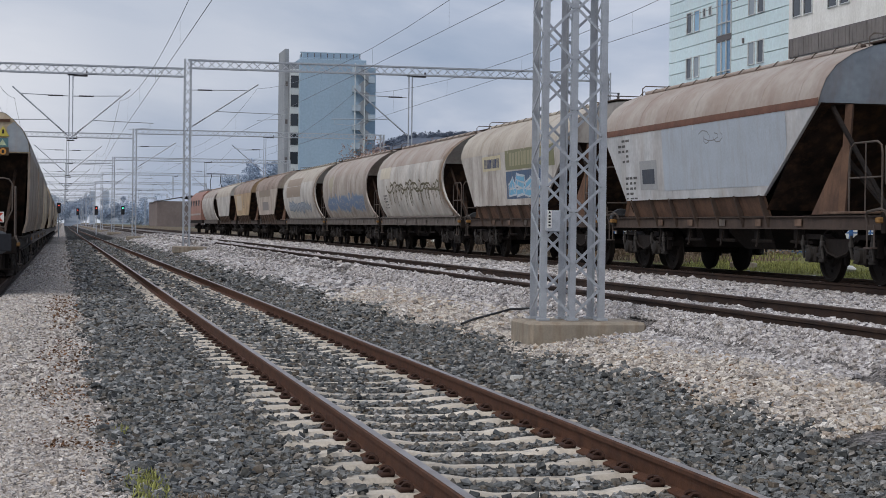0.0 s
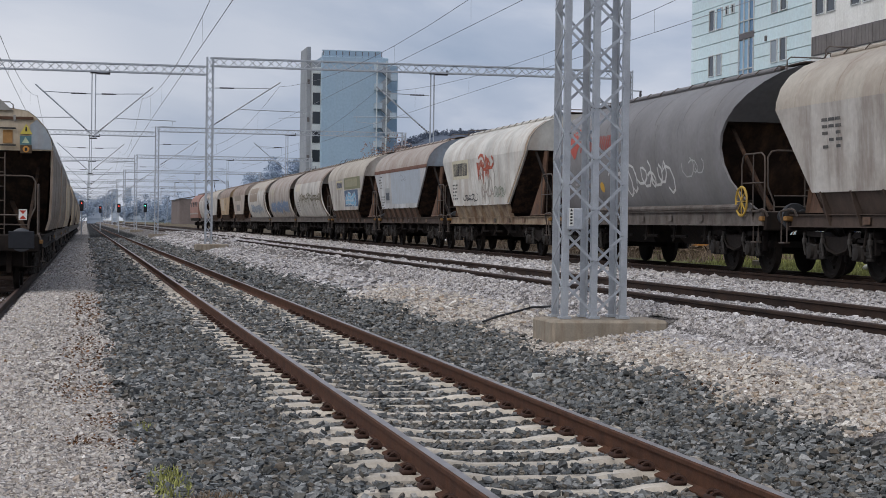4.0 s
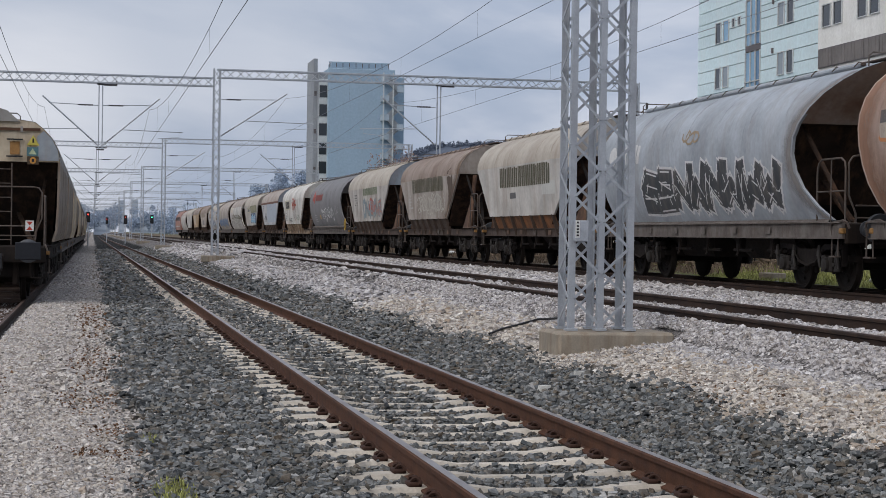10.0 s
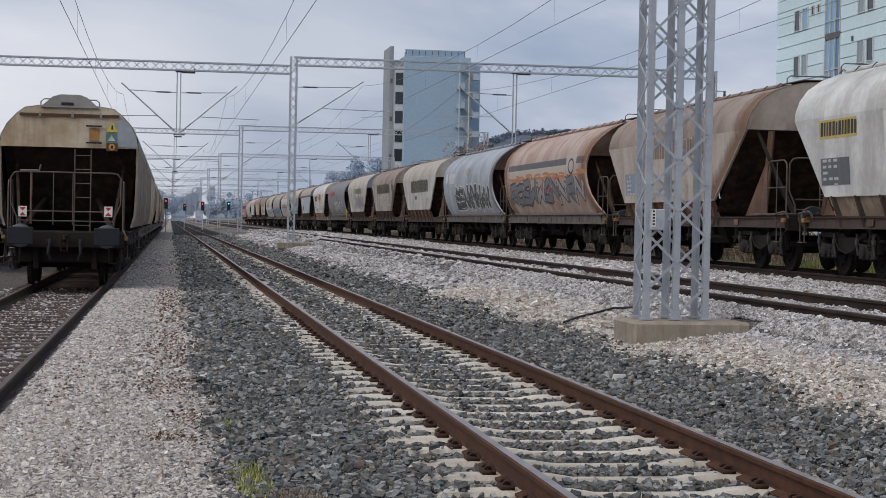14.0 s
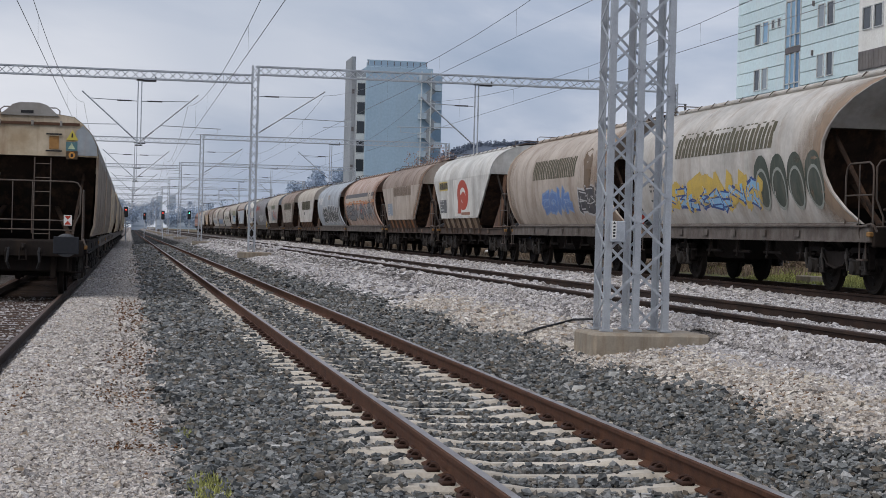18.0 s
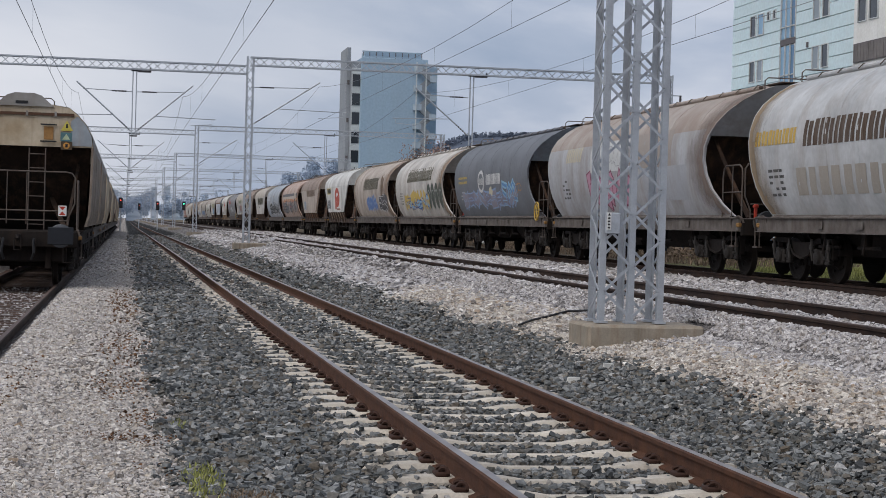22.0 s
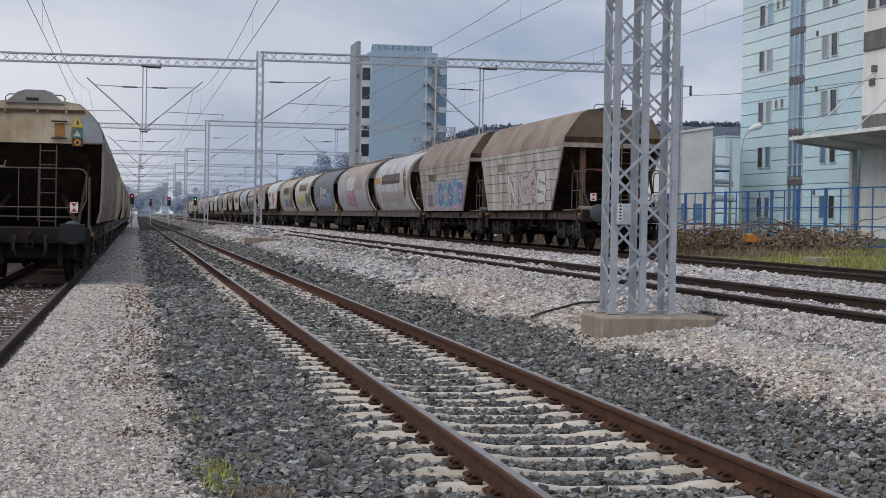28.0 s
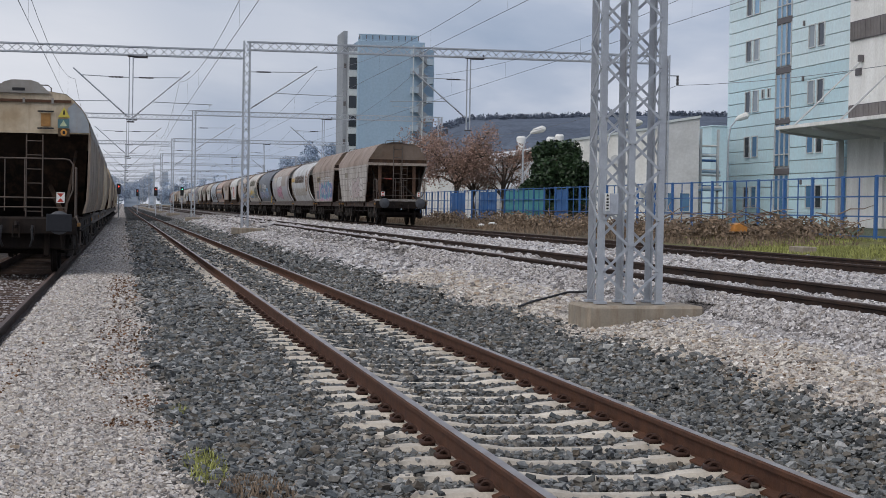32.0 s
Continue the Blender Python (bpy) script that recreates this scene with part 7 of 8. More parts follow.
    def graffiti(self, v0, v1, z0, z1, fill, line, seed, letters=6, glow_c=None, width=0.2, second=None):
        """A sprayed piece: packed heavy letter-like shapes, each on its outline, some on a halo."""
        rnd = random.Random(seed)
        fills, lines, halo, shine, sec, inner = Geo(), Geo(), Geo(), Geo(), Geo(), Geo()
        st = (v1 - v0) / letters
        w = min(width * 1.1, st * 0.36)
        o = 0.0
        for k in range(letters):
            a, b = v0 + st * (k + 0.12), v0 + st * (k + 1.0)
            lo, hi = z0 + w * 0.5 + rnd.uniform(0, 0.06), z1 - w * 0.5 - rnd.uniform(0, 0.16)
            lean = rnd.uniform(-0.05, 0.22)
            strokes = rnd.choice(self.GLYPHS)
            for pts in strokes:
                p = [(a + (b - a) * px + lean * pz + rnd.uniform(-0.09, 0.09), lo + (hi - lo) * pz + rnd.uniform(-0.08, 0.08)) for px, pz in pts]
                for q0, q1 in zip(p, p[1:]):
                    d = max(1e-3, math.dist(q0, q1))
                    ex, ez = (q1[0] - q0[0]) / d, (q1[1] - q0[1]) / d
                    for g, ww, of in ((halo if glow_c else None, w * 1.0 + 0.2, 0.0055), (lines, w + 0.09, 0.0075), (sec if second and (k + len(p)) % 2 else fills, w, 0.0100)):
                        if g is not None:
                            e = ww * 0.42
                            self.stroke(g, [(q0[0] - ex * e, q0[1] - ez * e), (q1[0] + ex * e, q1[1] + ez * e)], ww, of + o)
                    nx, nz = -ez * w * 0.47, ex * w * 0.47
                    for sg in (-1, 1):
                        if rnd.random() < 0.7:
                            self.stroke(inner, [(q0[0] + sg * nx, q0[1] + sg * nz), (q1[0] + sg * nx, q1[1] + sg * nz)], 0.032, 0.0128)
                    o += 0.00003
            if rnd.random() < 0.6:
                self.stroke(shine, [(a + 0.08, hi - 0.05), (a + 0.16, hi - 0.2)], 0.03, 0.0135)
        if glow_c:
            part("graffiti_halo", halo, flat(glow_c), self.root)
        tagged(part("graffiti", fills, flat(fill), self.root, "sprayed graffiti shapes"), kind="stuff")
        tagged(part("graffiti_outline", lines, flat(line), self.root), kind="stuff")
        if second and sec.f:
            tagged(part("graffiti_fill", sec, flat(second), self.root), kind="stuff")
        if inner.f:
            tagged(part("graffiti_linework", inner, flat(glow_c or line), self.root), kind="stuff")
        if shine.f:
            part("graffiti_shine", shine, flat((0.6, 0.6, 0.6)), self.root)

    def scrawl(self, v0, v1, z0, z1, c, seed, n=16, w=0.035, drips=0, name="spray_scrawl"):
        """A looping sprayed line, broken here and there, with drips below."""
        rnd = random.Random(seed)
        g = Geo()
        pts = []
        mid, amp = (z0 + z1) / 2, (z1 - z0) / 2
        step = (v1 - v0) / n
        for k in range(n):
            r = step * rnd.uniform(0.45, 0.9)
            h = amp * rnd.uniform(0.45, 1.0)
            turn = rnd.choice((1, 1, -1))
            cz = mid + rnd.uniform(-0.3, 0.3) * amp
            for q in range(7):
                a = turn * q * 0.86 + 2.6
                pts.append((v0 + step * (k + 0.5) + r * math.cos(a) + step * 0.12 * q, cz + h * math.sin(a)))
            if rnd.random() < 0.34:
                self.stroke(g, pts, w, 0.0085)
                pts = []
        if len(pts) > 1:
            self.stroke(g, pts, w, 0.0085)
        for k in range(drips):
            v = rnd.uniform(v0, v1)
            self.stroke(g, [(v, mid), (v + 0.02, z0 - rnd.uniform(0.1, 0.5))], w * 0.7, 0.0075)
        part(name, g, flat(c), self.root)

    def blob(self, name, v, z, rv, rz, c, label="", seed=None, off=0.008, hole=None):
        """An emblem or a rusty outline as a filled uneven ring of points."""
        rnd = random.Random(seed) if seed is not None else None
        g = Geo()
        n = 18
        rows = []
        for r in ((hole or 0.0), 0.5 if not hole else (hole + 1) / 2, 1.0):
            row = []
            for k in range(n + 1):
                a = 2 * math.pi * (k % n) / n
                q = 1.0 if rnd is None else 0.72 + 0.4 * abs(math.sin(a * 1.7 + seed)) + 0.15 * math.sin(a * 5 + seed)
                row.append(self.at(v + rv * r * q * math.cos(a), z + rz * r * q * math.sin(a), off))
            rows.append(row)
        g.grid(rows)
        return part(name, g, flat(c), self.root, label)


INK, OLIVE, BROWN, WHITE_, NAVY = (0.03, 0.03, 0.035), (0.085, 0.077, 0.042), (0.075, 0.045, 0.026), (0.62, 0.62, 0.62), (0.03, 0.05, 0.12)


def decorate():
    s = Side(2); s.rect("pale_panel", 2.4, 5.5, 1.8, 2.8, (0.5, 0.42, 0.32)); s.data(6.5, 2.4)
    s = Side(3); s.rect("brown_panel", 2.5, 8.2, 2.5, 2.9, (0.27, 0.22, 0.17)); s.rect("grey_panel", 4.0, 7.0, 1.7, 2.2, (0.22, 0.2, 0.2))
    s = Side(4); s.rect("brown_patch", 1.9, 7.4, 2.3, 3.25, (0.28, 0.22, 0.17), "brown repainted patch"); s.graffiti(2.5, 10.5, 1.55, 2.1, (0.32, 0.36, 0.42), (0.2, 0.24, 0.3), 4, 7, width=0.16)
    s = Side(5); s.graffiti(1.6, 11.2, 1.5, 2.2, (0.13, 0.20, 0.33), (0.26, 0.29, 0.33), 5, 8, width=0.24); s.blob("worn_patch", 3.0, 2.7, 0.7, 0.35, (0.38, 0.34, 0.26), seed=3)
    s = Side(6); s.scrawl(2.5, 11.6, 2.02, 2.42, (0.13, 0.115, 0.07), 6, 16, 0.07, 34); s.rect("cream_patch", 1.1, 3.1, 2.6, 3.02, (0.58, 0.53, 0.43)); s.data(1.6, 1.95)
    s = Side(7); s.rect("cream_label", 3.2, 5.3, 2.43, 2.84, (0.56, 0.5, 0.33)); s.bars(3.4, 5.1, 2.5, 2.76, NAVY, 6, 7, 0.009); s.rect("blue_panel", 5.8, 9.8, 1.62, 2.36, (0.06, 0.11, 0.2), "dark blue painted panel"); s.rect("green_panel", 5.8, 10.6, 2.4, 2.93, (0.2, 0.2, 0.11), "olive painted panel")
    s.graffiti(6.0, 9.2, 1.66, 2.3, (0.16, 0.42, 0.62), (0.5, 0.55, 0.6), 8, 4, width=0.14); s.bars(6.2, 9.8, 2.5, 2.86, (0.33, 0.31, 0.2), 6, 12, 0.009)
    s = Side(8); s.rect("blue_grey_patch", 4.3, 10.4, 1.62, 2.93, (0.40, 0.45, 0.51), "blue-grey repainted patch"); s.rect("data_plate", 2.85, 3.9, 1.66, 2.26, (0.33, 0.34, 0.35)); s.rect("dark_plate", 3.0, 3.75, 1.78, 2.08, (0.05, 0.06, 0.08), off=0.009); s.data(1.5, 2.7); s.scrawl(6.4, 7.4, 2.4, 2.7, (0.2, 0.2, 0.21), 5, 3, 0.02); s.data(1.9, 1.9)
    s = Side(9); s.rect("cream_label", 2.0, 4.4, 2.3, 2.9, (0.6, 0.56, 0.42)); s.bars(2.15, 4.2, 2.4, 2.8, INK, 6, 9, 0.009); s.data(1.9, 2.1); s.scrawl(3.4, 5.3, 1.6, 1.85, INK, 9, 6, 0.03)
    s.scrawl(5.6, 7.5, 2.5, 3.0, (0.42, 0.09, 0.05), 31, 5, 0.10, 10, "red_spray"); s.scrawl(5.8, 7.6, 1.6, 2.5, (0.38, 0.34, 0.31), 14, 4, 0.06, 6); s.scrawl(7.6, 9.0, 1.65, 2.0, (0.14, 0.2, 0.13), 33, 7, 0.025)
    s = Side(10); s.blob("red_mark", 2.3, 2.85, 0.5, 0.33, (0.40, 0.06, 0.04), seed=2); s.bars(2.9, 5.6, 2.62, 2.95, (0.27, 0.06, 0.05), 8, 4); s.scrawl(5.1, 6.9, 1.6, 2.25, WHITE_, 21, 5, 0.06); s.scrawl(7.2, 9.3, 1.6, 2.25, WHITE_, 22, 6, 0.06); s.data(2.3, 1.95, (0.4, 0.4, 0.4)); s.blob("hazard_mark", 4.5, 1.76, 0.16, 0.12, (0.6, 0.35, 0.05)); s.scrawl(10.2, 11.2, 1.9, 2.3, (0.45, 0.45, 0.45), 23, 3, 0.03)
    s = Side(11); s.bars(4.9, 8.8, 2.58, 2.9, (0.2, 0.23, 0.15), 8, 5); s.graffiti(4.7, 9.6, 1.62, 2.45, (0.42, 0.19, 0.15), (0.21, 0.27, 0.3), 41, 7, width=0.12, second=(0.27, 0.33, 0.36)); s.blob("red_smear", 7.2, 2.1, 1.0, 0.3, (0.40, 0.13, 0.10), seed=5); s.data(2.4, 2.6)
    s = Side(12); s.bars(2.95, 8.7, 2.42, 2.92, OLIVE, 13, 6); s.scrawl(3.9, 8.6, 1.65, 2.35, (0.55, 0.53, 0.47), 44, 14, 0.045); s.scrawl(3.9, 8.6, 1.65, 2.35, (0.55, 0.53, 0.47), 46, 12, 0.04); s.data(2.2, 2.3, (0.5, 0.5, 0.48)); s.blob("rust_map", 9.9, 2.5, 0.42, 0.72, BROWN, "brown map-shaped mark", 7)
    s = Side(13); s.bars(3.4, 9.1, 2.28, 2.85, OLIVE, 13, 8); s.rect("data_plate", 4.6, 5.3, 1.95, 2.12, (0.12, 0.12, 0.12)); s.rect("pale_patch", 8.2, 9.6, 2.0, 2.35, (0.55, 0.55, 0.52))
    s = Side(14); s.bars(1.9, 3.3, 2.5, 2.92, WHITE_, 3, 3); s.blob("white_emblem", 1.35, 2.72, 0.28, 0.22, WHITE_, "white emblem"); s.graffiti(3.4, 11.0, 1.40, 2.35, (0.04, 0.045, 0.05), (0.07, 0.07, 0.08), 51, 8, WHITE_, 0.26); s.scrawl(3.6, 10.9, 1.6, 2.3, (0.6, 0.6, 0.6), 52, 12, 0.03); s.scrawl(6.0, 6.8, 2.75, 3.05, (0.33, 0.25, 0.16), 3, 3, 0.05, name="rust_scratches")
    s = Side(15); s.rect("dark_band", 1.2, 12.6, 2.66, 2.86, (0.10, 0.10, 0.11), "dark grey painted band"); s.rect("pale_band", 1.2, 12.6, 2.36, 2.66, (0.48, 0.42, 0.36)); s.rect("pale_square", 10.1, 11.4, 2.3, 2.95, (0.47, 0.40, 0.34), off=0.009); s.blob("ring_emblem", 10.75, 2.6, 0.38, 0.24, INK, "dark ring emblem", None, 0.011, 0.75)
    s.graffiti(1.3, 12.0, 1.5, 2.35, (0.17, 0.175, 0.19), (0.04, 0.04, 0.045), 61, 10, None, 0.22, (0.34, 0.33, 0.33)); s.scrawl(1.4, 12.0, 2.3, 2.5, (0.5, 0.2, 0.07), 62, 12, 0.06, name="orange_spray"); s.scrawl(6.0, 9.0, 1.8, 2.4, (0.45, 0.08, 0.06), 63, 5, 0.08, name="red_spray")
    s = Side(16); s.bars(4.0, 8.9, 2.5, 2.9, (0.22, 0.16, 0.12), 11, 9); s.rect("blue_label", 2.05, 3.5, 1.65, 2.2, (0.24, 0.29, 0.36), "faded blue label"); s.data(2.2, 2.1, (0.5, 0.5, 0.5)); s.scrawl(4.6, 7.4, 1.65, 2.0, (0.52, 0.45, 0.38), 64, 10, 0.035)
    s = Side(17); s.rect("white_square", 4.65, 8.1, 1.52, 2.86, (0.70, 0.69, 0.66), "white poster square"); s.blob("red_oval", 6.4, 2.28, 1.05, 0.55, (0.46, 0.07, 0.04), "red ring logo", None, 0.010, 0.5); s.blob("red_core", 6.5, 2.2, 0.42, 0.2, (0.46, 0.07, 0.04), "", None, 0.010); s.rect("red_swoop", 5.3, 5.95, 1.62, 2.3, (0.46, 0.07, 0.04), "", 0.0105, 0.3); s.rect("brown_band", 6.0, 7.6, 1.56, 1.66, (0.28, 0.14, 0.09), "", 0.011)
    s.rect("yellow_label", 1.75, 3.5, 2.5, 2.84, (0.58, 0.45, 0.12)); s.bars(1.8, 3.5, 2.55, 2.8, INK, 6, 2, 0.010); s.rect("data_plate", 1.75, 3.1, 1.66, 2.15, (0.11, 0.12, 0.13)); s.data(1.85, 2.08, (0.5, 0.5, 0.5))
    s = Side(18); s.bars(4.0, 8.95, 2.5, 3.05, OLIVE, 12, 10); s.blob("rust_map", 10.2, 2.65, 0.42, 0.62, (0.15, 0.10, 0.06), "brown map-shaped mark", 7); s.graffiti(5.1, 8.3, 1.52, 2.2, (0.12, 0.22, 0.48), (0.22, 0.33, 0.55), 71, 4, None, 0.2); s.graffiti(9.0, 11.6, 1.52, 2.18, (0.05, 0.05, 0.06), (0.05, 0.05, 0.06), 72, 3, (0.5, 0.5, 0.5), 0.2)
    s = Side(19); s.bars(3.55, 9.4, 2.62, 3.15, OLIVE, 13, 11); s.data(1.6, 2.15); s.graffiti(2.7, 8.5, 1.52, 2.18, (0.62, 0.44, 0.10), (0.62, 0.44, 0.10), 73, 7, None, 0.2); s.graffiti(2.8, 8.4, 1.52, 2.0, (0.25, 0.48, 0.72), (0.04, 0.09, 0.3), 74, 8, None, 0.14)
    for k in range(4):
        s.blob("dark_arc", 8.8 + k * 0.85, 2.0, 0.42, 0.5, (0.06, 0.075, 0.06), "dark green sprayed arch", None, 0.008 + k * 0.001); s.blob("arc_line", 8.8 + k * 0.85, 1.85, 0.34, 0.4, (0.3, 0.32, 0.29), "", None, 0.013 + k * 0.001, 0.85)
    s = Side(20); s.blob("ring_emblem", 5.1, 2.36, 0.52, 0.38, WHITE_, "white ring emblem", None, 0.008, 0.72); s.bars(4.75, 5.45, 2.25, 2.47, WHITE_, 2, 5, 0.012); s.bars(5.9, 8.2, 2.24, 2.58, WHITE_, 6, 12, 0.012); s.bars(1.2, 2.7, 2.5, 2.58, (0.5, 0.36, 0.08), 5, 3); s.bars(1.2, 2.7, 2.34, 2.42, (0.5, 0.36, 0.08), 5, 4); s.data(1.5, 2.0, (0.45, 0.45, 0.45))
    s.graffiti(1.8, 10.0, 1.5, 2.1, (0.20, 0.19, 0.25), (0.25, 0.36, 0.55), 81, 9, None, 0.22, (0.27, 0.25, 0.30)); s.graffiti(8.2, 10.2, 1.6, 2.3, (0.10, 0.25, 0.50), (0.3, 0.5, 0.65), 82, 3, None, 0.12); s.blob("cream_mark", 6.6, 2.02, 0.3, 0.14, (0.6, 0.55, 0.4), seed=2, off=0.014); s.scrawl(9.6, 10.8, 1.9, 2.2, (0.4, 0.22, 0.1), 84, 3, 0.03)
    s = Side(21); s.bars(2.4, 4.0, 2.62, 3.0, (0.54, 0.49, 0.38), 4, 3); s.rect("pale_panel", 4.9, 8.3, 2.3, 3.05, (0.55, 0.56, 0.56), "pale overpainted panel"); s.scrawl(5.0, 8.2, 2.4, 3.0, (0.25, 0.25, 0.27), 91, 9, 0.015); s.graffiti(4.6, 8.2, 1.42, 2.36, (0.52, 0.27, 0.36), (0.22, 0.05, 0.10), 92, 4, None, 0.3); s.data(2.0, 2.1); s.rect("brown_patch", 8.5, 11.6, 2.3, 3.1, (0.33, 0.29, 0.26)); s.rect("grey_patch", 9.4, 12.6, 1.55, 2.3, (0.38, 0.39, 0.42))
    s = Side(22); s.bars(0.75, 2.8, 2.5, 2.78, (0.58, 0.38, 0.08), 6, 5); s.bars(3.1, 8.95, 2.42, 2.88, BROWN, 13, 13); s.blob("rust_map", 10.3, 2.5, 0.42, 0.8, (0.17, 0.09, 0.045), "brown map-shaped mark", 7); s.bars(2.6, 9.9, 1.56, 2.05, (0.37, 0.335, 0.29), 7, 15); s.data(1.4, 2.0)
    s = Side(23); s.rect("cream_label", 2.6, 4.7, 2.28, 2.64, (0.52, 0.43, 0.26)); s.bars(2.7, 4.6, 2.32, 2.6, BROWN, 6, 6, 0.010); s.rect("data_plate", 2.3, 3.4, 1.3, 1.8, (0.12, 0.15, 0.2)); s.rect("pink_ground", 3.6, 10.4, 1.2, 2.2, (0.46, 0.24, 0.32), "pink sprayed ground", 0.0052); s.graffiti(3.8, 10.0, 1.24, 2.35, (0.10, 0.16, 0.36), (0.50, 0.46, 0.52), 95, 6, None, 0.30, (0.12, 0.32, 0.38)); s.scrawl(4.0, 9.2, 2.35, 2.6, (0.5, 0.5, 0.5), 96, 5, 0.05)
    for k, w, c in ((4, 0.5, (0.30, 0.22, 0.16)), (6, 0.4, (0.28, 0.20, 0.14)), (14, 0.25, (0.26, 0.24, 0.23)), (15, 0.6, (0.28, 0.15, 0.10)), (18, 0.9, (0.33, 0.24, 0.18)), (19, 0.7, (0.34, 0.25, 0.18)), (21, 0.6, (0.22, 0.17, 0.145)), (22, 0.5, (0.24, 0.16, 0.10)), (9, 0.16, (0.36, 0.26, 0.17)), (12, 0.35, (0.20, 0.14, 0.10)), (16, 0.5, (0.22, 0.13, 0.08))):
        Side(k).edge(w, c)
    for k, w, c in ((15, 0.5, (0.30, 0.17, 0.115)), (18, 0.5, (0.36, 0.28, 0.22)), (22, 0.4, (0.30, 0.22, 0.14))):
        Side(k).edge(w, c, False)
    ochre = mat("worn_yellow_paint", (0.50, 0.33, 0.06), 0.55, dark=(0.30, 0.18, 0.05), scale=6, amount=0.6)
    for k in (10, 20):
        root, _, L, _ = TRAIN[k]
        y = -(L - 1.35)
        ring = [(-1.34, y + 0.27 * math.cos(a * math.pi / 9), 1.34 + 0.27 * math.sin(a * math.pi / 9)) for a in range(19)]
        wheel = part("brake_wheel", Geo().tube(ring, 0.022, 6), ochre, root, "yellow hand brake wheel")
        for a in range(4):
            c, d = math.cos(a * math.pi / 4), math.sin(a * math.pi / 4)
            part("spoke", Geo().tube([(-1.34, y - 0.26 * c, 1.34 - 0.26 * d), (-1.34, y + 0.26 * c, 1.34 + 0.26 * d)], 0.012, 5), ochre, wheel)
        part("brake_shaft", Geo().tube([(-1.35, y, 1.34), (-1.1, y, 1.34)], 0.025, 6), M_DARK, root)
    for k in (18, 19, 21, 22):
        root, _, L, _ = TRAIN[k]
        part("hose_valve", Geo().tube([(-0.9, -(L - 0.6), 1.1), (-0.9, -(L - 0.6), 1.38)], 0.035, 6).box(-0.9, -(L - 0.6), 1.40, 0.1, 0.1, 0.08, 0.02), M_RED, root, "small red valve handle")
    dark = TRAIN[10]
    part("side_pipe", Geo().tube([(-1.33, -(1.3 + (dark[2] - 2.8) * k / 6), 1.235) for k in range(7)], 0.055, 8), M_SILL_GREY, dark[0], "grey pipe along the sole bar")
    s = Side(24); s.rect("dark_label", 3.1, 4.3, 2.4, 2.66, (0.25, 0.22, 0.17)); s.graffiti(4.6, 9.6, 1.25, 2.35, (0.60, 0.58, 0.56), (0.23, 0.21, 0.20), 97, 5, None, 0.3, (0.50, 0.42, 0.42)); s.scrawl(4.4, 9.0, 1.32, 2.3, (0.33, 0.22, 0.17), 98, 5, 0.03)


decorate()


# ---------------- loose stones ----------------
CUBE_V = np.array([(i, j, k) for i in (-1, 1) for j in (-1, 1) for k in (-1, 1)], float) * 0.72
CUBE_F = np.array([(0, 1, 3), (0, 3, 2), (4, 6, 7), (4, 7, 5), (0, 4, 5), (0, 5, 1), (2, 3, 7), (2, 7, 6), (0, 2, 6), (0, 6, 4), (1, 5, 7), (1, 7, 3)])
ICO_P = (1 + 5 ** 0.5) / 2
ICO_V = np.array([(-1, ICO_P, 0), (1, ICO_P, 0), (-1, -ICO_P, 0), (1, -ICO_P, 0), (0, -1, ICO_P), (0, 1, ICO_P), (0, -1, -ICO_P), (0, 1, -ICO_P), (ICO_P, 0, -1), (ICO_P, 0, 1), (-ICO_P, 0, -1), (-ICO_P, 0, 1)], float) / 1.9
ICO_F = np.array([(0, 11, 5), (0, 5, 1), (0, 1, 7), (0, 7, 10), (0, 10, 11), (1, 5, 9), (5, 11, 4), (11, 10, 2), (10, 7, 6), (7, 1, 8), (3, 9, 4), (3, 4, 2), (3, 2, 6), (3, 6, 8), (3, 8, 9), (4, 9, 5), (2, 4, 11), (6, 2, 10), (8, 6, 7), (9, 8, 1)])
OCT_V = np.array([(1, 0, 0), (-1, 0, 0), (0, 1, 0), (0, -1, 0), (0, 0, 1), (0, 0, -1)], float)
OCT_F = np.array([(0, 2, 4), (2, 1, 4), (1, 3, 4), (3, 0, 4), (2, 0, 5), (1, 2, 5), (3, 1, 5), (0, 3, 5)])


def on_sleeper(x, y):
    k = (y - 0.07) / 0.6
    return (np.abs(x - TRACK_X["near"]) < 1.28) & (np.abs(k - np.round(k)) * 0.6 < 0.122)


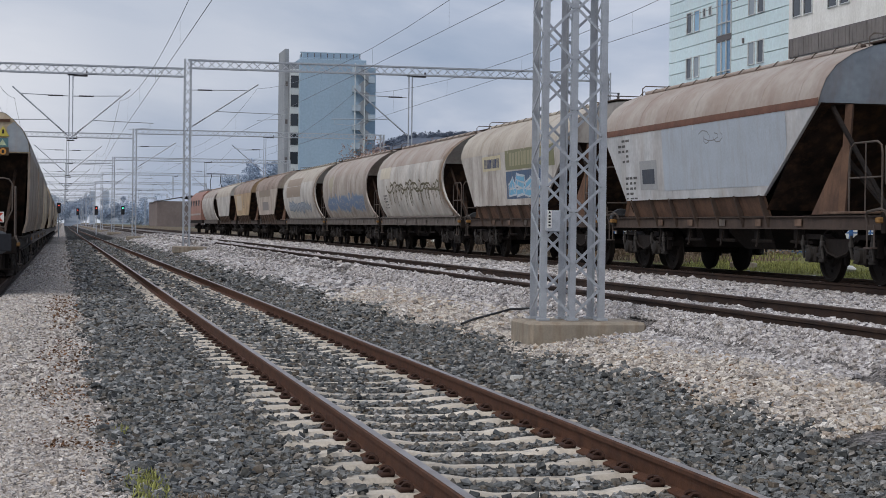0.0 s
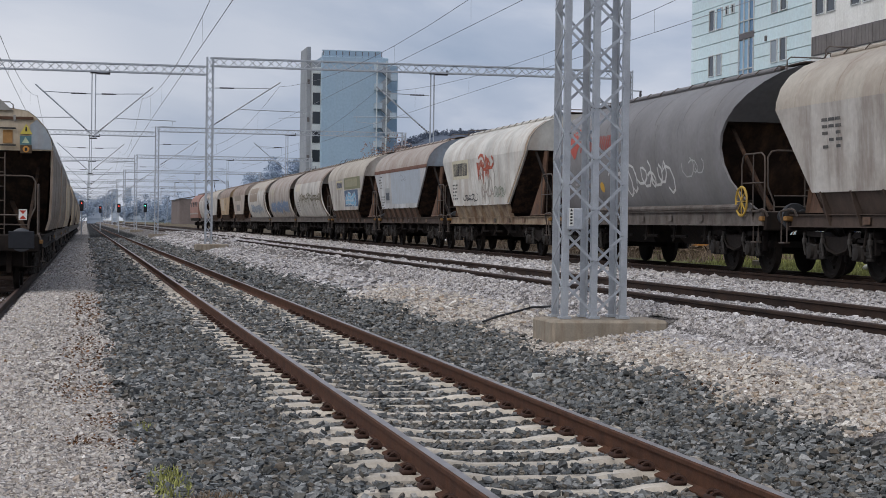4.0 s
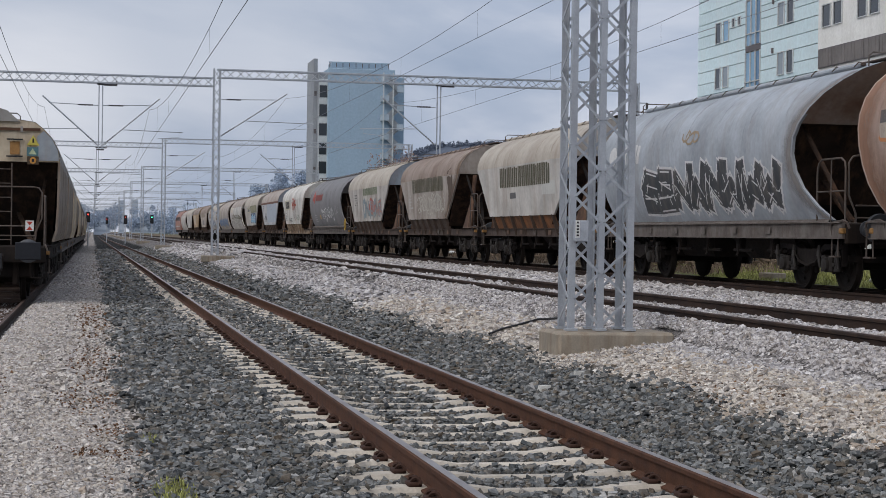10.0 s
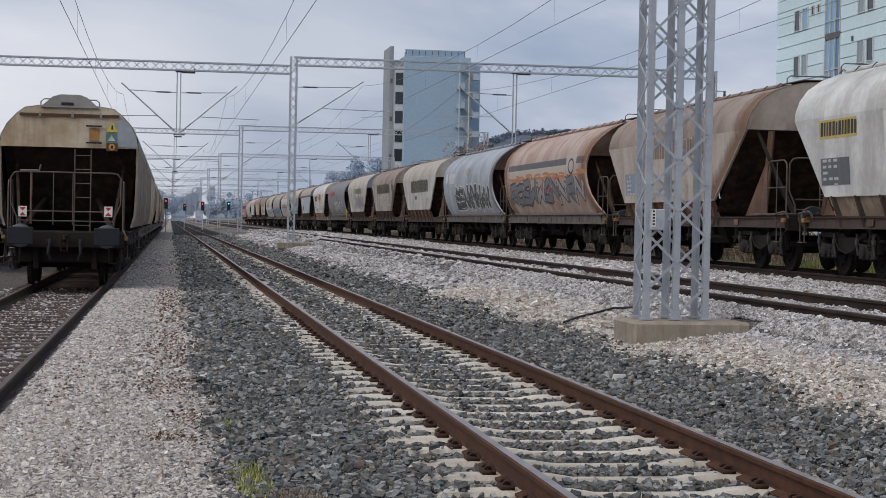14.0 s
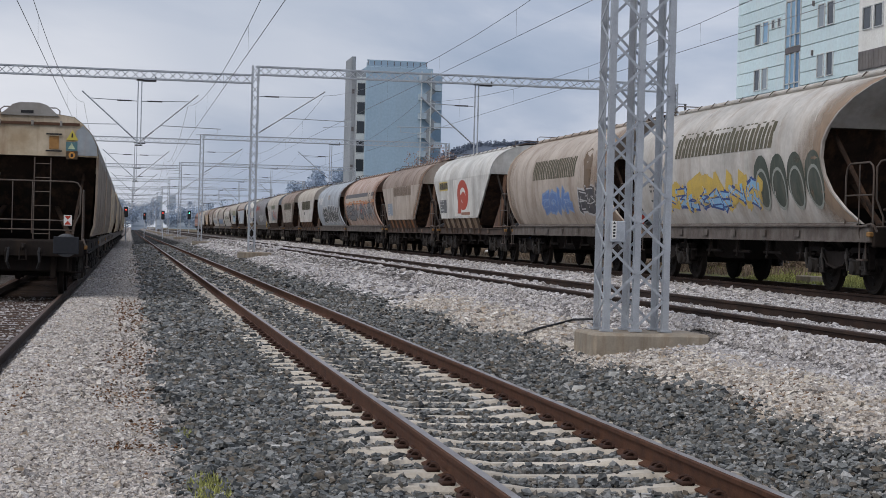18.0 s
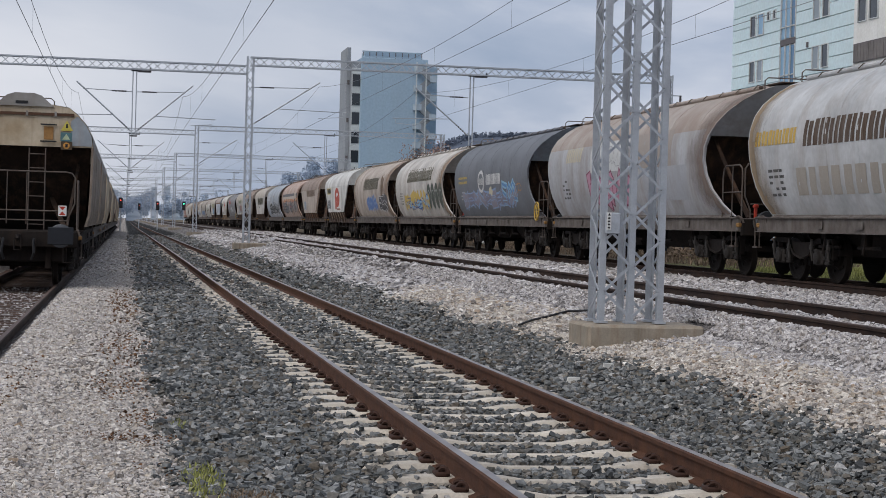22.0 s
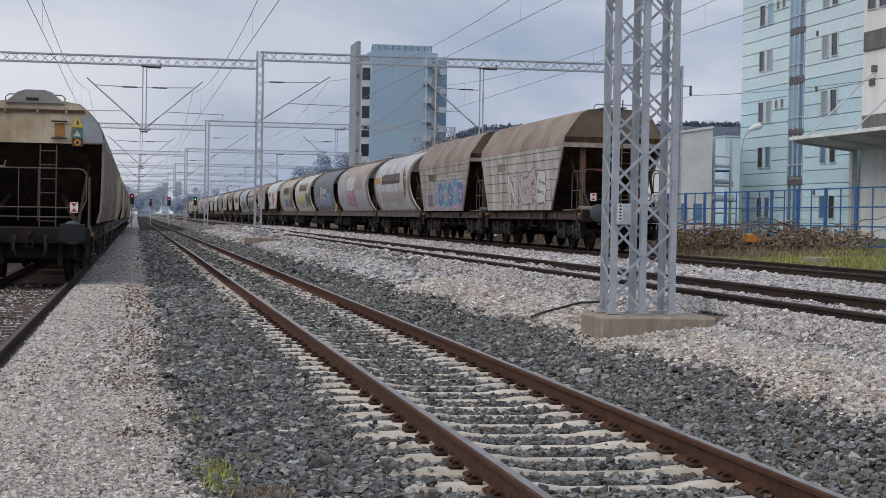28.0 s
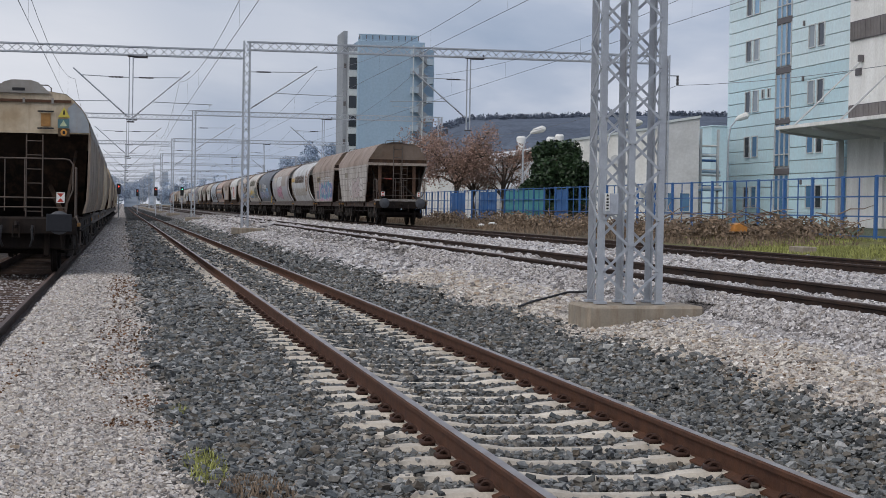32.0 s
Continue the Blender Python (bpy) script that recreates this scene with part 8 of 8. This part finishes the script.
def stones(name, label, per_m2, xr, yr, size, material, seed, fine=True, edge=None, lift=0.3, oval=False):
    """Broken stones strewn over a stretch of the ground as one mesh; edge: (x, width) past which they thin out."""
    rng = np.random.default_rng(seed)
    n = int(per_m2 * (xr[1] - xr[0]) * (yr[1] - yr[0]))
    x, y = rng.uniform(*xr, n), rng.uniform(*yr, n)
    keep = np.ones(n, bool)
    wob = 0.22 * np.sin(y * 0.9 + 1.0) + 0.16 * np.sin(y * 2.3) + 0.10 * np.sin(y * 5.1 + 2)
    for ex, sgn in (edge or ()):
        drift = 0.13 * np.clip((13.5 - y) / 3.5, 0, 1) if ex < 1 else 0.0   # the path widens towards the near end
        keep &= (sgn * (x - ex - drift - wob * 0.4) + rng.normal(0, 0.10, n)) > 0
    for tx in TRACK_X.values():
        keep &= (np.abs(np.abs(x - tx) - 0.7535) > 0.10)
    if oval:
        r2 = ((x - sum(xr) / 2) / (xr[1] - xr[0]) * 2) ** 2 + ((y - sum(yr) / 2) / (yr[1] - yr[0]) * 2) ** 2
        keep &= rng.random(n) > r2 + 0.35 * np.sin(x * 23) * np.sin(y * 7)
    mid = np.abs(x - TRACK_X["near"]) < 0.40
    ons = on_sleeper(x, y)
    keep &= ~(ons & (rng.random(n) > np.where(mid, 0.05, np.where(np.abs(x - TRACK_X["near"]) > 1.10, 0.22, 0.012))))
    keep &= ~((np.abs(x - 5.92) < 0.70) & (np.abs(y - 19.12) < 0.48))
    x, y, ons = x[keep], y[keep], ons[keep]
    n = len(x)
    bv, bf = (ICO_V, ICO_F) if fine == 2 else (CUBE_V, CUBE_F) if fine else (OCT_V, OCT_F)
    k = len(bv)
    # broken stones lie mostly on their flat sides, turned any way round
    yaw, tx_, ty_ = rng.uniform(0, np.pi, n), rng.normal(0, 0.17, n), rng.normal(0, 0.17, n)
    q = np.stack([np.cos(yaw), tx_ * np.cos(yaw) + ty_ * np.sin(yaw), ty_ * np.cos(yaw) - tx_ * np.sin(yaw), np.sin(yaw)], 1)
    q /= np.linalg.norm(q, axis=1)[:, None]
    a, b, c, d = q.T
    R = np.stack([1 - 2 * (c * c + d * d), 2 * (b * c - a * d), 2 * (b * d + a * c), 2 * (b * c + a * d), 1 - 2 * (b * b + d * d), 2 * (c * d - a * b), 2 * (b * d - a * c), 2 * (c * d + a * b), 1 - 2 * (b * b + c * c)], -1).reshape(n, 3, 3)
    s = size * np.clip(rng.lognormal(0, 0.34, n), 0.45, 2.0)
    v = (bv[None] + rng.normal(0, 0.19, (n, k, 3))) * np.stack([np.ones(n), rng.uniform(0.6, 0.95, n), rng.uniform(0.34, 0.66, n)], 1)[:, None, :]
    v = np.einsum("nij,nkj->nki", R, v) * s[:, None, None]
    z = land(x, y) + s * lift * rng.uniform(0.5, 1.5, n) + np.where(ons, 0.05, 0)
    v = v + np.stack([x, y, z], 1)[:, None, :]
    f = (bf[None] + (np.arange(n) * k)[:, None, None]).reshape(-1, 3)
    me = bpy.data.meshes.new(name)
    me.vertices.add(n * k)
    me.vertices.foreach_set("co", v.reshape(-1))
    me.loops.add(f.size)
    me.loops.foreach_set("vertex_index", f.reshape(-1).astype(np.int32))
    me.polygons.add(len(f))
    me.polygons.foreach_set("loop_start", np.arange(0, f.size, 3, dtype=np.int32))
    me.materials.append(material)
    me.polygons.foreach_set("use_smooth", [False] * len(f))
    me.update(calc_edges=True)
    me.validate()
    tagged(new(name, me), label, "stones", kind="stuff")


M_PATH = stone_mat("path_grit", [(0.26, 0.225, 0.20), (0.50, 0.455, 0.42), (0.38, 0.35, 0.335), (0.60, 0.56, 0.52), (0.33, 0.285, 0.235), (0.46, 0.43, 0.415), (0.22, 0.195, 0.175), (0.54, 0.505, 0.475), (0.42, 0.37, 0.315), (0.66, 0.63, 0.60)], 0.9, 0.2)
M_DIRT = mat("brown_leaf_dirt", (0.16, 0.085, 0.045), 0.95, island=0.6, scale=5, bump=0)
dark_edge = ((0.36, 1), (5.04, -1))
stones("ballast", "dark grey broken track ballast", 1400, (0.2, 5.4), (7.5, 15), 0.0188, M_BALLAST, 1, True, dark_edge, 0.8)
stones("ballast", "dark grey broken track ballast a little farther", 960, (0.2, 5.4), (15, 24), 0.0225, M_BALLAST, 13, True, dark_edge, 0.7)
stones("ballast", "dark grey broken track ballast farther along", 400, (0.2, 5.4), (24, 40), 0.034, M_BALLAST, 2, False, dark_edge, 0.6)
stones("ballast", "dark grey broken track ballast in the distance", 90, (0.2, 5.4), (40, 100), 0.056, M_BALLAST, 3, False, dark_edge)
stones("ballast", "dark ballast at the end of the straight", 40, (0.2, 5.4), (100, 170), 0.075, M_BALLAST, 20, False, dark_edge)
stones("gravel", "pale limestone gravel round the mast footing", 1500, (4.5, 6.2), (10.5, 20), 0.0188, M_GRAVEL, 4, True, ((5.04, 1),), 0.6)
stones("gravel", "grey limestone gravel below the raised track", 1450, (5.75, 6.85), (13, 20), 0.0188, M_GRAVEL_GREY, 24, True, ((5.95, 1),), 0.6)
stones("gravel", "pale limestone gravel farther along the bank", 650, (4.5, 6.3), (20, 34), 0.027, M_GRAVEL, 5, True, ((5.04, 1),), 0.6)
stones("gravel", "grey limestone gravel farther along the raised track", 600, (5.7, 6.85), (20, 34), 0.027, M_GRAVEL_GREY, 25, True, ((5.9, 1),), 0.6)
stones("gravel", "grey limestone gravel on the shoulder of the raised track", 2800, (6.46, 6.80), (12, 22), 0.019, M_GRAVEL_GREY, 27, True, None, 0.6)
stones("gravel", "grey limestone gravel on the shoulder farther along", 1400, (6.46, 6.80), (22, 40), 0.026, M_GRAVEL_GREY, 28, False, None, 0.6)
stones("gravel", "grey ballast between the raised rails", 540, (6.95, 12.4), (14, 32), 0.0265, M_GRAVEL_GREY, 6, False, None, 0.5)
stones("gravel", "grey ballast along the raised tracks", 105, (4.6, 12.4), (32, 80), 0.052, M_GRAVEL_GREY, 7, False, ((5.04, 1),))
stones("gravel", "grey ballast between and beside the outer rails", 150, (12.5, 15.2), (22, 60), 0.045, M_GRAVEL_GREY, 8, False)
stones("path_grit", "fine pale grit of the trackside path", 2600, (-1.25, 0.75), (7, 15), 0.0125, M_PATH, 9, True, ((0.34, -1),), 0.4)
stones("path_grit", "fine pale grit of the path farther along", 560, (-1.25, 0.6), (15, 50), 0.0225, M_PATH, 10, False, ((0.34, -1),), 0.3)
stones("path_grit", "pale path gravel in the distance", 120, (-1.2, 0.5), (50, 130), 0.042, M_PATH, 17, False, ((0.34, -1),), 0.2)
stones("gravel", "grey ballast along the far tracks", 32, (4.6, 12.4), (80, 150), 0.085, M_GRAVEL_GREY, 18, False, ((5.04, 1),))
stones("shoulder_gravel", "pale gravel shoulder beside the siding rail", 900, (-1.27, -0.6), (9, 36), 0.019, M_PATH, 19, False, None, 0.3)
stones("path_stones", "larger loose stones on the path edge", 14, (-1.2, 0.5), (8, 40), 0.024, M_GRAVEL, 11, True, ((0.34, -1),), 0.4)
stones("stray_ballast", "dark stray ballast stones on the path edge", 60, (0.0, 0.5), (7.5, 40), 0.015, M_BALLAST, 26, True, None, 0.5)
for k, (x0, x1, y0, y1, n, sz) in enumerate(((0.0, 0.55, 10.3, 11.1, 260, 0.009), (-0.30, 0.5, 11.7, 12.4, 950, 0.009), (-0.1, 0.45, 12.6, 14.0, 800, 0.009), (-0.4, 0.35, 14.2, 17.5, 360, 0.010), (-0.3, 0.4, 17, 24, 240, 0.012), (-0.3, 0.35, 24, 38, 120, 0.016), (-1.1, -0.7, 13, 19, 160, 0.010))):
    stones("dead_leaves", "brown dirt and dead leaves along the path edge", n, (x0, x1), (y0, y1), sz, M_DIRT, 30 + k, False, None, 1.7, True)
stones("dead_leaves", "rusty leaf litter strewn on the pale gravel", 260, (4.8, 6.0), (12.8, 15.6), 0.014, M_DIRT, 16, False, None, 1.0, True)
stones("siding_gravel", "grey gravel between the siding sleepers", 85, (-3.6, -1.0), (12, 40), 0.021, M_GRAVEL_GREY, 12, True, None, 0.2)
M_GRAVEL_W = mat("white_limestone", (0.62, 0.61, 0.58), 0.9, bump=0.2)
for k, (x, y, s_) in enumerate(((4.42, 16.6, 0.075), (4.87, 16.9, 0.07), (2.82, 18.4, 0.06), (1.05, 12.2, 0.045), (0.9, 15.6, 0.045))):
    st = thing("white_stone", "single white stone lying on the dark ballast", "stone", pose(x, y, float(land(x, y)) + s_ * 0.4))
    part("stone", Geo().add([(p * s_ * (0.8 + 0.45 * random.Random(k * 9 + q).random())) * np.array((1, 0.8, 0.75)) for q, p in enumerate(CUBE_V)], [tuple(int(i) for i in f) for f in CUBE_F]), M_GRAVEL_W, st)
stick = thing("cable_end", "dark bent cable end lying on the gravel", "cable", pose(0, 0, 0))
part("cable", Geo().tube([(5.15, 22.2, 0.06), (5.45, 22.7, 0.10), (5.75, 23.0, 0.14), (6.1, 23.3, 0.20), (6.4, 22.9, 0.24)], 0.016, 6), M_BLACK, stick)


# ---------------- what moves ----------------
def motions():
    times = [0, 2, 4, 6, 8, 10, 12, 14, 16, 18, 20, 22, 24, 26, 28, 30, 32]
    for w, u, L, style in TRAIN:
        walk(w, [(t, pose(TRACK_X["train"], u + rolled(t), HIGH)) for t in times])
    turns, t = [], 0.0
    while t <= 32.0001:
        turns.append(t)
        t += 0.06667
    if turns[-1] < 31.999:
        turns.append(32.0)
    for e in (-1, 1):
        first = MOVING_SPIN[e][0]
        walk(first, [(t, pose(0, e * 0.9, 0.46, -math.degrees(rolled(t) / 0.46))) for t in turns])
        act = first.animation_data.action
        slot = first.animation_data.action_slot
        for w in MOVING_SPIN[e][1:]:
            w.rotation_mode = "QUATERNION"
            w.animation_data_create()
            w.animation_data.action = act
            w.animation_data.action_slot = slot


motions()
